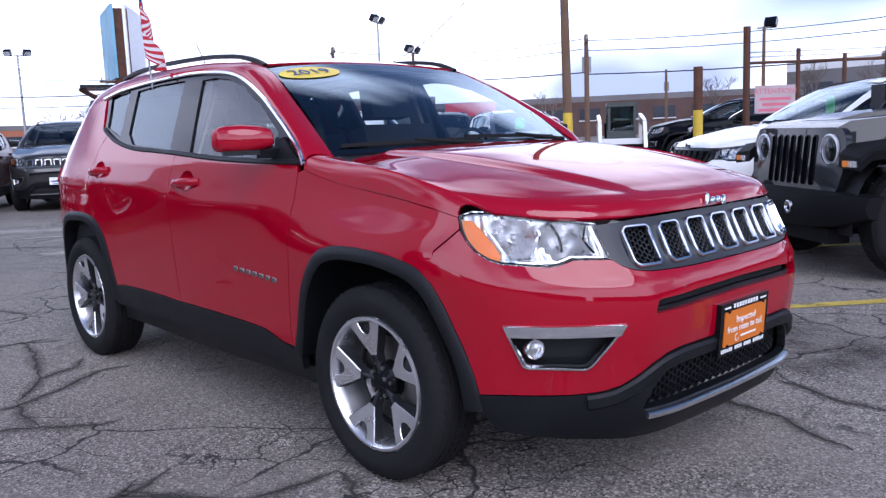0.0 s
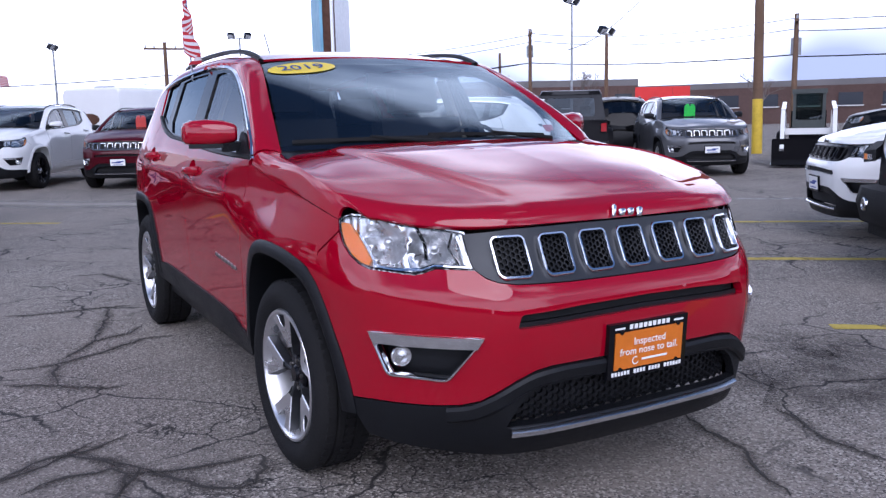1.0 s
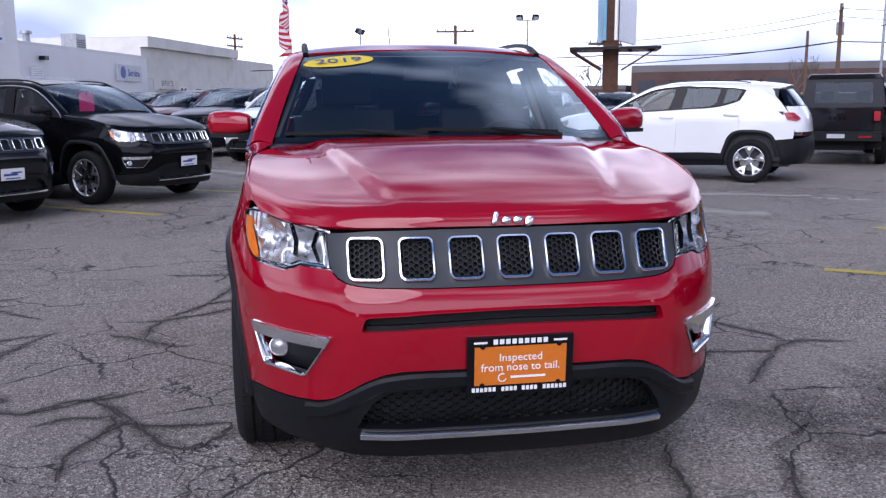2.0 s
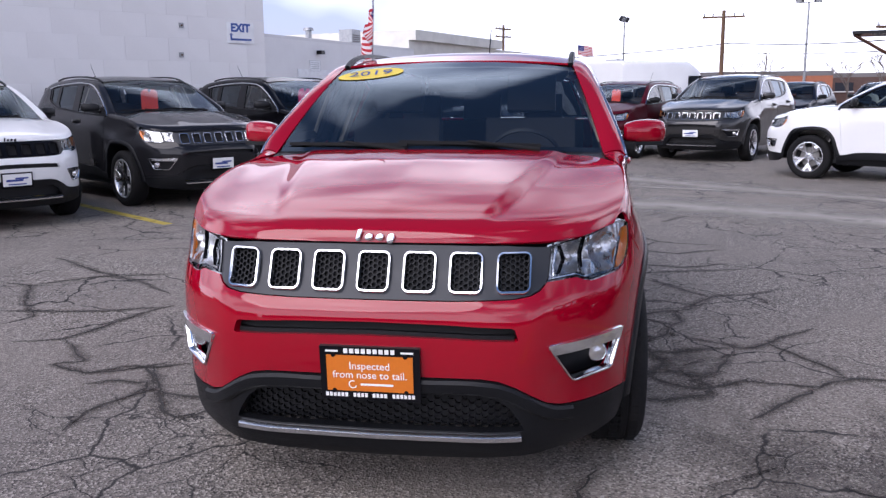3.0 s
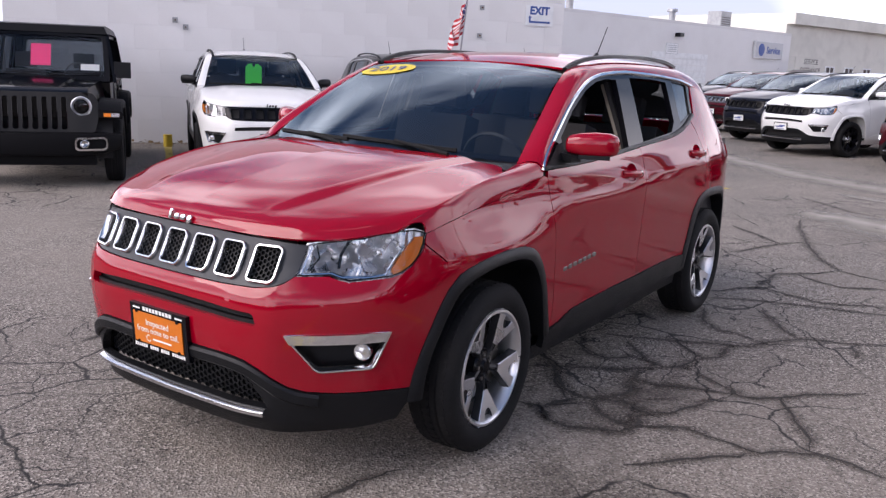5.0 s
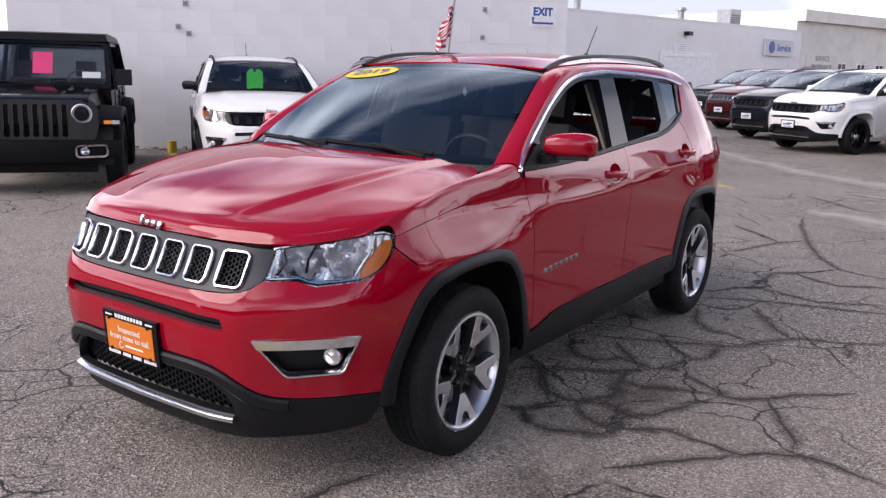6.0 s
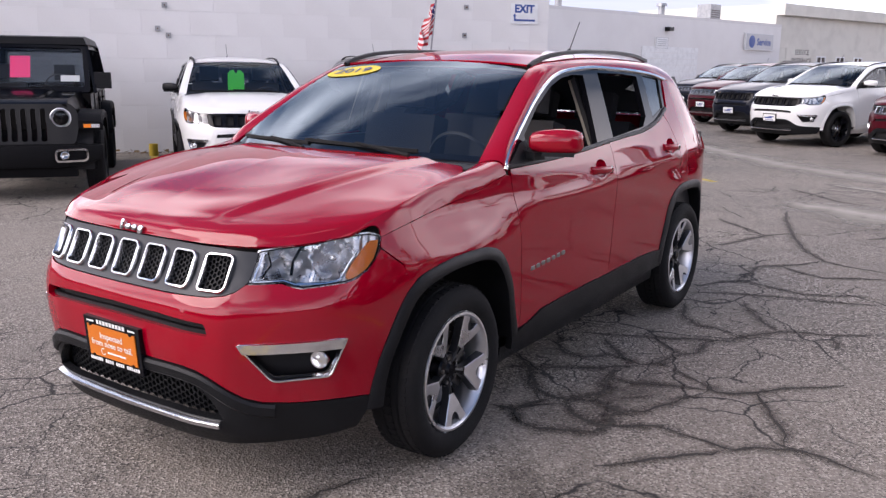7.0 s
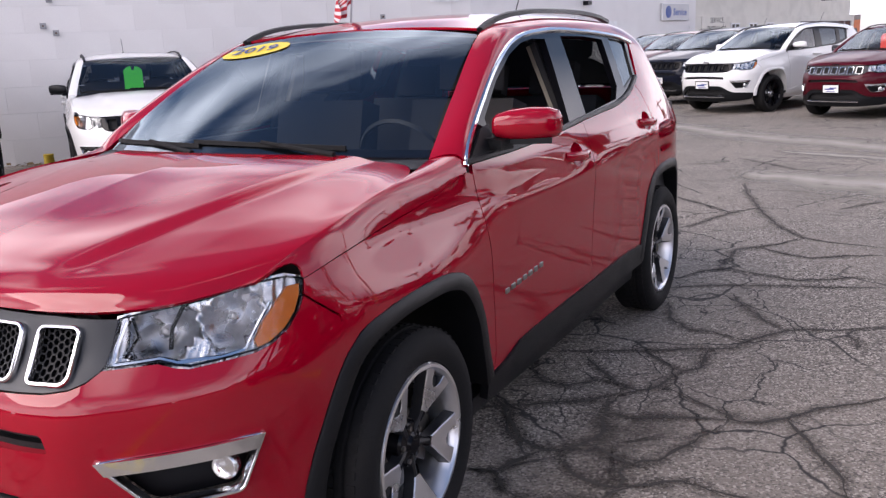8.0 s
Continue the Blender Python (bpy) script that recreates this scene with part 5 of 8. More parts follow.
# ---------------------------------------------------------------- the ground
def asphalt(name):
    """Old grey asphalt: aggregate, worn and sealed areas, and a net of hairline cracks."""
    m = bpy.data.materials.new(name)
    m.use_nodes = True
    nt = m.node_tree
    b = nt.nodes["Principled BSDF"]
    tc = nt.nodes.new("ShaderNodeTexCoord")
    link = nt.links.new

    def noise_of(scale, detail, rough=0.55, vec=None):
        n = nt.nodes.new("ShaderNodeTexNoise")
        n.inputs["Scale"].default_value, n.inputs["Detail"].default_value, n.inputs["Roughness"].default_value = scale, detail, rough
        link(vec or tc.outputs["Object"], n.inputs["Vector"])
        return n

    def span(value, lo, hi, a=0.0, z=1.0):
        n = nt.nodes.new("ShaderNodeMapRange")
        for key, v in (("From Min", lo), ("From Max", hi), ("To Min", a), ("To Max", z)):
            n.inputs[key].default_value = v
        link(value, n.inputs["Value"])
        return n.outputs["Result"]

    def over(fac, a, c):
        n = nt.nodes.new("ShaderNodeMix")
        n.data_type = "RGBA"
        link(fac, n.inputs["Factor"])
        if isinstance(a, tuple):
            n.inputs["A"].default_value = (*a, 1)
        else:
            link(a, n.inputs["A"])
        if isinstance(c, tuple):
            n.inputs["B"].default_value = (*c, 1)
        else:
            link(c, n.inputs["B"])
        return n.outputs["Result"]

    def times(a, c):
        n = nt.nodes.new("ShaderNodeMath")
        n.operation = "MULTIPLY"
        link(a, n.inputs[0]), link(c, n.inputs[1])
        return n.outputs["Value"]

    base = over(span(noise_of(0.32, 6).outputs["Fac"], 0.42, 0.60), (0.235, 0.205, 0.176), (0.185, 0.163, 0.143))
    base = over(span(noise_of(1.7, 7, 0.65).outputs["Fac"], 0.50, 0.76, 0, 0.55), base, (0.105, 0.091, 0.081))
    stones = nt.nodes.new("ShaderNodeTexVoronoi")
    stones.inputs["Scale"].default_value = 118.0
    link(tc.outputs["Object"], stones.inputs["Vector"])
    hue = nt.nodes.new("ShaderNodeSeparateColor")
    link(stones.outputs["Color"], hue.inputs["Color"])
    coarse = span(noise_of(0.9, 4).outputs["Fac"], 0.40, 0.62, 0.46, 0.92)
    base = over(times(span(hue.outputs["Red"], 0.60, 0.88, 0, 0.85), coarse), base, (0.54, 0.49, 0.43))
    base = over(times(span(hue.outputs["Green"], 0.62, 0.88, 0, 0.95), coarse), base, (0.026, 0.023, 0.021))
    # hairline cracks
    warp = noise_of(1.6, 5)
    add = nt.nodes.new("ShaderNodeVectorMath")
    add.operation = "MULTIPLY_ADD"
    add.inputs[1].default_value = (0.5, 0.5, 0.5)
    link(warp.outputs["Color"], add.inputs[0]), link(tc.outputs["Object"], add.inputs[2])
    crack = None
    for scale, width, lo in ((1.15, 0.014, 0.45), (2.3, 0.013, 0.50), (3.6, 0.012, 0.54)):
        v = nt.nodes.new("ShaderNodeTexVoronoi")
        v.feature = "DISTANCE_TO_EDGE"
        v.inputs["Scale"].default_value = scale
        link(add.outputs["Vector"], v.inputs["Vector"])
        line = span(v.outputs["Distance"], width * 0.3, width, 1, 0)
        some = times(line, span(noise_of(0.55, 3).outputs["Fac"], lo, lo + 0.06))
        base = over(some, base, (0.030, 0.028, 0.027))
        crack = some
    link(base, b.inputs["Base Color"])
    b.inputs["Roughness"].default_value = 0.88
    b.inputs["Specular IOR Level"].default_value = 0.35
    bump = nt.nodes.new("ShaderNodeBump")
    bump.inputs["Strength"].default_value, bump.inputs["Distance"].default_value = 0.7, 0.006
    link(stones.outputs["Distance"], bump.inputs["Height"])
    wide = nt.nodes.new("ShaderNodeBump")
    wide.inputs["Strength"].default_value, wide.inputs["Distance"].default_value = 0.35, 0.02
    link(noise_of(5.0, 5).outputs["Fac"], wide.inputs["Height"])
    link(bump.outputs["Normal"], wide.inputs["Normal"])
    link(wide.outputs["Normal"], b.inputs["Normal"])
    return m


def patchy(name, color, lo, hi, rough=0.8, scale=9.0, top=1.0, soft=False):
    """A thin worn layer: paint or dirt that is missing in places; a soft one thins out towards its rim."""
    m = material(name, color, rough=rough, grain=0.35, grain_scale=120, wear=0.4, wear_scale=5)
    nt = m.node_tree
    b = nt.nodes["Principled BSDF"]
    tc = nt.nodes.new("ShaderNodeTexCoord")
    n = nt.nodes.new("ShaderNodeTexNoise")
    n.inputs["Scale"].default_value, n.inputs["Detail"].default_value, n.inputs["Roughness"].default_value = scale, 8.0, 0.7
    r = nt.nodes.new("ShaderNodeMapRange")
    r.inputs["From Min"].default_value, r.inputs["From Max"].default_value, r.inputs["To Max"].default_value = lo, hi, top
    nt.links.new(tc.outputs["Object"], n.inputs["Vector"])
    nt.links.new(n.outputs["Fac"], r.inputs["Value"])
    nt.links.new(r.outputs["Result"], b.inputs["Alpha"])
    if soft:
        rim = nt.nodes.new("ShaderNodeAttribute")
        rim.attribute_name = "soft"
        mul = nt.nodes.new("ShaderNodeMath")
        mul.operation = "MULTIPLY"
        nt.links.new(r.outputs["Result"], mul.inputs[0])
        nt.links.new(rim.outputs["Fac"], mul.inputs[1])
        nt.links.new(mul.outputs["Value"], b.inputs["Alpha"])
    return m


ASPHALT = asphalt("old_asphalt")
LINEPAINT = patchy("worn_yellow_paint", (0.50, 0.38, 0.06), 0.30, 0.46, scale=7)
WHITELINE = patchy("worn_white_paint", (0.55, 0.54, 0.50), 0.40, 0.62, scale=6)
PATCHING = patchy("pale_repair", (0.34, 0.31, 0.27), 0.16, 0.46, scale=3.0, top=1.0, soft=True)
CRACKDIRT = material("crack_filling", (0.042, 0.037, 0.033), rough=0.95, grain=0.5, grain_scale=90, bump=0.5, bump_scale=200)
CRACKSTAIN = patchy("crack_stain", (0.070, 0.060, 0.052), 0.12, 0.66, rough=0.95, scale=16, top=0.70, soft=True)
OILSTAIN = patchy("oil_stain", (0.045, 0.037, 0.031), 0.25, 0.62, rough=0.8, scale=4.0, top=0.72, soft=True)

bm = bmesh.new()
box(bm, -420, 300, -300, 420, -0.4, 0)
tagged(part("ground", bm, ASPHALT, None, "old cracked grey asphalt of the car lot", smooth=False), category="ground", kind="structure")


def ribbon(bm, pts, width, z, rng, wobble=0.02, seg=0.06, least=0.4):
    """A flat ribbon of uneven width along a jagged path."""
    pts = np.array(pts, float)
    fine = [pts[0]]
    for a, b in zip(pts, pts[1:]):
        n = max(2, int(np.linalg.norm(b - a) / seg))
        for i in range(1, n + 1):
            j = 0 if i == n else 1
            fine.append(a + (b - a) * i / n + j * wobble * np.array([rng.uniform(-1, 1), rng.uniform(-1, 1)]))
    fine = np.array(fine)
    d = np.gradient(fine, axis=0)
    d /= np.maximum(np.linalg.norm(d, axis=1), 1e-6)[:, None]
    nrm = np.stack([-d[:, 1], d[:, 0]], 1)
    k = len(fine)
    prev = None
    rim = bm.verts.layers.float.get("soft") or bm.verts.layers.float.new("soft")
    for i in range(k):
        w = width * rng.uniform(least, 1.2) * min(1.0, 0.35 + 2.5 * min(i, k - 1 - i) / k)
        a, b = fine[i] + nrm[i] * w / 2, fine[i] - nrm[i] * w / 2
        cur = (bm.verts.new((a[0], a[1], z)), bm.verts.new((fine[i][0], fine[i][1], z)), bm.verts.new((b[0], b[1], z)))
        cur[1][rim] = 1.0 if 0 < i < k - 1 else 0.0
        if prev:
            for p in (0, 1):
                bm.faces.new((prev[p], cur[p], cur[p + 1], prev[p + 1]))
        prev = cur


CRACK_RNG = random.Random(5)


def crack(*pts, width=0.017):
    """One crack in the asphalt, filled with dark dirt and with a stain along it."""
    bm = bmesh.new()
    ribbon(bm, pts, width, 0.003, CRACK_RNG, 0.014, 0.045)
    ob = tagged(part("asphalt_crack", bm, CRACKDIRT, None, "dark dirt-filled crack in the grey asphalt", smooth=False), category="crack", group="cracks in the asphalt", kind="structure")
    bm = bmesh.new()
    ribbon(bm, pts, width * 7.5, 0.0018, CRACK_RNG, 0.012, 0.07, 0.75)
    part("crack_stain", bm, CRACKSTAIN, ob, smooth=False)


crack((-1.94, -1.77), (-1.94, -1.50), (-2.05, -1.26), (-2.25, -1.01), (-2.23, -0.79))
crack((-1.69, -1.77), (-1.53, -1.53), (-1.36, -1.35), (-1.35, -1.23))
crack((-1.94, -1.50), (-1.73, -1.53), (-1.53, -1.53))
crack((-2.34, -1.27), (-2.61, -1.20), (-3.00, -1.10), (-3.28, -1.06))
crack((-2.00, -1.49), (-2.18, -1.36), (-2.34, -1.27), (-2.43, -1.05), (-2.62, -0.95))
crack((-0.43, -1.81), (-0.53, -1.70), (-0.55, -1.52), (-0.65, -1.34))
crack((-0.24, -1.77), (-0.32, -1.64), (-0.32, -1.45), (-0.24, -1.41), (-0.10, -1.45))
crack((-0.24, -1.41), (-0.18, -1.27), (-0.15, -1.07), (-0.16, -0.94))
crack((-0.55, -1.58), (-0.42, -1.47), (-0.29, -1.40))
crack((-3.42, -1.72), (-3.32, -1.52), (-3.31, -1.21), (-3.26, -0.88))
crack((-4.77, -1.17), (-4.74, -0.91), (-4.16, -0.73))
crack((-0.16, -0.94), (-0.02, -0.96), (0.08, -1.03))
crack((0.53, 1.08), (0.61, 1.08), (0.79, 1.00), (0.91, 0.97), (1.00, 0.97), (1.10, 0.98))
crack((0.38, 0.72), (0.56, 0.65), (0.79, 0.62), (0.91, 0.53), (1.12, 0.45))
crack((-0.87, -2.58), (-0.96, -2.32), (-1.22, -2.23), (-1.57, -2.15), (-1.81, -2.04))
crack((-1.52, -3.13), (-1.55, -2.66), (-1.61, -2.38), (-1.78, -2.02))
crack((-1.20, -2.90), (-1.41, -2.81), (-1.75, -3.11), (-2.24, -3.41), (-2.30, -3.71))
crack((-0.96, -2.32), (-0.82, -2.16), (-0.59, -1.96), (-0.52, -2.09), (-0.41, -1.84), (-0.48, -1.66), (-0.65, -1.47))
crack((-0.59, -1.56), (-0.27, -1.36), (-0.10, -1.45), (0.09, -1.53), (0.31, -1.50))
crack((-0.27, -1.36), (0.04, -1.18), (0.10, -1.09), (0.05, -1.01))
crack((-3.30, -3.89), (-2.78, -3.20), (-2.44, -2.62), (-2.11, -2.23))
crack((-2.24, -3.41), (-2.58, -3.08), (-2.76, -2.51))
crack((-1.48, 1.24), (-1.41, 1.34), (-1.36, 1.43), (-1.33, 1.49), (-1.28, 1.54), (-1.31, 1.62), (-1.39, 1.70), (-1.47, 1.76), (-1.57, 1.85), (-1.65, 1.95), (-1.75, 2.03))
crack((-1.37, 1.70), (-1.25, 1.77), (-1.14, 1.82), (-1.05, 1.88), (-0.96, 1.93), (-0.84, 1.95))
crack((-1.75, 0.61), (-1.81, 0.73), (-1.87, 0.86), (-1.92, 1.01), (-2.01, 1.14), (-2.07, 1.27), (-2.12, 1.37), (-2.23, 1.39), (-2.33, 1.46), (-2.47, 1.55), (-2.54, 1.67), (-2.58, 1.81), (-2.72, 1.99))
crack((-2.47, 1.55), (-2.57, 1.45), (-2.73, 1.34), (-2.88, 1.25), (-3.05, 1.19))
crack((-3.04, 0.80), (-3.18, 1.04), (-3.24, 1.19), (-3.30, 1.39), (-3.35, 1.58), (-3.40, 1.77), (-3.48, 1.97))
crack((-3.23, 0.79), (-3.51, 0.92), (-3.60, 1.07), (-3.52, 1.28), (-3.47, 1.47), (-3.54, 1.64), (-3.65, 1.78), (-3.65, 1.96))
crack((-1.90, 0.99), (-1.79, 1.11), (-1.72, 1.21), (-1.80, 1.28), (-1.98, 1.26), (-2.08, 1.28))
crack((-1.76, 0.74), (-1.62, 0.85), (-1.49, 0.97), (-1.43, 1.09), (-1.51, 1.16), (-1.67, 1.19), (-1.72, 1.21))
crack((-1.51, 1.16), (-1.48, 1.24))
crack((-1.70, 0.51), (-1.50, 0.57), (-1.37, 0.68), (-1.36, 0.80), (-1.48, 0.89), (-1.47, 0.99))
crack((-0.95, 0.52), (-1.02, 0.57), (-1.08, 0.67), (-1.13, 0.75), (-1.19, 0.83), (-1.24, 0.93), (-1.33, 1.00), (-1.42, 1.09))
crack((-1.08, 0.67), (-0.94, 0.71), (-0.82, 0.80), (-0.76, 0.90), (-0.77, 0.99), (-0.87, 1.06), (-0.99, 1.09), (-1.15, 1.04), (-1.31, 1.00))
crack((-1.15, 1.04), (-1.15, 1.15), (-1.21, 1.26), (-1.25, 1.38), (-1.28, 1.50))
crack((-0.87, 1.06), (-0.82, 1.16), (-0.77, 1.26), (-0.84, 1.34), (-0.98, 1.39), (-1.10, 1.43), (-1.22, 1.48))
crack((-0.53, 0.85), (-0.63, 0.87), (-0.74, 0.93))
crack((-0.77, 0.99), (-0.66, 1.06), (-0.60, 1.16), (-0.60, 1.27), (-0.70, 1.24), (-0.77, 1.26))
crack((-0.60, 1.27), (-0.66, 1.36), (-0.73, 1.45), (-0.72, 1.51), (-0.68, 1.60))
crack((-0.50, 0.75), (-0.53, 0.81), (-0.47, 0.88), (-0.39, 0.96))
crack((-7.16, 0.54), (-6.61, 0.65), (-5.61, 0.95), (-5.00, 1.18), (-4.69, 1.38), (-4.59, 1.57), (-4.56, 1.75), (-4.52, 1.93))
crack((-5.81, 0.89), (-5.55, 0.74), (-5.31, 0.64), (-4.94, 0.54), (-4.73, 0.44))
crack((-6.19, 0.06), (-5.89, 0.36), (-5.62, 0.61), (-5.48, 0.74))
crack((-4.69, 1.38), (-4.44, 1.26), (-4.29, 1.13), (-4.16, 1.00), (-3.86, 1.01), (-3.53, 0.98))
crack((-4.29, 1.13), (-4.13, 1.33), (-4.06, 1.51), (-4.20, 1.69), (-4.31, 1.94))
crack((-2.79, 0.87), (-2.46, 0.97), (-2.31, 1.11), (-2.32, 1.22), (-2.24, 1.35))
crack((-2.32, 0.49), (-2.32, 0.62), (-2.25, 0.75))
crack((-9.10, 0.09), (-8.74, 0.47), (-8.24, 0.89), (-8.13, 1.22))
crack((-6.89, 1.21), (-7.40, 1.29), (-7.70, 1.52))
crack((-5.88, 1.53), (-6.15, 1.69), (-6.42, 1.86))
crack((-2.52, 1.83), (-2.41, 1.89), (-2.30, 1.89))
crack((-1.20, 0.37), (-1.17, 0.50), (-1.05, 0.64), (-0.85, 0.74), (-0.77, 0.83), (-0.68, 0.90))
crack((-0.68, 0.90), (-0.54, 0.86), (-0.51, 0.73))
crack((-0.71, 1.55), (-0.70, 1.67), (-0.68, 1.79), (-0.77, 1.87), (-0.82, 1.97), (-0.83, 2.07), (-0.80, 2.16), (-0.76, 2.32))
crack((-0.21, 1.38), (-0.31, 1.47), (-0.44, 1.57), (-0.56, 1.68), (-0.67, 1.79))
crack((-0.56, 0.80), (-0.43, 0.92), (-0.40, 1.03), (-0.45, 1.14), (-0.50, 1.24), (-0.61, 1.30))


def lot(a, b, z=0.0, turn=0.0):
    """A pose in the lot's own grid: a along the block wall, b away from it; turn counted from the direction away from the wall."""
    return pose(-0.8 * a + 0.6 * b, 0.6 * a + 0.8 * b, z, 0, 0, 53.13 + turn)


def painted_line(m, length, width, mat, label):
    bm = bmesh.new()
    n = int(length / 0.25) + 1
    rows = [[bm.verts.new((length * i / n, s * width / 2 * CRACK_RNG.uniform(0.85, 1.1), 0.004)) for s in (-1, 1)] for i in range(n + 1)]
    for p, q in zip(rows, rows[1:]):
        bm.faces.new((p[0], p[1], q[1], q[0]))
    bm.transform(m)
    tagged(part("stall_line", bm, mat, None, label, smooth=False), category="line", group="painted stall lines", kind="structure")


for a in (-0.57, 1.88, 4.33, 6.78):
    painted_line(lot(a, -11.2), 5.05, 0.12, LINEPAINT, "worn yellow stall line on the asphalt")
for a, b in ((-0.75, 1.85), (1.69, 1.85), (4.08, 1.1), (6.65, 1.4)):
    painted_line(lot(a, b), 6.85 - b, 0.12, LINEPAINT, "worn yellow stall line on the asphalt")
painted_line(lot(9.33, 0.6), 5.5, 0.14, WHITELINE, "worn pale stall line on the asphalt")
for k, (pts, w) in enumerate((([(-15.5, -3.4), (-13.4, -1.9), (-11.9, -0.5), (-10.9, 1.1), (-9.3, 2.9), (-8.0, 4.6), (-7.2, 6.4)], 1.5),
                              ([(-7.9, 0.3), (-7.5, 1.2), (-7.2, 2.0), (-6.8, 2.8), (-6.1, 3.9), (-5.6, 4.8)], 2.0), ([(-9.9, 0.4), (-9.4, 1.6), (-8.9, 2.9)], 0.5))):
    bm = bmesh.new()
    ribbon(bm, pts, w, 0.0046 + 0.0012 * k, CRACK_RNG, 0.05, 0.22, 0.75)
    tagged(part("repair_patch", bm, PATCHING, None, "pale worn strip of repaired asphalt", smooth=False), category="asphalt patch", kind="structure")
for x, y, rx, ry in ((0.25, 1.40, 0.75, 0.50), (0.60, 1.85, 0.85, 0.60), (0.05, 2.05, 0.60, 0.45), (-0.9, 1.15, 0.75, 0.35)):
    bm = bmesh.new()
    rim = bm.verts.layers.float.new("soft")
    ring = [bm.verts.new((x + rx * math.cos(t) * CRACK_RNG.uniform(0.45, 1.15), y + ry * math.sin(t) * CRACK_RNG.uniform(0.45, 1.15), 0.0022)) for t in np.linspace(0, 2 * math.pi, 26, endpoint=False)]
    mid = bm.verts.new((x, y, 0.0022))
    mid[rim] = 1.0
    for i in range(26):
        bm.faces.new((ring[i], ring[(i + 1) % 26], mid))
    tagged(part("oil_stain", bm, OILSTAIN, None, "faint dark oil stain on the asphalt", smooth=False), category="stain", kind="structure")


# ---------------------------------------------------------------- buildings
BLOCK = material("painted_block", (0.75, 0.74, 0.735), rough=0.75, grain=0.08, grain_scale=60, wear=0.28, wear_scale=0.9, wear_color=(0.62, 0.605, 0.595), bump=0.3, bump_scale=60, per_object=0.05)
MORTAR = material("painted_joint", (0.71, 0.70, 0.695), rough=0.85, grain=0.2, grain_scale=40)
CAP = material("wall_coping", (0.66, 0.65, 0.645), rough=0.5, wear=0.1, wear_scale=2)
CREAM = material("cream_wall", (0.68, 0.66, 0.60), rough=0.8, grain=0.1, grain_scale=30, wear=0.3, wear_scale=1.2)
BRICKFAR = material("brown_brick_far", (0.095, 0.055, 0.046), rough=0.85, grain=0.3, grain_scale=4, wear=0.4, wear_scale=0.3)
BRICKORANGE = material("orange_brick_far", (0.36, 0.13, 0.07), rough=0.85, grain=0.3, grain_scale=4, wear=0.3, wear_scale=0.3)
ROOFFAR = material("roof_grey_far", (0.16, 0.15, 0.15), rough=0.9, wear=0.4, wear_scale=0.3)
WINDOWFAR = material("dark_pane_far", (0.03, 0.035, 0.045), rough=0.15, grain=0.1, grain_scale=2)
STEELGREY = material("galvanised_steel", (0.34, 0.35, 0.36), rough=0.45, metal=0.7, wear=0.4, wear_scale=6)
POLEWOOD = material("pole_wood", (0.15, 0.09, 0.055), rough=0.9, grain=0.4, grain_scale=25, wear=0.5, wear_scale=2.5, bump=0.5, bump_scale=40)
RUSTY = material("rusty_steel", (0.11, 0.05, 0.03), rough=0.8, metal=0.3, grain=0.4, grain_scale=40, wear=0.5, wear_scale=4)
POLEYELLOW = material("yellow_post_paint", (0.62, 0.43, 0.03), rough=0.6, wear=0.5, wear_scale=5, grain=0.2, grain_scale=30)
SIGNWHITE = material("sign_white", (0.78, 0.79, 0.80), rough=0.45, wear=0.3, wear_scale=5)
SIGNBLUE = material("sign_blue", (0.03, 0.08, 0.30), rough=0.45, wear=0.2, wear_scale=6)
SIGNGREY = material("sign_grey", (0.48, 0.49, 0.51), rough=0.4, wear=0.2, wear_scale=4)
WIRE = material("cable_black", (0.02, 0.02, 0.022), rough=0.7, grain=0.2, grain_scale=10)

WALL_A0, WALL_A1, WALL_B, WALL_H = -3.05, 6.76, -12.0, 4.6
bm = bmesh.new()
box(bm, -10.0, -0.005, WALL_A0, WALL_A1, -0.2, WALL_H)
bm.transform(lot(0, WALL_B))
wall = tagged(part("wall_block", bm, MORTAR, None, "pale grey painted concrete block wall", smooth=False), category="wall", kind="structure")


def block_mesh(length, height):
    bm = bmesh.new()
    box(bm, -0.02, 0.0, -length / 2, length / 2, -height / 2, height / 2)
    bmesh.ops.bevel(bm, geom=list(bm.edges), offset=0.002, segments=1, affect="EDGES")
    me = bpy.data.meshes.new("block")
    bm.to_mesh(me)
    bm.free()
    me.materials.append(BLOCK)
    return me


BLOCK_RNG = random.Random(3)
BL, BH = 0.80, 0.40
full, half = block_mesh(BL - 0.004, BH - 0.004), block_mesh(BL / 2 - 0.004, BH - 0.004)
rows = int(WALL_H / BH)
for r in range(rows):
    a = WALL_A0 + (0 if r % 2 else BL / 2)
    while a < WALL_A1 - 0.05:
        wide = min(BL, WALL_A1 - a)
        me = full if wide > BL * 0.9 else half
        w = BL if me is full else BL / 2
        if a + w <= WALL_A1 + 0.25:
            o = new("block", me)
            o.parent = wall
            o.matrix_basis = lot(a + w / 2, WALL_B, (r + 0.5) * BH) @ pose(BLOCK_RNG.uniform(-0.0015, 0.0015), 0, 0)
        a += w


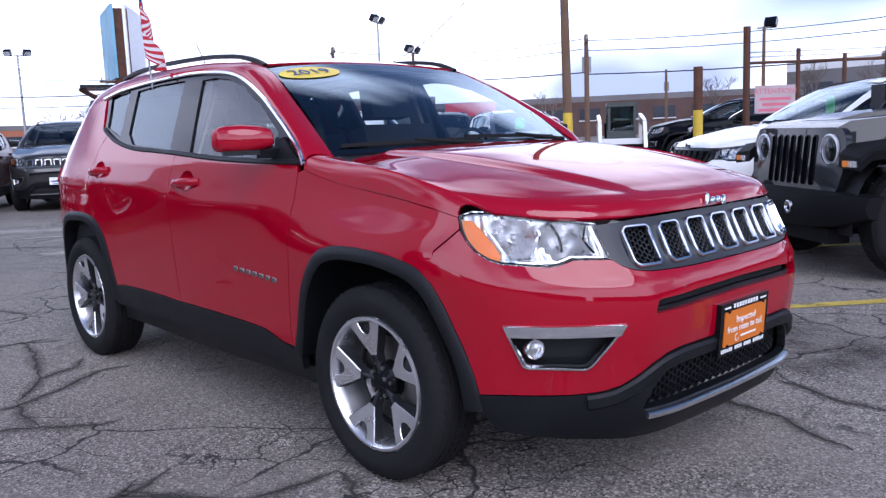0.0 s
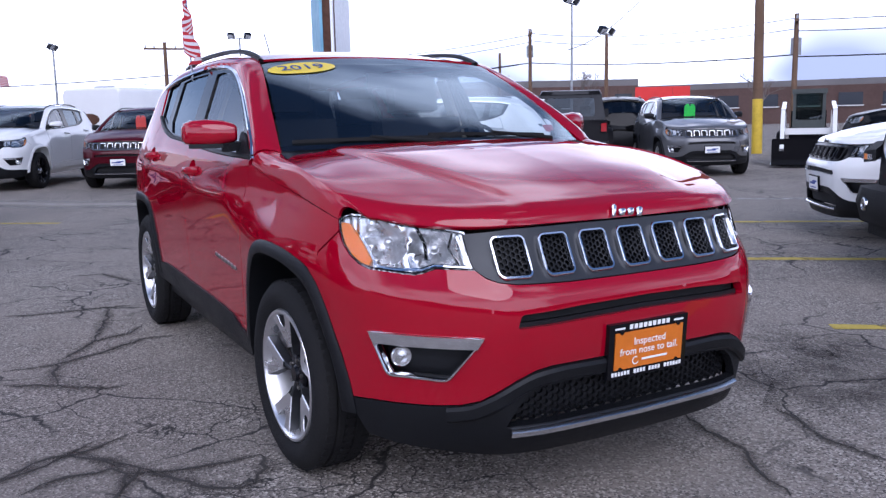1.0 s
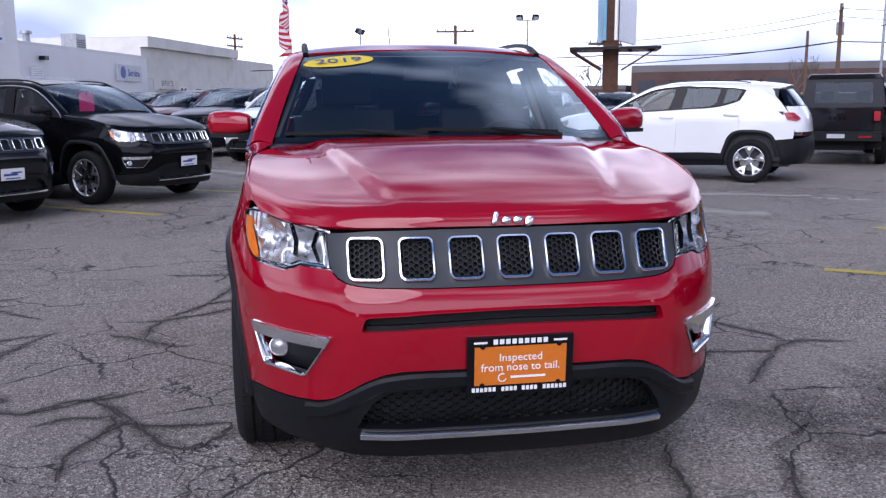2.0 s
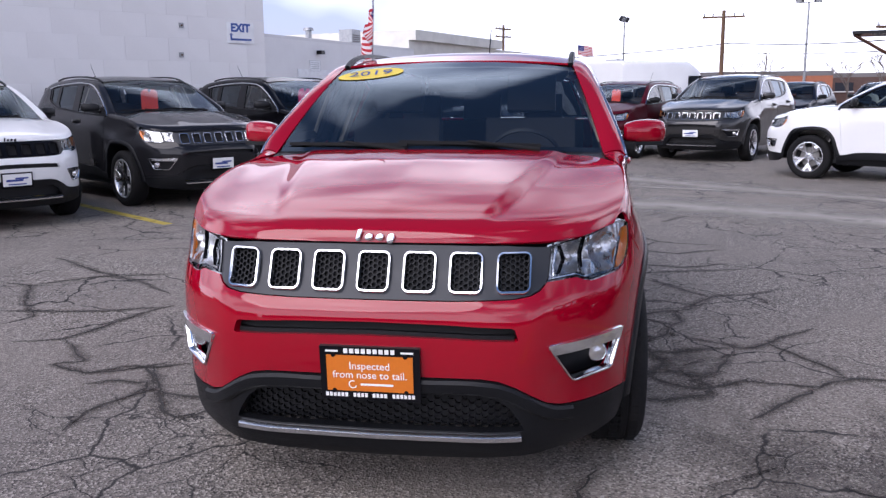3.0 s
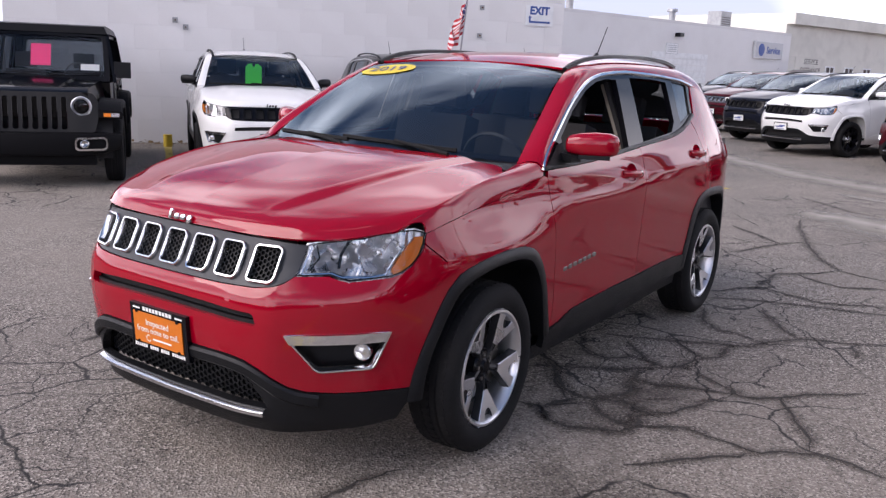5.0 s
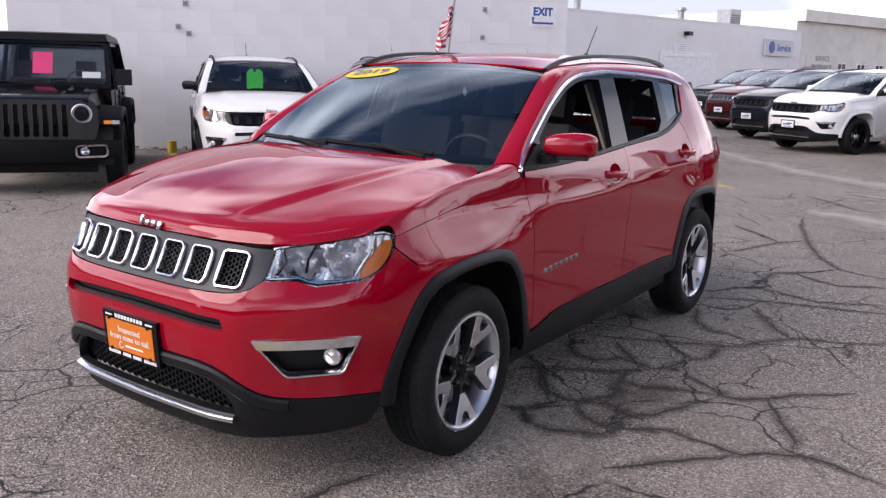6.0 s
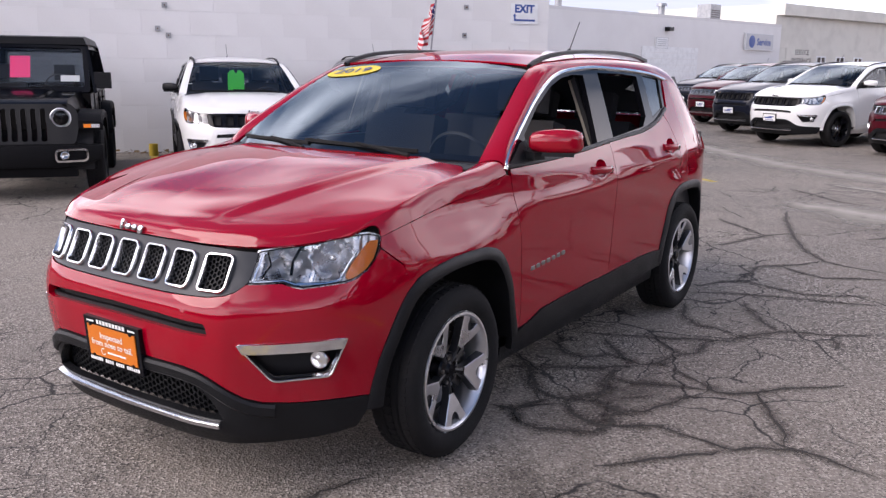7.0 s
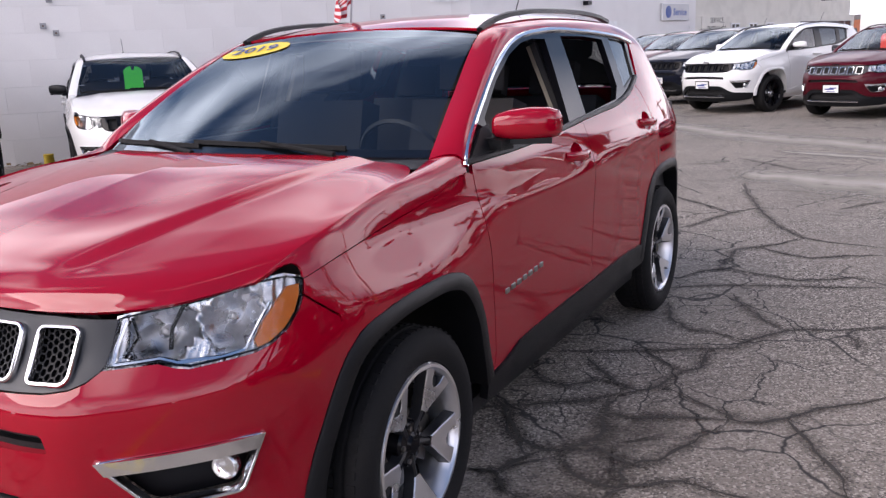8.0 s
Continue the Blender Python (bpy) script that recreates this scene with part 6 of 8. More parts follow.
def slab(name, x0, y0, x1, y1, thick, z0, z1, mat, label="", parent=None, category="building", top=None):
    """An upright slab between two places on the plan; its thickness lies behind the line."""
    d = Vector((x1 - x0, y1 - y0, 0))
    bm = bmesh.new()
    box(bm, 0, d.length, -thick, 0, z0, z1)
    bm.transform(pose(x0, y0, 0, 0, 0, math.degrees(math.atan2(d.y, d.x))))
    ob = part(name, bm, mat, parent, label, smooth=False)
    if parent is None:
        tagged(ob, category=category, kind="structure")
    return ob


# the low workshop wing behind, and the service entrance across its end
W0, W1 = (-22.0, -15.6), (-47.6, -9.2)
low_wing = thing("workshop_building", "low pale grey workshop wing with signs on its wall", "building")
slab("wall", *W1, *W0, 12.0, 0, 3.86, BLOCK, "", low_wing)
slab("coping", *W1, *W0, 12.2, 3.862, 4.0, CAP, "pale metal coping", low_wing)


def on_line(p0, p1, k, out, z):
    """A pose on an upright wall from p0 to p1, facing to its right-hand side, with x along it and z up."""
    a, b = Vector(p0), Vector(p1)
    d = (b - a).normalized()
    n = Vector((d.y, -d.x))
    q = a + (b - a) * k + n * out
    return Matrix.Translation((q.x, q.y, z)) @ Matrix.Rotation(math.atan2(d.y, d.x), 4, "Z")


def sign_board(name, label, m, w, h, mat=SIGNWHITE, depth=0.04, rim=None):
    s = thing(name, label, "sign", m)
    boxed("board", (-w / 2, w / 2, -depth, 0, -h / 2, h / 2), mat, s, bevel=0.006)
    if rim:
        bm = bmesh.new()
        for x0, x1, z0, z1 in ((-w / 2, w / 2, h / 2 - 0.02, h / 2), (-w / 2, w / 2, -h / 2, -h / 2 + 0.02), (-w / 2, -w / 2 + 0.02, -h / 2, h / 2), (w / 2 - 0.02, w / 2, -h / 2, h / 2)):
            box(bm, x0, x1, -depth - 0.006, -depth, z0, z1)
        part("rim", bm, rim, s)
    return s


def words(sign, text, size, mat, x, z, depth=0.04, squash=1.0, bold=0.0):
    letters("lettering", text, size, mat, Matrix.Translation((x, -depth - 0.003, z)) @ Matrix.Rotation(radians(90), 4, "X"), sign, "", 0.002, squash=squash, bold=bold)


sv = sign_board("service_sign", "grey service sign with a blue round emblem and white words", on_line(W0, W1, 0.905, 0.02, 3.0), 2.9, 0.85, SIGNGREY, 0.12, SIGNWHITE)
words(sv, "Service", 0.50, SIGNBLUE, 0.45, -0.02, 0.12, bold=0.014)
bm = bmesh.new()
lathe(bm, [(0.0, 0.004), (0.30, 0.004), (0.32, 0.0)], 24)
bm.transform(pose(-0.80, -0.125, 0, 0, 0, 180))
part("emblem", bm, SIGNBLUE, sv, "blue round emblem")
small = sign_board("notice_board", "small white notice board with grey lines", on_line(W0, W1, 0.57, 0.02, 2.72), 0.95, 0.5, SIGNWHITE, 0.05, SIGNGREY)
bm = bmesh.new()
for i in range(4):
    box(bm, -0.36, 0.36, -0.054, -0.05, 0.12 - 0.09 * i, 0.16 - 0.09 * i)
part("print", bm, SIGNGREY, small)
bm = bmesh.new()
for i in range(9):
    box(bm, -2.3, 2.3, -0.06, -0.02, 0.05 + 0.28 * i, 0.31 + 0.28 * i)
bm.transform(on_line(W0, W1, 0.60, 0.0, 0.0))
tagged(part("roller_door", bm, SIGNWHITE, None, "white slatted roller door in the workshop wall", bevel=0.01), category="door", kind="structure")
for k, z0, dims, lab, nm in ((0.335, 4.0, (-0.25, 0.25, 0, 0.5, 0, 0.9), "round metal roof exhaust stack", "roof_stack"), (0.63, 4.0, (-0.25, 0.25, 0, 0.5, 0, 0.9), "round metal roof exhaust stack", "roof_stack"), (0.165, 4.0, (-0.5, 0.5, 0, 0.8, 0, 0.9), "grey rooftop ventilation box", "roof_unit"), (0.80, 4.0, (-0.6, 0.6, 0, 0.8, 0, 0.9), "grey rooftop ventilation box", "roof_unit")):
    t = thing(nm, lab, "roof vent", on_line(W0, W1, 1 - k, -1.5, z0))
    if nm == "roof_stack":
        bm = bmesh.new()
        tube(bm, (0, 0.3, 0), (0, 0.3, 0.6), 0.16, 0.16, 14)
        part("pipe", bm, STEELGREY, t)
        bm = bmesh.new()
        tube(bm, (0, 0.3, 0.58), (0, 0.3, 0.72), 0.28, 0.24, 14)
        part("cowl", bm, STEELGREY, t)
    else:
        boxed("casing", dims, STEELGREY, t, bevel=0.03)
        bm = bmesh.new()
        for i in range(5):
            box(bm, dims[0] + 0.1, dims[1] - 0.1, -0.03, 0.01, 0.12 + 0.11 * i, 0.17 + 0.11 * i)
        part("louvre", bm, ROOFFAR, t)
lamp = thing("wall_lamp", "small dark wall lamp on the workshop wall", "lamp", on_line(W0, W1, 0.585, 0.02, 3.35))
boxed("housing", (-0.16, 0.16, -0.28, 0, -0.08, 0.10), GLOSSBLACK, lamp, bevel=0.03)

# service entrance building: fascia band over a recessed ground floor with windows
E0, E1 = (-69.0, -2.6), (-47.6, -9.2)
ent = thing("entrance_building", "cream service entrance building with a grey fascia band", "building")
slab("wall", *E0, *E1, 14.0, 0, 2.78, CREAM, "", ent)
slab("fascia", E0[0] + 0.1, E0[1] - 0.3, E1[0] + 0.5, E1[1] - 0.2, 14.0, 2.79, 4.5, CREAM, "cream fascia band", ent)
slab("parapet", -60.0, -5.0, -47.2, -9.0, 10.0, 4.502, 5.1, CREAM, "low parapet wall", ent)
for k in (0.80, 0.70, 0.60):
    w = new("window")
    w.parent = ent
    w.matrix_basis = on_line(E1, E0, 1 - k, 0.02, 1.75)
    boxed("pane", (-0.45, 0.45, -0.03, 0, -0.55, 0.55), WINDOWFAR, w, bevel=0.005)
    bm = bmesh.new()
    for x0, x1, z0, z1 in ((-0.52, 0.52, 0.55, 0.62), (-0.52, 0.52, -0.62, -0.55), (-0.52, -0.45, -0.55, 0.55), (0.45, 0.52, -0.55, 0.55), (-0.03, 0.03, -0.55, 0.55)):
        box(bm, x0, x1, -0.06, 0, z0, z1)
    part("window_frame", bm, SIGNWHITE, w)
shop = new("shop_front")
shop.parent = ent
shop.matrix_basis = on_line(E1, E0, 0.780, 0.02, 0.0)
boxed("pane", (-4.2, 4.2, -0.03, 0, 0.5, 2.4), WINDOWFAR, shop, bevel=0.005)
for i in range(8):
    boxed("mullion", (-4.2 + 1.2 * i - 0.05, -4.2 + 1.2 * i + 0.05, -0.08, -0.03, 0.5, 2.4), STEELGREY, shop, bevel=0.005)
se = sign_board("entrance_sign", "dark lettering of the service entrance on the cream wall", on_line(E1, E0, 0.100, 0.01, 2.30), 3.2, 0.9, CREAM, 0.02)
words(se, "SERVICE", 0.42, GLOSSBLACK, 0.1, 0.24, 0.02)
words(se, "ENTRANCE", 0.42, GLOSSBLACK, 0.1, -0.24, 0.02)
hut = thing("small_shed", "small grey shed with a pitched roof beside the wall", "shed", on_line(W0, W1, 0.960, 1.4, 0))
boxed("body", (-1.2, 1.2, -1.0, 1.0, 0, 1.5), CREAM, hut, bevel=0.01)
bm = bmesh.new()
vs = [bm.verts.new(p) for p in ((-1.35, -1.15, 1.5), (1.35, -1.15, 1.5), (1.35, 1.15, 1.5), (-1.35, 1.15, 1.5), (-1.0, 0, 2.05), (1.0, 0, 2.05))]
for f in ((0, 1, 5, 4), (2, 3, 4, 5), (1, 2, 5), (3, 0, 4), (3, 2, 1, 0)):
    bm.faces.new([vs[i] for i in f])
part("roof", bm, ROOFFAR, hut)

# signs and fittings on the block wall
ex = sign_board("exit_sign", "white exit sign with blue letters and arrow on the wall", lot(6.41, WALL_B + 0.012, 2.545) @ pose(0, 0, 0, 0, 0, 90) @ pose(0, 0, 0), 0.58, 0.385, SIGNWHITE, 0.012)
words(ex, "EXIT", 0.205, SIGNBLUE, 0, 0.085, 0.012, 0.98, 0.009)
bm = bmesh.new()
box(bm, -0.20, 0.23, -0.016, -0.012, -0.142, -0.105)
box(bm, -0.220, -0.185, -0.016, -0.012, -0.142, -0.035)
vs = [bm.verts.new(p) for p in ((-0.245, -0.0145, -0.045), (-0.16, -0.0145, -0.045), (-0.2025, -0.0145, -0.005))]
bm.faces.new(vs)
part("arrow", bm, SIGNBLUE, ex, "blue arrow")
for a, z in ((-0.26, 2.49), (-0.39, 2.10), (-0.22, 1.99), (5.21, 2.63), (5.18, 2.11)):
    f = thing("wall_bracket", "small rusty bracket fixed to the block wall", "bracket", lot(a, WALL_B + 0.012, z))
    boxed("plate", (0, 0.012, -0.045, 0.045, -0.045, 0.045), STEELGREY, f, bevel=0.004)
    bm = bmesh.new()
    tube(bm, (0.01, 0, 0), (0.05, 0, 0), 0.014, 0.012, 8)
    part("stub", bm, RUSTY, f)
bm = bmesh.new()
for i in range(90):
    x, a = 0.1 + 0.25 * CRACK_RNG.random(), -1.2 + 2.6 * CRACK_RNG.random()
    s = CRACK_RNG.uniform(0.02, 0.05)
    t = CRACK_RNG.uniform(0, 6)
    p = Vector((x, a, 0.004 + 0.05 * CRACK_RNG.random()))
    vs = [bm.verts.new(p + Vector((s * math.cos(t + k), s * math.sin(t + k), 0.02 * math.sin(3 * k + t)))) for k in (0, 1.6, 3.1, 4.7)]
    bm.faces.new(vs)
bm.transform(lot(0, WALL_B))
tagged(part("dry_leaves", bm, material("dry_leaf", (0.17, 0.11, 0.05), rough=0.9, per_object=0.3, grain=0.3, grain_scale=20), None, "dry brown leaves blown against the wall", smooth=False), category="leaves", kind="stuff")
bol = thing("bollard", "short yellow-painted post at the foot of the wall", "bollard", lot(-0.57, -11.35))
bm = bmesh.new()
tube(bm, (0, 0, 0), (0, 0, 0.20), 0.075, 0.075, 14)
part("post", bm, POLEYELLOW, bol, bevel=0.008)


# ---------------------------------------------------------------- vehicles
def offroader(label, paint, matrix, name="offroad_car", tag=None, pickup=False, chrome_fog=True, group="", grille_light=False):
    """A boxy off-road car with a slotted upright grille, round lamps and separate wings; origin below the front axle."""
    car = thing(name, label, "car", matrix, group)
    R = 0.405
    back = -4.4 if pickup else -3.55

    def hull(nm, rings, mat, lab="", bevel=0.02):
        """A body lofted through rectangles (x, half width, z low, z high, inward lean)."""
        bm = bmesh.new()
        loops = []
        for x, w, z0, z1, lean in rings:
            loops.append([bm.verts.new(p) for p in ((x, -w, z0), (x, w, z0), (x, w - lean, z1), (x, -w + lean, z1))])
        for a, b in zip(loops, loops[1:]):
            for i in range(4):
                bm.faces.new((a[i], a[(i + 1) % 4], b[(i + 1) % 4], b[i]))
        bm.faces.new(loops[0]), bm.faces.new(loops[-1])
        return part(nm, bm, mat, car, lab, bevel=bevel, segments=3)

    hull("tub", [(-0.62, 0.76, 0.55, 1.14, 0.02), (-1.0, 0.79, 0.50, 1.14, 0.02), (back if not pickup else -2.85, 0.79, 0.50, 1.14, 0.02)], paint)
    if pickup:
        hull("cargo_bed", [(-2.88, 0.79, 0.52, 1.14, 0.01), (back, 0.79, 0.52, 1.14, 0.01)], paint)
    hull("bonnet", [(0.47, 0.60, 0.78, 1.06, 0.05), (0.38, 0.62, 0.78, 1.105, 0.06), (-0.3, 0.68, 0.78, 1.155, 0.07), (-0.64, 0.71, 0.78, 1.17, 0.07)], paint, bevel=0.035)
    hull("bonnet_bulge", [(0.30, 0.26, 1.08, 1.115, 0.02), (0.1, 0.32, 1.10, 1.160, 0.04), (-0.6, 0.38, 1.12, 1.200, 0.04)], paint, bevel=0.012)
    # grille plate with seven real slots
    slots = [[(0.100 * k + u, 0.830 + v) for u, v in round_rect(0.064, 0.365, 0.026)] for k in range(-3, 4)]
    lamps = [[(sx * 0.480 + 0.098 * math.cos(t), 0.905 + 0.098 * math.sin(t)) for t in np.linspace(0, 2 * math.pi, 24, endpoint=False)] for sx in (-1, 1)]
    plate_surf = lambda s, z: np.stack([0.52 - 0.10 * (z - 0.70) - 0.06 * np.abs(s) ** 2, s, z], -1)
    outline = rounded([(-0.62, 0.61), (0.62, 0.61), (0.665, 0.80), (0.665, 0.97), (0.60, 1.065), (-0.60, 1.065), (-0.665, 0.97), (-0.665, 0.80)], 0.05)
    Sheet().panel(outline, slots + lamps, surf=plate_surf, step=0.06, depth=0.05).link("grille", paint, car, "painted grille with seven upright slots")
    for sl in slots:
        bm = bmesh.new()
        inner = shrunk(np.array(sl), 0.006)
        a = [bm.verts.new(Vector(p)) for p in plate_surf(np.array(sl)[:, 0], np.array(sl)[:, 1]) + np.array([0.005, 0, 0])]
        b = [bm.verts.new(Vector(p)) for p in plate_surf(inner[:, 0], inner[:, 1]) + np.array([0.007, 0, 0])]
        c = [bm.verts.new(Vector(p)) for p in plate_surf(inner[:, 0], inner[:, 1]) + np.array([-0.03, 0, 0])]
        for p, q in ((a, b), (b, c)):
            for i in range(len(p)):
                bm.faces.new((p[i], p[(i + 1) % len(p)], q[(i + 1) % len(q)], q[i]))
        part("slot_surround", bm, SATIN if grille_light else GLOSSBLACK, car)
    boxed("radiator_back", (0.36, 0.42, -0.60, 0.60, 0.58, 1.03), DARK, car)
    for sx in (-1, 1):
        h = new("headlight")
        h.parent = car
        h.matrix_basis = pose(0.480, sx * 0.480, 0.905, 0, 0, -90)
        bm = bmesh.new()
        lathe(bm, [(0.112, -0.02), (0.114, 0.008), (0.104, 0.014), (0.094, 0.0), (0.06, -0.03), (0.03, -0.04), (0.004, -0.03)], 28)
        part("bowl", bm, LAMPBOWL, h, "round chrome lamp bowl")
        bm = bmesh.new()
        lathe(bm, [(0.088, 0.004), (0.06, 0.014), (0.03, 0.018), (0.001, 0.019)], 24)
        part("lens", bm, LENS, h)
        bm = bmesh.new()
        lathe(bm, [(0.024, -0.03), (0.020, 0.0), (0.001, 0.004)], 16)
        part("projector", bm, GLOSSBLACK, h)
        # wings
        bm = bmesh.new()
        prof = [(0.52, 0.86), (0.44, 0.93), (0.05, 0.965), (-0.36, 0.955), (-0.52, 0.86), (-0.62, 0.66)]
        rows = []
        for x, z in prof:
            rows.append([bm.verts.new((x, sx * y, z + dz)) for y, dz in ((0.66, 0.02), (0.90, 0.0), (0.925, -0.03), (0.915, -0.09), (0.66, -0.07))])
        for a, b in zip(rows, rows[1:]):
            for i in range(5):
                bm.faces.new((a[i], a[(i + 1) % 5], b[(i + 1) % 5], b[i]))
        bm.faces.new(rows[0]), bm.faces.new(rows[-1])
        fw = part("front_wing", bm, TRIM, car, "black flat-topped wing", bevel=0.012)
        boxed("side_marker", (0.515, 0.532, sx * 0.80 - 0.005, sx * 0.80 + 0.085, 0.797, 0.838), SATIN, fw, "clear turn lamp", bevel=0.004, m=None)
        boxed("turn_lamp", (0.515, 0.530, sx * 0.80 - 0.085, sx * 0.80 - 0.008, 0.797, 0.838), AMBER, fw, "amber turn lamp", bevel=0.004)
        rear_x = -3.49 if pickup else -2.46
        bm = bmesh.new()
        rows = []
        for x, z in ((0.60, 0.64), (0.48, 0.86), (0.30, 0.955), (-0.30, 0.965), (-0.50, 0.86), (-0.60, 0.64)):
            rows.append([bm.verts.new((x + rear_x, sx * y, z + dz)) for y, dz in ((0.74, 0.02), (0.90, 0.0), (0.925, -0.03), (0.915, -0.09), (0.74, -0.07))])
        for a, b in zip(rows, rows[1:]):
            for i in range(5):
                bm.faces.new((a[i], a[(i + 1) % 5], b[(i + 1) % 5], b[i]))
        bm.faces.new(rows[0]), bm.faces.new(rows[-1])
        part("rear_wing", bm, TRIM, car, "black rear wing", bevel=0.012)
        for x in (0.0, rear_x):
            bm = bmesh.new()
            rings = [[bm.verts.new((x + 0.50 * math.cos(t), sx * y, 0.42 + 0.50 * math.sin(t))) for t in np.linspace(-0.2, math.pi + 0.2, 14)] for y in (0.50, 0.80)]
            for i in range(13):
                bm.faces.new((rings[0][i], rings[0][i + 1], rings[1][i + 1], rings[1][i]))
            part("wheel_house", bm, DARK, car)
            wheel(car, x, sx * 0.80, R, "black" if not pickup else "alloy", True, spin=20 * x)
        # mirrors, tail lamps
        mir = new("door_mirror")
        mir.parent = car
        boxed("mirror_shell", (-0.86, -0.76, sx * 0.89 - 0.10, sx * 0.89 + 0.10, 1.20, 1.40), PLASTIC, mir, "black square mirror", bevel=0.03)
        boxed("mirror_arm", (-0.83, -0.79, min(sx * 0.78, sx * 0.95), max(sx * 0.78, sx * 0.95), 1.20, 1.24), PLASTIC, mir, bevel=0.008)
        tl = new("tail_lamp")
        tl.parent = car
        boxed("lamp_case", (back - 0.03, back + 0.02, sx * 0.70 - 0.075, sx * 0.70 + 0.075, 0.86, 1.10), GLOSSBLACK, tl, bevel=0.012)
        boxed("lamp_lens", (back - 0.045, back - 0.03, sx * 0.70 - 0.055, sx * 0.70 + 0.055, 0.89, 1.07), TAILRED, tl, "red lamp lens", bevel=0.008)
        boxed("fog_reflector", (back - 0.125, back - 0.12, sx * 0.52 - 0.11, sx * 0.52 + 0.11, 0.565, 0.60), TAILRED, tl, "red reflector", bevel=0.003)
        # door lines
        for x in ((-0.66, -1.62, -2.55) if not pickup else (-0.66, -1.62, -2.52)):
            boxed("door_gap", (x - 0.004, x + 0.004, min(sx * 0.775, sx * 0.792), max(sx * 0.775, sx * 0.792), 0.56, 1.14), DARK, car, bevel=0)
        for x in (-1.50, -2.42):
            boxed("door_handle", (x - 0.09, x + 0.09, min(sx * 0.79, sx * 0.815), max(sx * 0.79, sx * 0.815), 1.02, 1.055), paint, car, bevel=0.008)
    # bumper with lamps
    bm = bmesh.new()
    rows = []
    for y, x, z0, z1 in ((-0.90, 0.44, 0.43, 0.60), (-0.72, 0.60, 0.37, 0.615), (-0.46, 0.67, 0.35, 0.62), (0.46, 0.67, 0.35, 0.62), (0.72, 0.60, 0.37, 0.615), (0.90, 0.44, 0.43, 0.60)):
        rows.append([bm.verts.new((x + dx, y, z)) for dx, z in ((-0.16, z0), (0, z0 + 0.02), (0.03, (z0 + z1) / 2), (0, z1 - 0.01), (-0.16, z1))])
    for a, b in zip(rows, rows[1:]):
        for i in range(5):
            bm.faces.new((a[i], a[(i + 1) % 5], b[(i + 1) % 5], b[i]))
    bm.faces.new(rows[0]), bm.faces.new(rows[-1])
    part("front_bumper", bm, TRIM, car, "black plastic front bumper", bevel=0.015)
    boxed("bumper_beam", (0.40, 0.56, -0.62, 0.62, 0.25, 0.36), TRIM, car, "black lower apron", bevel=0.03)
    boxed("underbody", (back + 0.2, 0.40, -0.52, 0.52, 0.30, 0.56), DARK, car, bevel=0.02)
    for sx in (-1, 1):
        fog = new("fog_lamp")
        fog.parent = car
        fog.matrix_basis = pose(0.664, sx * 0.58, 0.50, 0, 0, sx * 20) if chrome_fog else pose(0.695, sx * 0.40, 0.50)
        if chrome_fog:
            bm = bmesh.new()
            o, i = round_rect(0.36, 0.150, 0.05), round_rect(0.316, 0.106, 0.034)
            a, b, c = ([bm.verts.new((d, u, v)) for u, v in r] for r, d in ((o, -0.01), (o, 0.016), (i, 0.016)))
            for p, q in ((a, b), (b, c)):
                for k in range(len(p)):
                    bm.faces.new((p[k], p[(k + 1) % len(p)], q[(k + 1) % len(q)], q[k]))
            part("fog_surround", bm, CHROME, fog, "chrome lamp surround")
        bm = bmesh.new()
        lathe(bm, [(0.050, -0.06), (0.048, 0.012), (0.040, 0.016), (0.036, 0.006), (0.002, -0.004)], 20)
        bm.transform(pose(0.0, sx * -0.075, 0, 0, 0, -90))
        part("fog_bulb", bm, REFLECTOR, fog, "round lamp")
    boxed("rear_bumper", (back - 0.12, back + 0.05, -0.80, 0.80, 0.50, 0.68), PLASTIC, car, "black rear bumper", bevel=0.03)
    # windshield frame and cab
    top = 1.83
    gl = lambda s, z: np.stack([-0.70 - 0.42 * (z - 1.16) / 0.6 - 0.03 * np.abs(s) ** 2, s * (1 - 0.06 * (z - 1.16)), z], -1)
    fr = rounded([(-0.745, 1.15), (0.745, 1.15), (0.735, 1.765), (-0.735, 1.765)], 0.05)
    gap = rounded([(-0.68, 1.215), (0.68, 1.215), (0.67, 1.70), (-0.67, 1.70)], 0.06)
    Sheet().panel(fr, [gap], surf=gl, step=0.09, depth=0.05).link("windshield_frame", paint, car)
    w = Sheet().panel(gap, surf=gl, step=0.2, depth=0, lift=-0.01, gap=-0.01).link("windshield", PARKEDGLASS, car)
    w.visible_shadow = False
    tail = -2.72 if pickup else back
    hull("hard_top", [(-1.10, 0.71, top - 0.09, top, 0.035), (-1.35, 0.72, top - 0.08, top + 0.02, 0.04), (tail + 0.05, 0.72, top - 0.08, top + 0.01, 0.04), (tail, 0.71, top - 0.09, top - 0.01, 0.05)], PLASTIC if not pickup else paint, "black hard top", bevel=0.02)
    sides = lambda sx: (lambda s, z: np.stack([s, sx * (0.785 - 0.10 * (z - 1.13) / 0.6), z], -1))
    frame_poly = [(-0.68, 1.14), (tail, 1.14), (tail + 0.06, 1.74), (-1.12, 1.74)]
    holes = [[(-0.86, 1.19), (-1.55, 1.19), (-1.55, 1.68), (-1.16, 1.68)], [(-1.66, 1.19), (-2.42, 1.19), (-2.42, 1.68), (-1.66, 1.68)]]
    if not pickup:
        holes.append([(-2.56, 1.19), (tail + 0.12, 1.19), (tail + 0.14, 1.68), (-2.56, 1.68)])
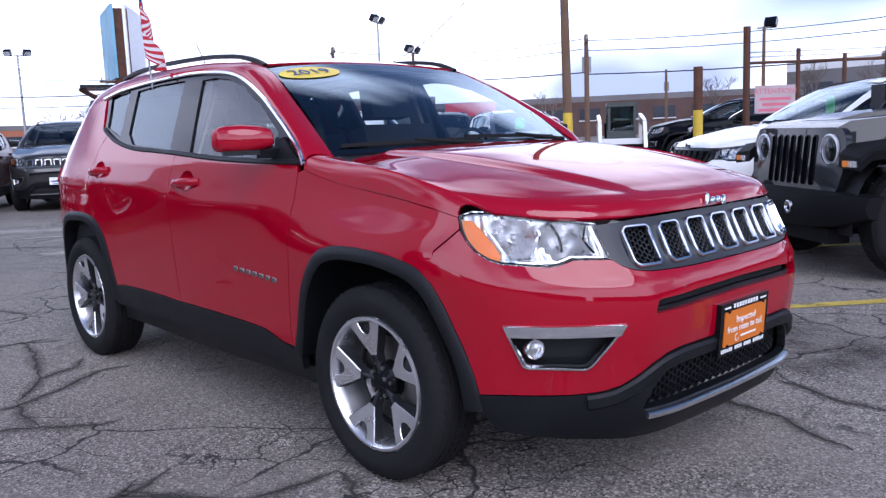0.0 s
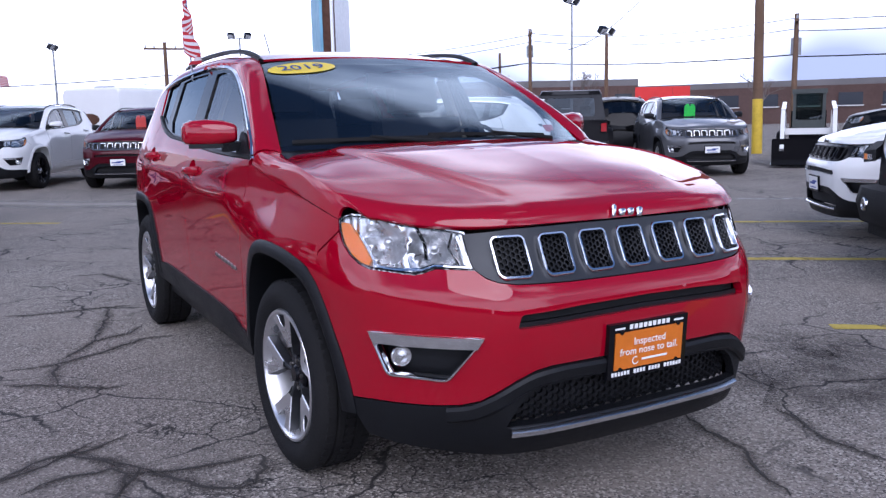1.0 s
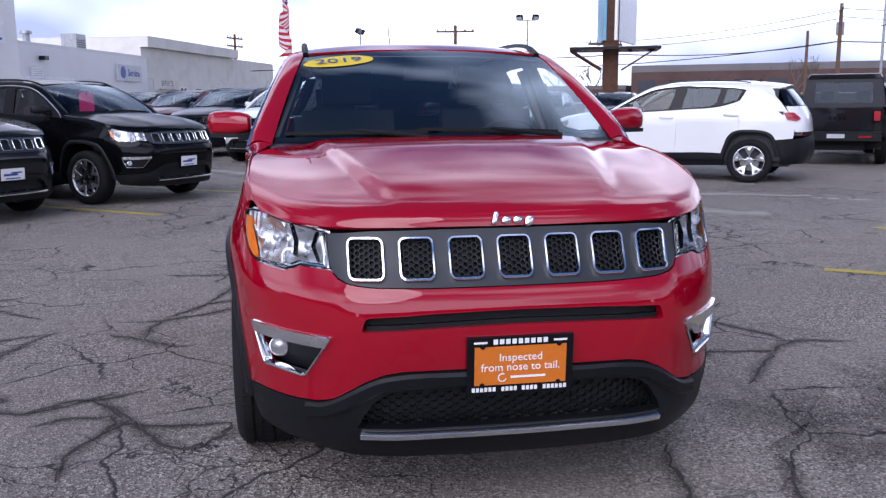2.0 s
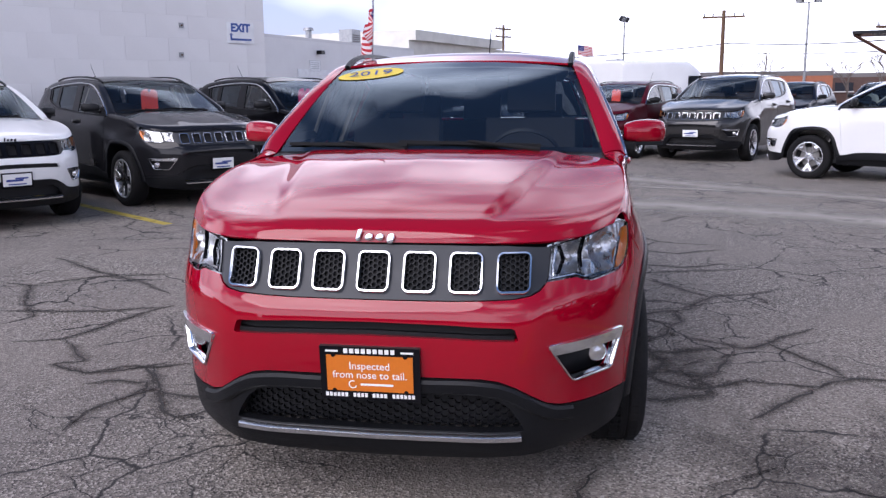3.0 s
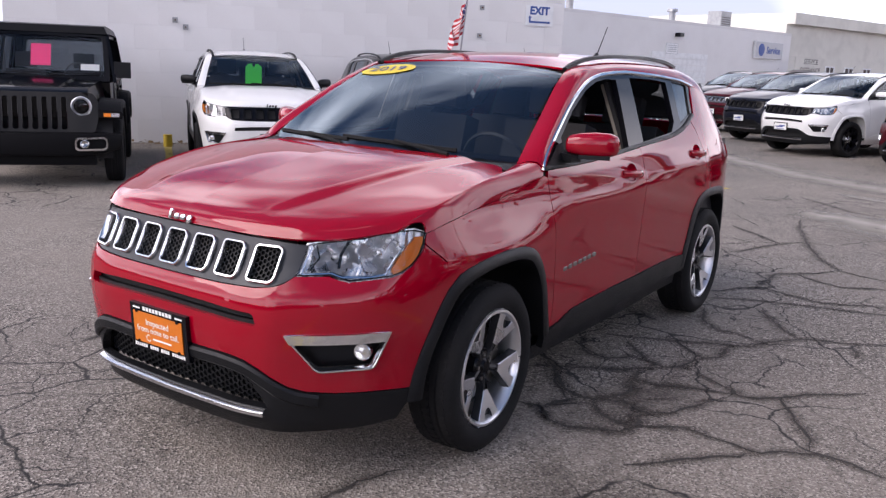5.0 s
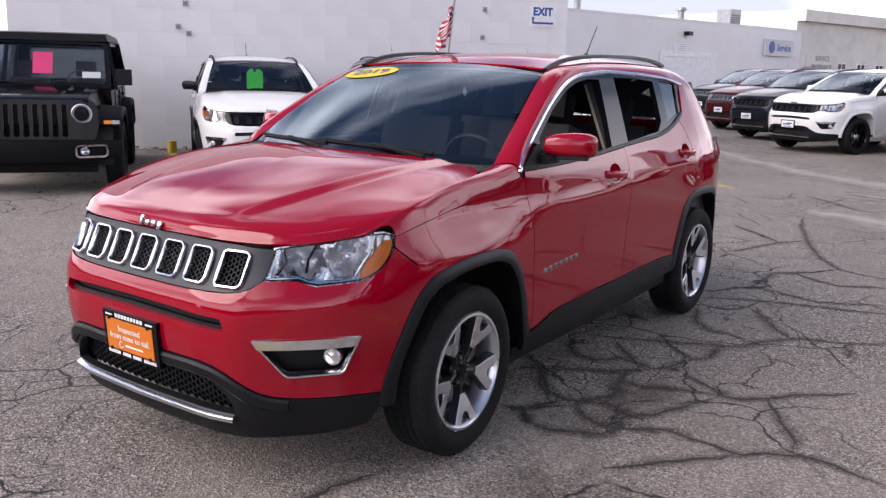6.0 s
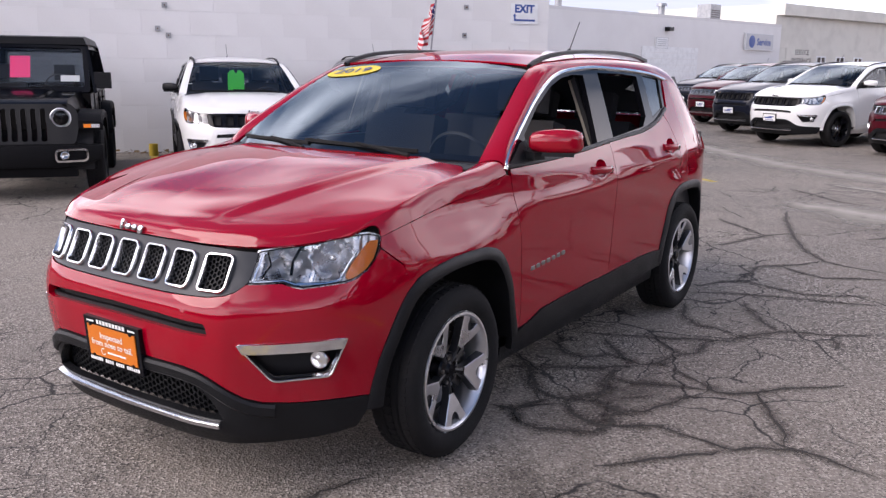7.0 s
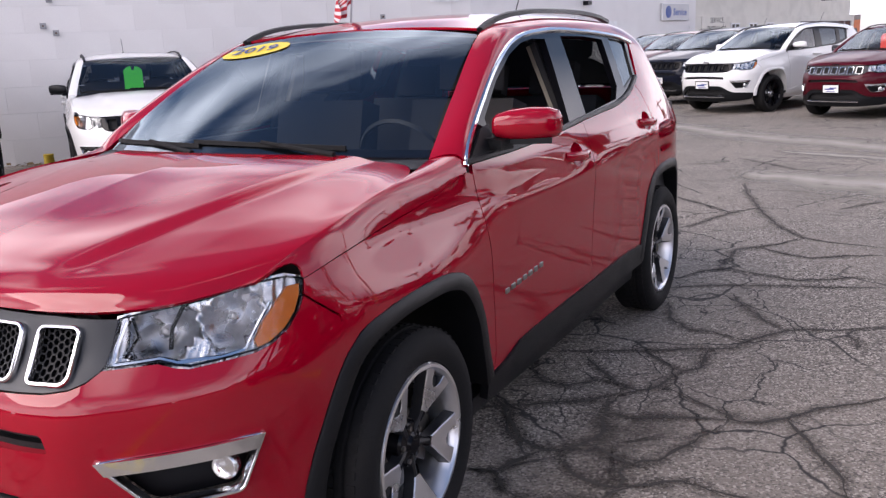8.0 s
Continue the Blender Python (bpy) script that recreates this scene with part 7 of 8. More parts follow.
    for sx in (-1, 1):
        sh = Sheet().panel(frame_poly[::-1], [h for h in holes], surf=sides(1), step=0.12, depth=0.04)
        (sh if sx > 0 else sh.mirrored()).link("cab_side", paint, car)
        for h in holes:
            q = Sheet().panel(h[::-1], surf=sides(1), step=0.3, depth=0, lift=-0.01, gap=-0.01)
            p = (q if sx > 0 else q.mirrored()).link("side_window", SIDEGLASS, car)
            p.visible_shadow = False
    rear_surf = lambda s, z: np.stack([tail + 0.06 * (z - 1.14) / 0.6, -s * (1 - 0.09 * (z - 1.14)), z], -1)
    hole = rounded([(-0.58, 1.22), (0.58, 1.22), (0.58, 1.66), (-0.58, 1.66)], 0.06)
    Sheet().panel([(-0.78, 1.14), (0.78, 1.14), (0.76, 1.74), (-0.76, 1.74)], [hole], surf=rear_surf, step=0.15, depth=0.04).link("cab_back", paint, car)
    Sheet().panel(hole, surf=rear_surf, step=0.3, depth=0, lift=-0.01, gap=-0.01).link("rear_window", SIDEGLASS, car)
    if pickup:
        boxed("tailgate", (back - 0.02, back + 0.03, -0.61, 0.61, 0.70, 1.13), paint, car, "dark tailgate with a stamped panel", bevel=0.015)
        bm = bmesh.new()
        for k in range(4):
            box(bm, back - 0.026, back - 0.02, -0.16 + 0.085 * k, -0.10 + 0.085 * k, 0.90, 0.97)
        part("tailgate_bars", bm, GLOSSBLACK, car)
        boxed("tailgate_handle", (back - 0.04, back - 0.02, -0.12, 0.12, 1.03, 1.09), PLASTIC, car, bevel=0.008)
        boxed("plate_recess", (back - 0.125, back - 0.12, -0.16, 0.16, 0.55, 0.63), SIGNGREY, car, "small grey plate", bevel=0.004)
    # inside
    boxed("dashboard", (-1.05, -0.80, -0.66, 0.66, 0.85, 1.18), DASH, car, bevel=0.04)
    for y in (-0.36, 0.36):
        seat(car, -1.45, y)
    bm = bmesh.new()
    lathe(bm, [(0.17, 0.0), (0.18, 0.012), (0.19, 0.0), (0.18, -0.012), (0.17, 0.0)], 28)
    box(bm, -0.17, 0.17, -0.008, 0.008, -0.02, 0.02)
    bm.transform(pose(-1.12, 0.36, 1.20, 0, 0, 90) @ pose(0, 0, 0, 20, 0, 0))
    part("steering_wheel", bm, DASH, car)
    for y0, y1 in ((0.05, 0.62), (-0.60, -0.05)):
        bm = bmesh.new()
        swept(bm, [(-0.735, y0, 1.225), (-0.75, (y0 + y1) / 2, 1.24), (-0.765, y1, 1.25)], [(-0.008, -0.005), (0.008, -0.005), (0.005, 0.01), (-0.005, 0.01)])
        part("wiper", bm, PLASTIC, car)
    if tag:
        boxed("window_card", (-0.005, 0.0, -0.13, 0.10, -0.17, 0.15), tag, car, "bright coloured price card", bevel=0.002, m=pose(-1.00, -0.06, 1.47, 0, -35, 0))
        boxed("window_sticker", (-0.004, 0.0, -0.11, 0.11, -0.045, 0.045), PRINTWHITE, car, "white sticker inside the glass", bevel=0.001, m=pose(-0.90, 0.50, 1.32, 0, -35, 0))
    return car


def heading(x, y, deg):
    return pose(x, y, 0, 0, 0, deg)


ROW = "cars parked in rows round the lot"
suv("glossy red compact sport utility vehicle with black cladding on asphalt", RED, hero=True, name="red_suv")
# noses out, along the block wall
suv("white compact sport utility vehicle with green price card by the wall", WHITE, ROW, lot(0.62, -7.85), grille="black", tag=TAGGREEN, wheels="black")
suv("dark grey sport utility vehicle with orange price card by the wall", GREY, ROW, lot(3.12, -8.05), cladding=PLASTIC, tag=TAGORANGE, scale=(1.05, 1.02, 1.03))
suv("black sport utility vehicle with pink price card by the wall", BLACK, ROW, lot(5.6, -7.85), tag=TAGPINK, scale=(1.05, 1.02, 1.03))
offroader("black boxy off-road car with chrome fog lamps and pink price card", BLACK, lot(-2.02, -7.30), tag=TAGPINK, group=ROW)
# the row across the aisle
offroader("dark grey boxy off-road car beside the yellow stall line", GREY, lot(3.15, 3.35, 0, 180), chrome_fog=False, group=ROW).scale = (1.06, 1.06, 1.06)
suv("white compact sport utility vehicle beside the dark off-road car", WHITE, ROW, lot(5.56, 3.74, 0, 180), grille="black", tag=TAGGREEN)
# the far row
FAR = -26.8
suv("white sport utility vehicle with black wheels and black lower bumper", WHITE, ROW, heading(-16.7, -1.35, FAR), grille="black", wheels="black", cladding=WHITE, scale=(1.10, 1.06, 1.07), lower=PLASTIC)
suv("maroon compact sport utility vehicle with chrome grille and orange card", MAROON, ROW, heading(-15.3, 1.1, FAR), tag=TAGORANGE, wheels="satin")
suv("grey sport utility vehicle with chrome grille slots and silver mirrors", SILVERGREY, ROW, heading(-14.8, 3.25, FAR), cladding=SILVERGREY, scale=(1.10, 1.06, 1.07), lower=PLASTIC)
suv("dark navy sport utility vehicle with black grille in the far row", NAVY, ROW, heading(-19.3, -2.95, FAR), grille="black", cladding=NAVY, scale=(1.10, 1.06, 1.07), lower=PLASTIC)
suv("maroon sport utility vehicle with chrome grille slots in the far row", MAROON, ROW, heading(-22.3, -4.6, FAR), cladding=MAROON, scale=(1.10, 1.06, 1.07))
suv("dark blue sport utility vehicle at the end of the far row", NAVY, ROW, heading(-26.5, -6.6, FAR), scale=(1.10, 1.06, 1.07))
suv("white compact sport utility vehicle with silver five-spoke wheels", WHITE, ROW, heading(-11.5, 4.75, 233), wheels="satin")
suv("pewter grey compact sport utility vehicle with a green price card", SILVER, ROW, heading(-9.8, 11.3, -32), tag=TAGGREEN)
offroader("dark grey pickup with black bumper and red tail lamps", GREY, heading(-15.6, 12.4, 143), "pickup_truck", pickup=True, group=ROW)
suv("black sport utility vehicle behind the pickup", BLACK, ROW, heading(-17.5, 15.6, 141), scale=(1.10, 1.06, 1.07))
suv("dark sport utility vehicle far back in the lot", NAVY, ROW, heading(-21.0, 6.0, FAR))
suv("grey car far back in the lot", SILVERGREY, ROW, heading(-24.0, 9.5, FAR))
suv("black car far back in the lot", BLACK, ROW, heading(-10.3, 19.5, 211), wheels="satin", scale=(1.15, 1.05, 1.1))
suv("black sport utility vehicle behind the loader far back in the lot", BLACK, ROW, heading(-11.0, 19.3, 205), wheels="satin", scale=(1.15, 1.08, 1.12))


# ---------------------------------------------------------------- flag and sticker on the red car
def glass_point(u, v, off=0.0):
    """A place on the windshield, lifted off it."""
    half = 0.728 + (0.592 - 0.728) * v
    bow = 0.022 * 4 * v * (1 - v)
    k = abs(u) ** 2.2
    p = Vector(((-0.185 - 0.175 * k) * (1 - v) + (-1.065 + 0.065 * k) * v + bow * 0.5, half * u, (1.152 - 0.018 * u * u) * (1 - v) + (1.553 - 0.040 * u * u) * v + bow * 0.9))
    return p + Vector((0.42, 0, 0.90)) * off


red_car = bpy.data.objects["red_suv"]
bm = bmesh.new()
ring = [bm.verts.new(glass_point(-0.70 + 0.275 * math.cos(t), 0.868 + 0.082 * math.sin(t), 0.004)) for t in np.linspace(0, 2 * math.pi, 40, endpoint=False)]
hub = bm.verts.new(glass_point(-0.70, 0.868, 0.004))
for i in range(40):
    bm.faces.new((hub, ring[i], ring[(i + 1) % 40]))
part("year_sticker", bm, YELLOW, red_car, "yellow oval sticker with the year")
c, e = glass_point(-0.70, 0.866, 0.007), glass_point(-0.6, 0.866, 0.007)
ax = (e - c).normalized()
up = (glass_point(-0.70, 0.92, 0.007) - c).normalized()
nrm = ax.cross(up).normalized()
up = nrm.cross(ax)
m = Matrix(((ax.x, up.x, nrm.x, c.x), (ax.y, up.y, nrm.y, c.y), (ax.z, up.z, nrm.z, c.z), (0, 0, 0, 1)))
letters("year_text", "2019", 0.085, PRINTBLUE, m, red_car, "dark blue numerals", 0.0006, squash=1.35)

FLAGRED = material("flag_red", (0.36, 0.010, 0.02), rough=0.8, grain=0.2, grain_scale=200)
FLAGWHITE = material("flag_white", (0.55, 0.52, 0.53), rough=0.8, grain=0.1, grain_scale=200)
FLAGBLUE = material("flag_blue", (0.02, 0.03, 0.14), rough=0.8, grain=0.2, grain_scale=200)


def flag(name, label, m, w, h, staff, droop=0.0):
    """A striped flag with a dark blue corner on a thin staff."""
    f = thing(name, label, "flag", m)
    bm = bmesh.new()
    tube(bm, (0, 0, -0.03 * staff), (0, 0, staff), 0.006 * max(1, staff / 1.2), 0.005 * max(1, staff / 1.2), 8)
    part("staff", bm, STEELGREY, f, "thin grey staff")
    nu, nv = 22, 26
    spread = lambda u, v: 1 - droop * (0.86 - 0.36 * v - 0.12 * u)
    put = lambda i, j: Vector(((0.02 + 0.030 * droop * (0.3 + j / nv)) * math.sin(j * 0.22 + i * 0.62) * (i / nu), w * i / nu * spread(i / nu, j / nv), staff - h * (1 - 0.15 * droop) * j / nv - droop * w * 0.80 * (i / nu) ** 1.15 + 0.012 * math.sin(i * 0.6)))
    pts = [[put(i, j) for j in range(nv + 1)] for i in range(nu + 1)]
    for nm, mat, sel in (("red_stripes", FLAGRED, lambda i, j: (j // 2) % 2 == 0 and not (i < 9 and j < 14)), ("white_stripes", FLAGWHITE, lambda i, j: (j // 2) % 2 == 1 and not (i < 9 and j < 14)), ("blue_corner", FLAGBLUE, lambda i, j: i < 9 and j < 14)):
        bm = bmesh.new()
        vs = {}
        for i in range(nu):
            for j in range(nv):
                if sel(i, j):
                    q = []
                    for a, b in ((i, j), (i + 1, j), (i + 1, j + 1), (i, j + 1)):
                        if (a, b) not in vs:
                            vs[a, b] = bm.verts.new(pts[a][b])
                        q.append(vs[a, b])
                    bm.faces.new(q)
        part(nm, bm, mat, f)
    bm = bmesh.new()
    for i in range(4):
        for j in range(4):
            p = put(1 + 2 * i, 2 + 3 * j)
            box(bm, p.x + 0.001, p.x + 0.004, p.y - 0.012 * w, p.y + 0.012 * w, p.z - 0.012 * w, p.z + 0.012 * w)
            box(bm, p.x - 0.004, p.x - 0.001, p.y - 0.012 * w, p.y + 0.012 * w, p.z - 0.012 * w, p.z + 0.012 * w)
    tagged(part("white_stars", bm, FLAGWHITE, f), kind="stuff")
    return f


flag("window_flag", "small striped flag clipped to the red car's rear window", pose(-1.985, -0.68, 1.50) @ pose(0, 0, 0, 0, -9.5, 0) @ pose(0, 0, 0, 0, 0, -100), 0.25, 0.33, 0.51, 1.0)
flag("far_flag", "flag on a tall white flagpole far off", pose(-83.0, 0.4, 0, 0, 0, -5), 1.6, 1.0, 5.9, 0.15)


# ---------------------------------------------------------------- poles, lamps, wires
def lamp_post(x, y, h, label, heads=2, mat=STEELGREY, r=0.09, arm=0.55, turn=0.0, lean=0.0):
    p = thing("floodlight_post", label, "lamp post", pose(x, y, 0, 0, lean, turn), "floodlights round the lot")
    bm = bmesh.new()
    tube(bm, (0, 0, 0), (0, 0, h), r, r * 0.6, 12)
    part("pole", bm, mat, p)
    bm = bmesh.new()
    tube(bm, (0, -arm, h - 0.05), (0, arm, h - 0.05), 0.035, 0.035, 8)
    part("cross_arm", bm, STEELGREY, p)
    for s in (-1, 1)[:heads]:
        hd = new("floodlight")
        hd.parent = p
        hd.matrix_basis = pose(0.05, s * arm, h + 0.12, 0, 0, 0) @ pose(0, 0, 0, 0, 35, s * 20)
        boxed("case", (-0.14, 0.10, -0.22, 0.22, -0.17, 0.17), GLOSSBLACK, hd, "dark lamp case", bevel=0.03)
        boxed("lamp_glass", (0.10, 0.12, -0.18, 0.18, -0.13, 0.13), SIGNGREY, hd, bevel=0.004)
    return p


for x, y, h, t, mat, r, lab in ((-32.7, 25.7, 6.9, 30, STEELGREY, 0.08, "tall thin grey floodlight post with two lamps"), (-31.4, 26.9, 5.3, 25, POLEWOOD, 0.13, "brown wooden post with two large floodlights"),
                                (-60.0, 3.7, 6.3, 70, STEELGREY, 0.10, "grey floodlight post with two lamps behind the lot"),
                                (-55.1, 14.9, 6.9, -15, STEELGREY, 0.10, "grey floodlight post with two lamps behind the lot")):
    lamp_post(x, y, h, lab, 2, mat, r, 0.55, t)


lamp_post(-13.3, 28.7, 4.65, "short post with one dark floodlight behind the fence", 1, POLEWOOD, 0.09, 0.25, 120)


def utility_pole(x, y, h, label, turn=0.0, lean=0.0, box_on=True, arms=1, r=0.15):
    p = thing("utility_pole", label, "utility pole", pose(x, y, 0, 0, lean, turn), "wooden utility poles")
    bm = bmesh.new()
    tube(bm, (0, 0, 0), (0, 0, h), r, r * 0.7, 12)
    part("pole", bm, POLEWOOD, p)
    for k in range(arms):
        bm = bmesh.new()
        box(bm, -0.06, 0.06, -1.2, 1.2, h - 0.45 - 0.7 * k, h - 0.33 - 0.7 * k)
        part("cross_arm", bm, POLEWOOD, p)
        for y0 in (-1.1, -0.6, 0.6, 1.1):
            bm = bmesh.new()
            tube(bm, (0, y0, h - 0.33 - 0.7 * k), (0, y0, h - 0.16 - 0.7 * k), 0.05, 0.035, 8)
            part("insulator", bm, STEELGREY, p)
    if box_on:
        bm = bmesh.new()
        tube(bm, (0.02, 0.36, h - 1.9), (0.02, 0.36, h - 1.1), 0.24, 0.24, 14)
        part("transformer", bm, STEELGREY, p, "grey transformer can")
        bm = bmesh.new()
        box(bm, -0.05, 0.05, 0.0, 0.3, h - 1.55, h - 1.45)
        part("bracket", bm, STEELGREY, p)
    return p


utility_pole(-25.0, 33.1, 5.8, "wooden utility pole with a grey transformer can", 40)
utility_pole(-46.4, 32.7, 7.2, "wooden utility pole with a grey transformer can", 60)
utility_pole(-60.1, 39.1, 6.7, "bare wooden utility pole far off", 50, box_on=False, arms=0)
utility_pole(-44.2, 16.6, 4.9, "wooden utility pole beside the billboard", 20, box_on=False)
utility_pole(-51.0, 9.1, 6.1, "leaning wooden utility pole with lamps and a platform", -10, 5.5, box_on=False)
utility_pole(-78.0, -6.5, 7.6, "wooden utility pole behind the workshop roof", 60, box_on=False, arms=2)
utility_pole(-40.5, 65.0, 5.9, "wooden utility pole far off beyond the fence", 30)
utility_pole(-15.2, 46.4, 4.8, "wooden utility pole beyond the yard fence", 30, box_on=False)
yp = thing("lot_pole", "tall brown wooden pole with a yellow-painted foot", "pole", pose(-14.9, 18.9, 0, 0, -1.0, 0))
bm = bmesh.new()
tube(bm, (0, 0, 0), (0, 0, 1.62), 0.155, 0.15, 16)
part("painted_foot", bm, POLEYELLOW, yp, "yellow paint on the foot")
bm = bmesh.new()
tube(bm, (0, 0, 1.62), (0, 0, 9.5), 0.146, 0.11, 16)
part("shaft", bm, POLEWOOD, yp)


def wire(a, b, sag, name="overhead_wire", r=0.018):
    bm = bmesh.new()
    a, b = Vector(a), Vector(b)
    pts = [a.lerp(b, k / 14) - Vector((0, 0, sag * 4 * (k / 14) * (1 - k / 14))) for k in range(15)]
    swept(bm, pts, [(r * math.cos(t), r * math.sin(t)) for t in (0, 1.57, 3.14, 4.71)])
    tagged(part(name, bm, WIRE, None, "black overhead cable hanging between poles"), category="cable", group="overhead cables")


for dz in (0.0, -0.5):
    wire((-25.0, 33.1, 5.6 + dz), (-46.4, 32.7, 6.9 + dz), 0.5)
    wire((-46.4, 32.7, 6.8 + dz), (-78, 20.0, 7.2 + dz), 0.9)
    wire((-25.0, 33.1, 5.5 + dz), (4.0, 38.0, 6.5 + dz), 0.8)
wire((-46.4, 32.7, 4.9), (-25.0, 33.1, 3.9), 0.25, r=0.03)
wire((-46.4, 32.7, 4.9), (-84.0, 12.0, 5.2), 0.9, r=0.03)
wire((-25.0, 33.1, 3.8), (2.0, 42.0, 4.6), 0.5, r=0.03)
wire((-51.2, 9.6, 4.2), (-44.2, 16.6, 3.9), 0.15, r=0.03)
wire((-51.2, 9.6, 4.2), (-80.0, -22.0, 4.6), 0.6, r=0.03)
wire((-44.2, 16.6, 4.0), (-46.4, 32.7, 4.9), 0.4, r=0.025)
wire((-14.9, 18.9, 9.2), (-33.0, 25.7, 4.6), 1.2, r=0.02)
wire((-14.9, 18.9, 9.3), (-5.0, 36.0, 8.0), 0.6, r=0.02)


# ---------------------------------------------------------------- billboard, fence, far buildings
bb = thing("billboard", "tall billboard with two panels on a dark brown steel post", "billboard", pose(-44.2, 17.0, 0, 0, 0, -18))
boxed("post", (-0.6, 0.6, -0.5, 0.35, 0, 8.4), RUSTY, bb, "dark brown post", bevel=0.08)
boxed("platform", (-1.4, 1.6, -2.4, 2.6, 4.15, 4.30), GLOSSBLACK, bb, "dark walkway", bevel=0.02)
for s in (-1, 1):
    for k in range(4):
        bm = bmesh.new()
        tube(bm, (-1.2 + 0.8 * k, s * 0.6, 3.1), (-1.2 + 0.8 * k, s * 2.3, 4.15), 0.05, 0.05, 6)
        part("brace", bm, RUSTY, bb)
boxed("panel", (-5.0, 0.0, -0.08, 0.08, 4.7, 8.6), SIGNWHITE, bb, "pale panel back", bevel=0.02, m=pose(0.8, 0.15, 0, 0, 0, -16))
boxed("panel", (-5.0, 0.0, -0.08, 0.08, 4.7, 8.6), material("panel_blue", (0.16, 0.36, 0.48), rough=0.5, wear=0.3, wear_scale=1), bb, "blue-edged panel", bevel=0.02, m=pose(0.8, -0.45, 0, 0, 0, 2.5))
for z in (5.2, 6.3, 7.4, 8.3):
    bm = bmesh.new()
    tube(bm, (0.0, -0.55, z), (0.0, 0.35, z), 0.06, 0.06, 6)
    part("strut", bm, RUSTY, bb)

fence = thing("yard_fence", "rusty steel yard fence with barbed wire on top", "fence")
POSTS = ((-7.8, 14.6, 2.4, True), (-6.95, 15.16, 3.2, False), (-6.18, 15.98, 2.70, False), (-5.49, 16.73, 2.56, False), (-4.70, 17.57, 2.56, False), (-3.2, 19.2, 2.60, False))
for x, y, h, painted in POSTS:
    bm = bmesh.new()
    tube(bm, (x, y, 1.45 if painted else 0), (x, y, h), 0.10 if painted else 0.075 if h > 3 else 0.045, 0.10 if painted else 0.075 if h > 3 else 0.045, 12)
    po = part("post", bm, RUSTY, fence, "rusty round post")
    if painted:
        bm = bmesh.new()
        tube(bm, (x, y, 0), (x, y, 1.45), 0.105, 0.104, 12)
        part("painted_foot", bm, POLEYELLOW, po, "yellow painted foot")
for (x0, y0, h0, _), (x1, y1, h1, _) in zip(POSTS[1:], POSTS[2:]):
    z0, z1 = 2.42, 2.42
    for dz, r in ((0.0, 0.032), (-1.3, 0.025)):
        bm = bmesh.new()
        tube(bm, (x0, y0, z0 + dz), (x1, y1, z1 + dz), r, r, 8)
        part("rail", bm, RUSTY, fence)
    for dz in (0.12, 0.22):
        bm = bmesh.new()
        n = 26
        pts = [Vector((x0, y0, z0 + dz)).lerp(Vector((x1, y1, z1 + dz)), k / n) + Vector((0, 0, 0.012 * (k % 2))) for k in range(n + 1)]
        swept(bm, pts, [(0.006 * math.cos(t), 0.006 * math.sin(t)) for t in (0, 1.57, 3.14, 4.71)])
        for p in pts[1:-1]:
            tube(bm, p + Vector((-0.02, 0.01, -0.025)), p + Vector((0.02, -0.01, 0.03)), 0.004, 0.004, 4)
        part("barbed_wire", bm, RUSTY, fence)
SIGNPINK = material("faded_pink_board", (0.42, 0.33, 0.34), rough=0.6, wear=0.4, wear_scale=5)
att = sign_board("warning_sign", "faded white warning sign with pink letters on the fence", on_line((-6.95, 15.16), (-6.18, 15.98), 0.52, 0.10, 1.62), 0.88, 0.60, SIGNPINK, 0.02)
PINKPRINT = material("pink_print", (0.55, 0.12, 0.18), rough=0.6, grain=0.2, grain_scale=60)
words(att, "ATTENTION!", 0.16, PINKPRINT, 0, 0.17, 0.02)
bm = bmesh.new()
for i, w in enumerate((0.34, 0.28, 0.36)):
    box(bm, -w, w, -0.024, -0.02, -0.02 - 0.12 * i, 0.04 - 0.12 * i)
part("print", bm, PINKPRINT, att, "pink print bars")


def long_building(name, label, x0, y0, x1, y1, h, mat, windows=10, trim=ROOFFAR, depth=12, sill=0.28):
    """A long low building: wall, roof edge, and a row of framed windows along it."""
    b = thing(name, label, "building")
    slab("wall", x1, y1, x0, y0, depth, 0, h * 0.86, mat, "", b)
    slab("roof_edge", x1, y1, x0, y0, depth + 0.3, h * 0.86 + 0.01, h, trim, "", b)
    L = math.hypot(x1 - x0, y1 - y0)
    for k in range(windows):
        w = new("window")
        w.parent = b
        w.matrix_basis = on_line((x0, y0), (x1, y1), (k + 0.5) / windows, 0.03, h * 0.55)
        ww = min(1.1, L / windows * 0.28)
        boxed("pane", (-ww, ww, -0.04, 0, -h * sill / 2, h * sill / 2), WINDOWFAR, w, bevel=0)
        boxed("sill", (-ww - 0.1, ww + 0.1, -0.14, 0, -h * sill / 2 - 0.12, -h * sill / 2 - 0.02), CAP, w, bevel=0)
    return b


long_building("brick_factory", "long brown brick building behind the lot", -84.0, 34.0, -68.0, 62.0, 5.0, BRICKFAR, 10)
long_building("low_brick_building", "low red-brown brick building beyond the van", -96.0, 12.0, -84.3, 33.5, 3.0, BRICKFAR, 8)
long_building("brick_warehouse", "long low brown warehouse beyond the lot", -68.0, 62.0, -28.0, 84.0, 4.2, BRICKFAR, 12)
long_building("far_shed", "long pale grey shed roof beyond the yard fence", -28.0, 62.0, 24.0, 56.0, 5.4, ROOFFAR, 10, CAP)
long_building("orange_brick_building", "orange brick building beyond the lot", -78.0, -6.0, -74.6, 22.0, 3.0, BRICKORANGE, 8)
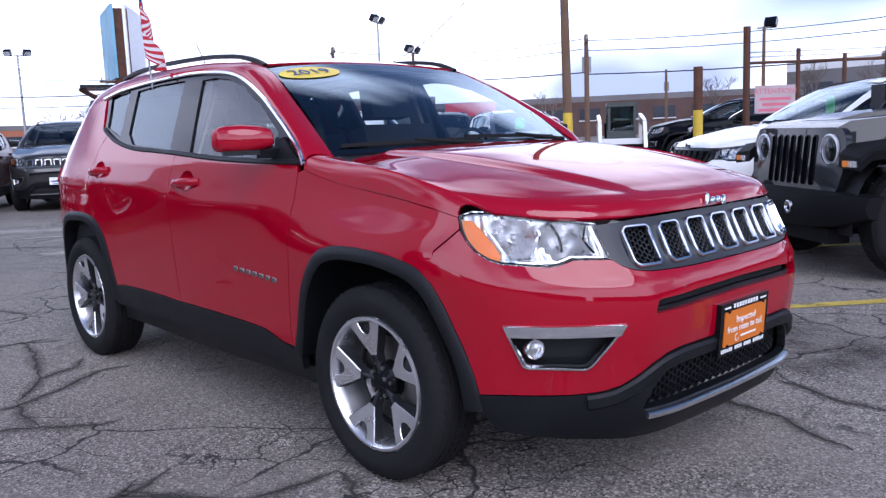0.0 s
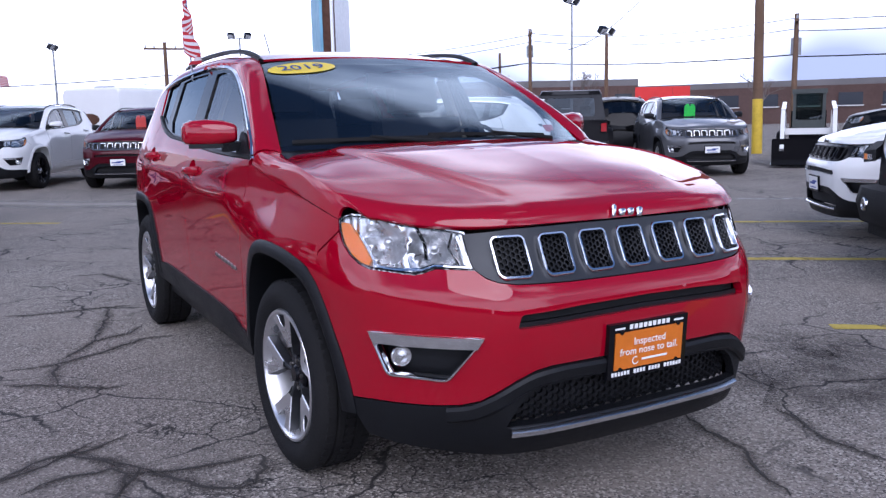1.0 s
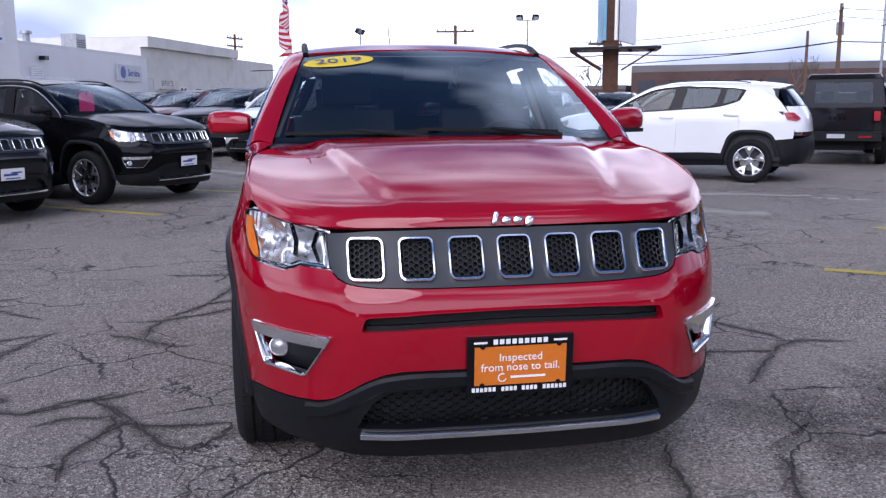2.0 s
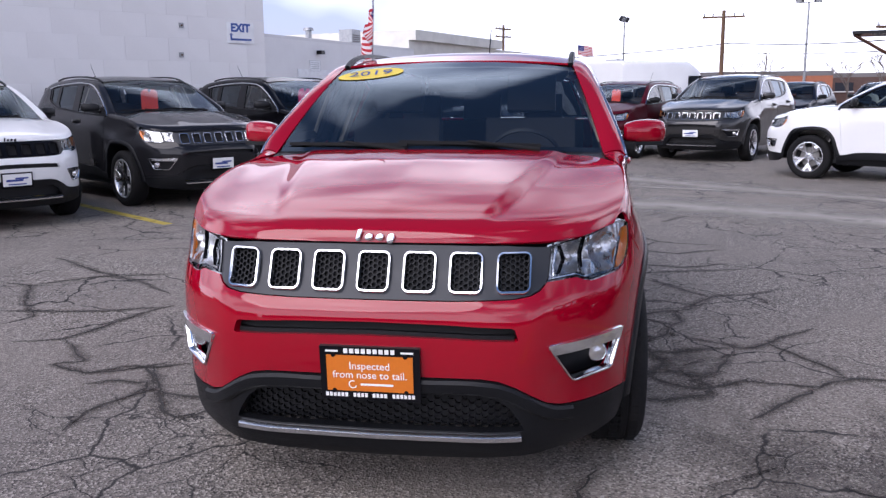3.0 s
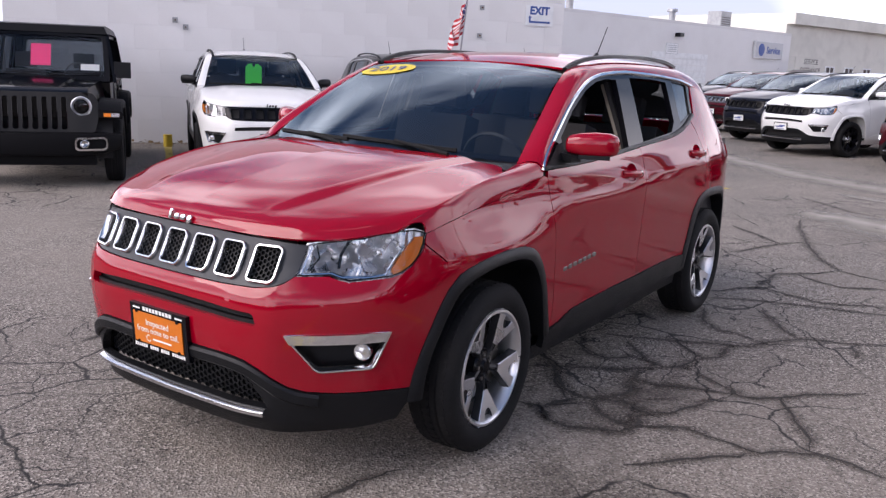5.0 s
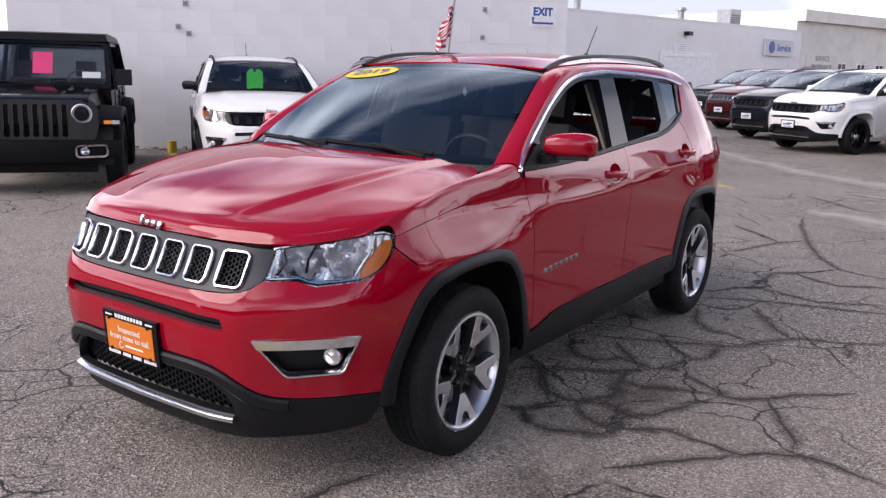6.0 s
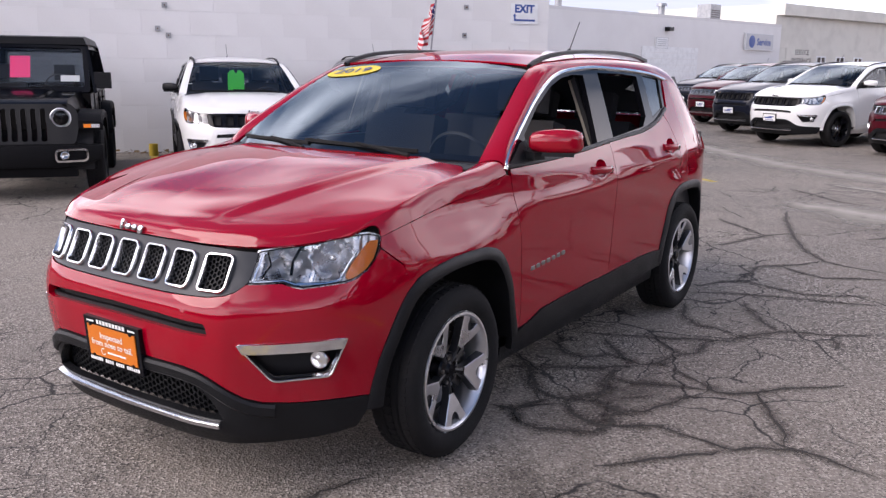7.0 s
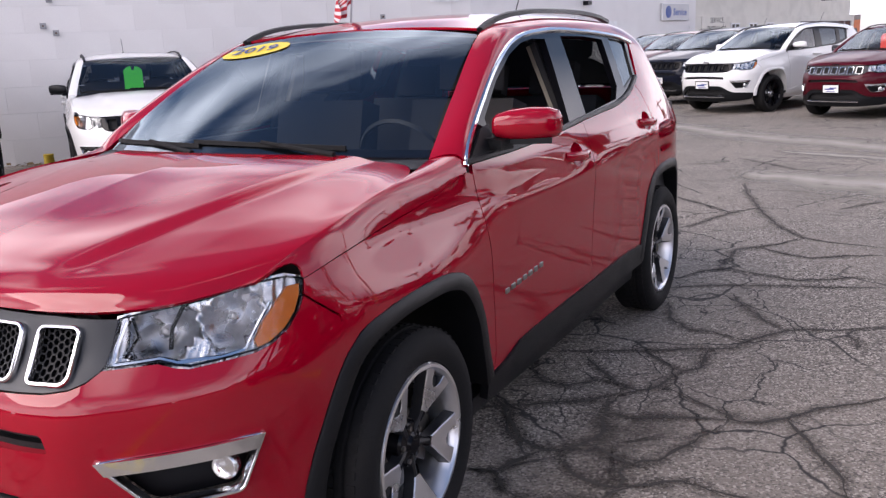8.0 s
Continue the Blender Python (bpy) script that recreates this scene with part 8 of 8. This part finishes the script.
# plain surroundings on the side of the street, which close the place
long_building("street_building", "plain brown brick building across the street", 74.0, 80.0, 82.0, -56.0, 5.0, BRICKFAR, 14)
long_building("street_corner_building", "plain brown brick building at the street corner", 10.0, 150.0, 72.0, 82.0, 5.0, BRICKFAR, 10)
long_building("street_shop", "plain grey building across the street", 78.0, -60.0, -14.0, -92.0, 5.0, ROOFFAR, 12)
roof = thing("red_canopy", "red flat canopy above far parked cars", "canopy", pose(-27.0, 26.6, 0, 0, 0, 45))
boxed("top", (-1.2, 1.2, -1.15, 1.15, 1.85, 2.45), material("canopy_red", (0.62, 0.02, 0.015), rough=0.5, wear=0.2, wear_scale=3), roof, bevel=0.06)
for sx in (-1, 1):
    for sy in (-1, 1):
        bm = bmesh.new()
        tube(bm, (sx * 1.1, sy * 1.05, 0), (sx * 1.1, sy * 1.05, 1.86), 0.04, 0.04, 8)
        part("leg", bm, STEELGREY, roof)


# ---------------------------------------------------------------- van and loader
def box_van(m):
    v = thing("delivery_van", "white high-roofed delivery van with a dark oval emblem", "van", m)
    rings = []
    bm = bmesh.new()
    prof = [(0.0, 0.55, 2.52, 1.0), (-0.06, 0.45, 2.58, 1.02), (-3.9, 0.45, 2.58, 1.02), (-4.5, 0.45, 2.35, 0.98), (-4.95, 0.45, 1.55, 0.96), (-5.5, 0.45, 1.20, 0.90), (-5.62, 0.50, 0.95, 0.80)]
    for x, z0, z1, w in prof:
        ring = []
        for u, t in round_rect(2 * w, z1 - z0, 0.16, 4):
            ring.append(bm.verts.new((x, u, t + (z0 + z1) / 2)))
        rings.append(ring)
    for a, b in zip(rings, rings[1:]):
        for i in range(len(a)):
            bm.faces.new((a[i], a[(i + 1) % len(a)], b[(i + 1) % len(a)], b[i]))
    bm.faces.new(rings[0]), bm.faces.new(rings[-1])
    part("body", bm, WHITE, v)
    bm = bmesh.new()
    lathe(bm, [(0.0, 0.004), (0.27, 0.004), (0.29, 0.0)], 28)
    bm.transform(pose(0.006, -0.1, 1.62, 0, 0, -90) @ Matrix.Diagonal((1.25, 1, 0.62, 1)))
    part("oval_emblem", bm, RUSTY, v, "dark oval emblem")
    boxed("roof_vent", (-1.0, -0.6, -0.25, 0.25, 2.58, 2.66), SIGNGREY, v, bevel=0.03)
    boxed("rear_bumper", (-0.05, 0.10, -0.9, 0.9, 0.42, 0.58), PLASTIC, v, bevel=0.03)
    boxed("windscreen", (-0.02, 0.02, -0.82, 0.82, -0.38, 0.38), SIDEGLASS, v, bevel=0.01, m=pose(-4.77, 0, 1.98, 0, 30, 0))
    for s in (-1, 1):
        boxed("cab_window", (-4.55, -3.75, s * 1.005 - 0.02, s * 1.005 + 0.02, 1.55, 2.10), SIDEGLASS, v, bevel=0.02)
        boxed("tail_lamp", (-0.02, 0.03, s * 0.95 - 0.05, s * 0.95 + 0.05, 1.0, 1.6), TAILRED, v, bevel=0.01)
        for x in (-1.1, -4.6):
            wheel(v, x, s * 0.88, 0.35, "satin", False)
    return v


box_van(pose(-22.0, 1.2, 0, 0, 0, -52) @ Matrix.Diagonal((0.66, 1, 0.87, 1)))


CABGREEN = material("dark_green_grey_cab", (0.045, 0.055, 0.052), rough=0.55, wear=0.3, wear_scale=6)


def skid_loader(m):
    v = thing("skid_loader", "white and black skid loader with a caged cab and a bucket", "loader", m)
    boxed("front_frame", (0.46, 0.56, -0.60, 0.60, 0.70, 0.84), WHITE, v, "white front cross beam", bevel=0.02)
    boxed("chassis", (-1.2, 0.5, -0.50, 0.50, 0.3, 0.85), GLOSSBLACK, v, bevel=0.06)
    for s in (-1, 1):
        bm = bmesh.new()
        for a, b in (((-1.2, 1.35), (0.45, 1.18)), ((0.45, 1.18), (1.05, 0.35)), ((-1.2, 1.35), (-1.25, 0.6))):
            p, q = Vector((a[0], s * 0.66, a[1])), Vector((b[0], s * 0.66, b[1]))
            d = q - p
            box(bm, 0, d.length, -0.055, 0.055, -0.09, 0.09, Matrix.Translation(p) @ Matrix.Rotation(-math.atan2(d.z, d.x), 4, "Y"))
        part("lift_arm", bm, WHITE, v, "white lift arm", bevel=0.012)
        for x in (-0.85, 0.3):
            wheel(v, x, s * 0.72, 0.38, "black", True)
    cab = new("cab")
    cab.parent = v
    for x in (-0.85, 0.42):
        for s in (-1, 1):
            boxed("cab_post", (x - 0.05, x + 0.05, s * 0.38 - 0.04, s * 0.38 + 0.04, 0.80, 1.62), CABGREEN, cab, bevel=0.01)
    boxed("cab_roof", (-0.95, 0.50, -0.45, 0.45, 1.60, 1.70), CABGREEN, cab, bevel=0.03)
    boxed("cab_glass", (0.40, 0.41, -0.36, 0.36, 0.85, 1.6), CLEARGLASS, cab, bevel=0)
    for s in (-1, 1):
        bm = bmesh.new()
        for x0, x1, z0, z1 in ((-0.80, -0.52, 0.82, 1.60), (0.12, 0.37, 0.82, 1.60), (-0.52, 0.12, 0.82, 1.05), (-0.52, 0.12, 1.46, 1.60)):
            box(bm, x0, x1, s * 0.38 - 0.025, s * 0.38 + 0.025, z0, z1)
        part("cab_side", bm, CABGREEN, cab, "dark cage side with a window opening")
    boxed("front_guard", (0.43, 0.46, -0.36, 0.36, 0.80, 1.02), CABGREEN, cab, bevel=0.01)
    boxed("engine_cover", (-1.45, -0.87, -0.48, 0.48, 0.45, 1.22), GLOSSBLACK, cab, bevel=0.05)
    boxed("cab_rear", (-0.86, -0.84, -0.36, 0.36, 0.85, 1.6), CLEARGLASS, cab, bevel=0)
    boxed("seat", (-0.6, -0.1, -0.24, 0.24, 0.80, 1.25), SEAT, cab, bevel=0.06)
    bm = bmesh.new()
    prof = [(1.0, 0.62), (0.98, 0.10), (1.45, 0.04), (1.62, 0.08), (1.45, 0.09), (1.05, 0.16), (1.06, 0.62)]
    a, b = ([bm.verts.new((x, s * 0.92, z)) for x, z in prof] for s in (-1, 1))
    for i in range(len(prof)):
        bm.faces.new((a[i], a[(i + 1) % len(prof)], b[(i + 1) % len(prof)], b[i]))
    bm.faces.new(a), bm.faces.new(b[::-1])
    part("bucket", bm, GLOSSBLACK, v, "black steel bucket")
    return v


skid_loader(pose(-10.35, 15.3, 0, 0, 0, -52) @ Matrix.Diagonal((0.9, 0.82, 1.02, 1)))


# ---------------------------------------------------------------- bare trees
BARK = material("bare_bark", (0.13, 0.105, 0.09), rough=0.9, grain=0.3, grain_scale=20, bump=0.4, bump_scale=30)


def bare_tree(x, y, h, seed, spread=1.0):
    """A leafless tree: a tapered trunk that forks again and again into fine twigs."""
    rng = random.Random(seed)
    t = thing("bare_tree", "leafless grey-brown tree with fine branching twigs", "tree", pose(x, y, 0), "bare trees beyond the lot")
    trunk, twigs = bmesh.new(), bmesh.new()

    def grow(p, d, length, r, level):
        q = p + d * length
        tube(trunk if level < 2 else twigs, p, q, r, r * 0.68, 7 if level < 2 else 4)
        if level >= 6:
            return
        for _ in range(rng.choice((2, 3)) if level < 5 else 2):
            a = Vector((rng.uniform(-1, 1), rng.uniform(-1, 1), rng.uniform(-0.15, 0.6))) * (0.62 * spread)
            grow(q, (d + a).normalized(), length * rng.uniform(0.62, 0.86), r * 0.66, level + 1)

    grow(Vector((0, 0, 0)), Vector((0, 0, 1)), h * 0.27, h * 0.022, 0)
    part("trunk", trunk, BARK, t)
    tagged(part("crown", twigs, BARK, t, "crown of bare twigs"), kind="stuff")


for i, (x, y, h) in enumerate(((-56.0, 12.2, 4.2), (-55.0, 17.6, 3.8), (-60.0, 21.0, 4.6), (-70.0, 44.0, 6.0), (-50.0, 60.0, 5.5), (-36.0, 66.0, 5.6), (-22.0, 52.0, 5.0), (-16.0, 50.0, 4.6), (-60.0, 48.0, 6.0))):
    bare_tree(x, y, h, 11 + i, 1.15)
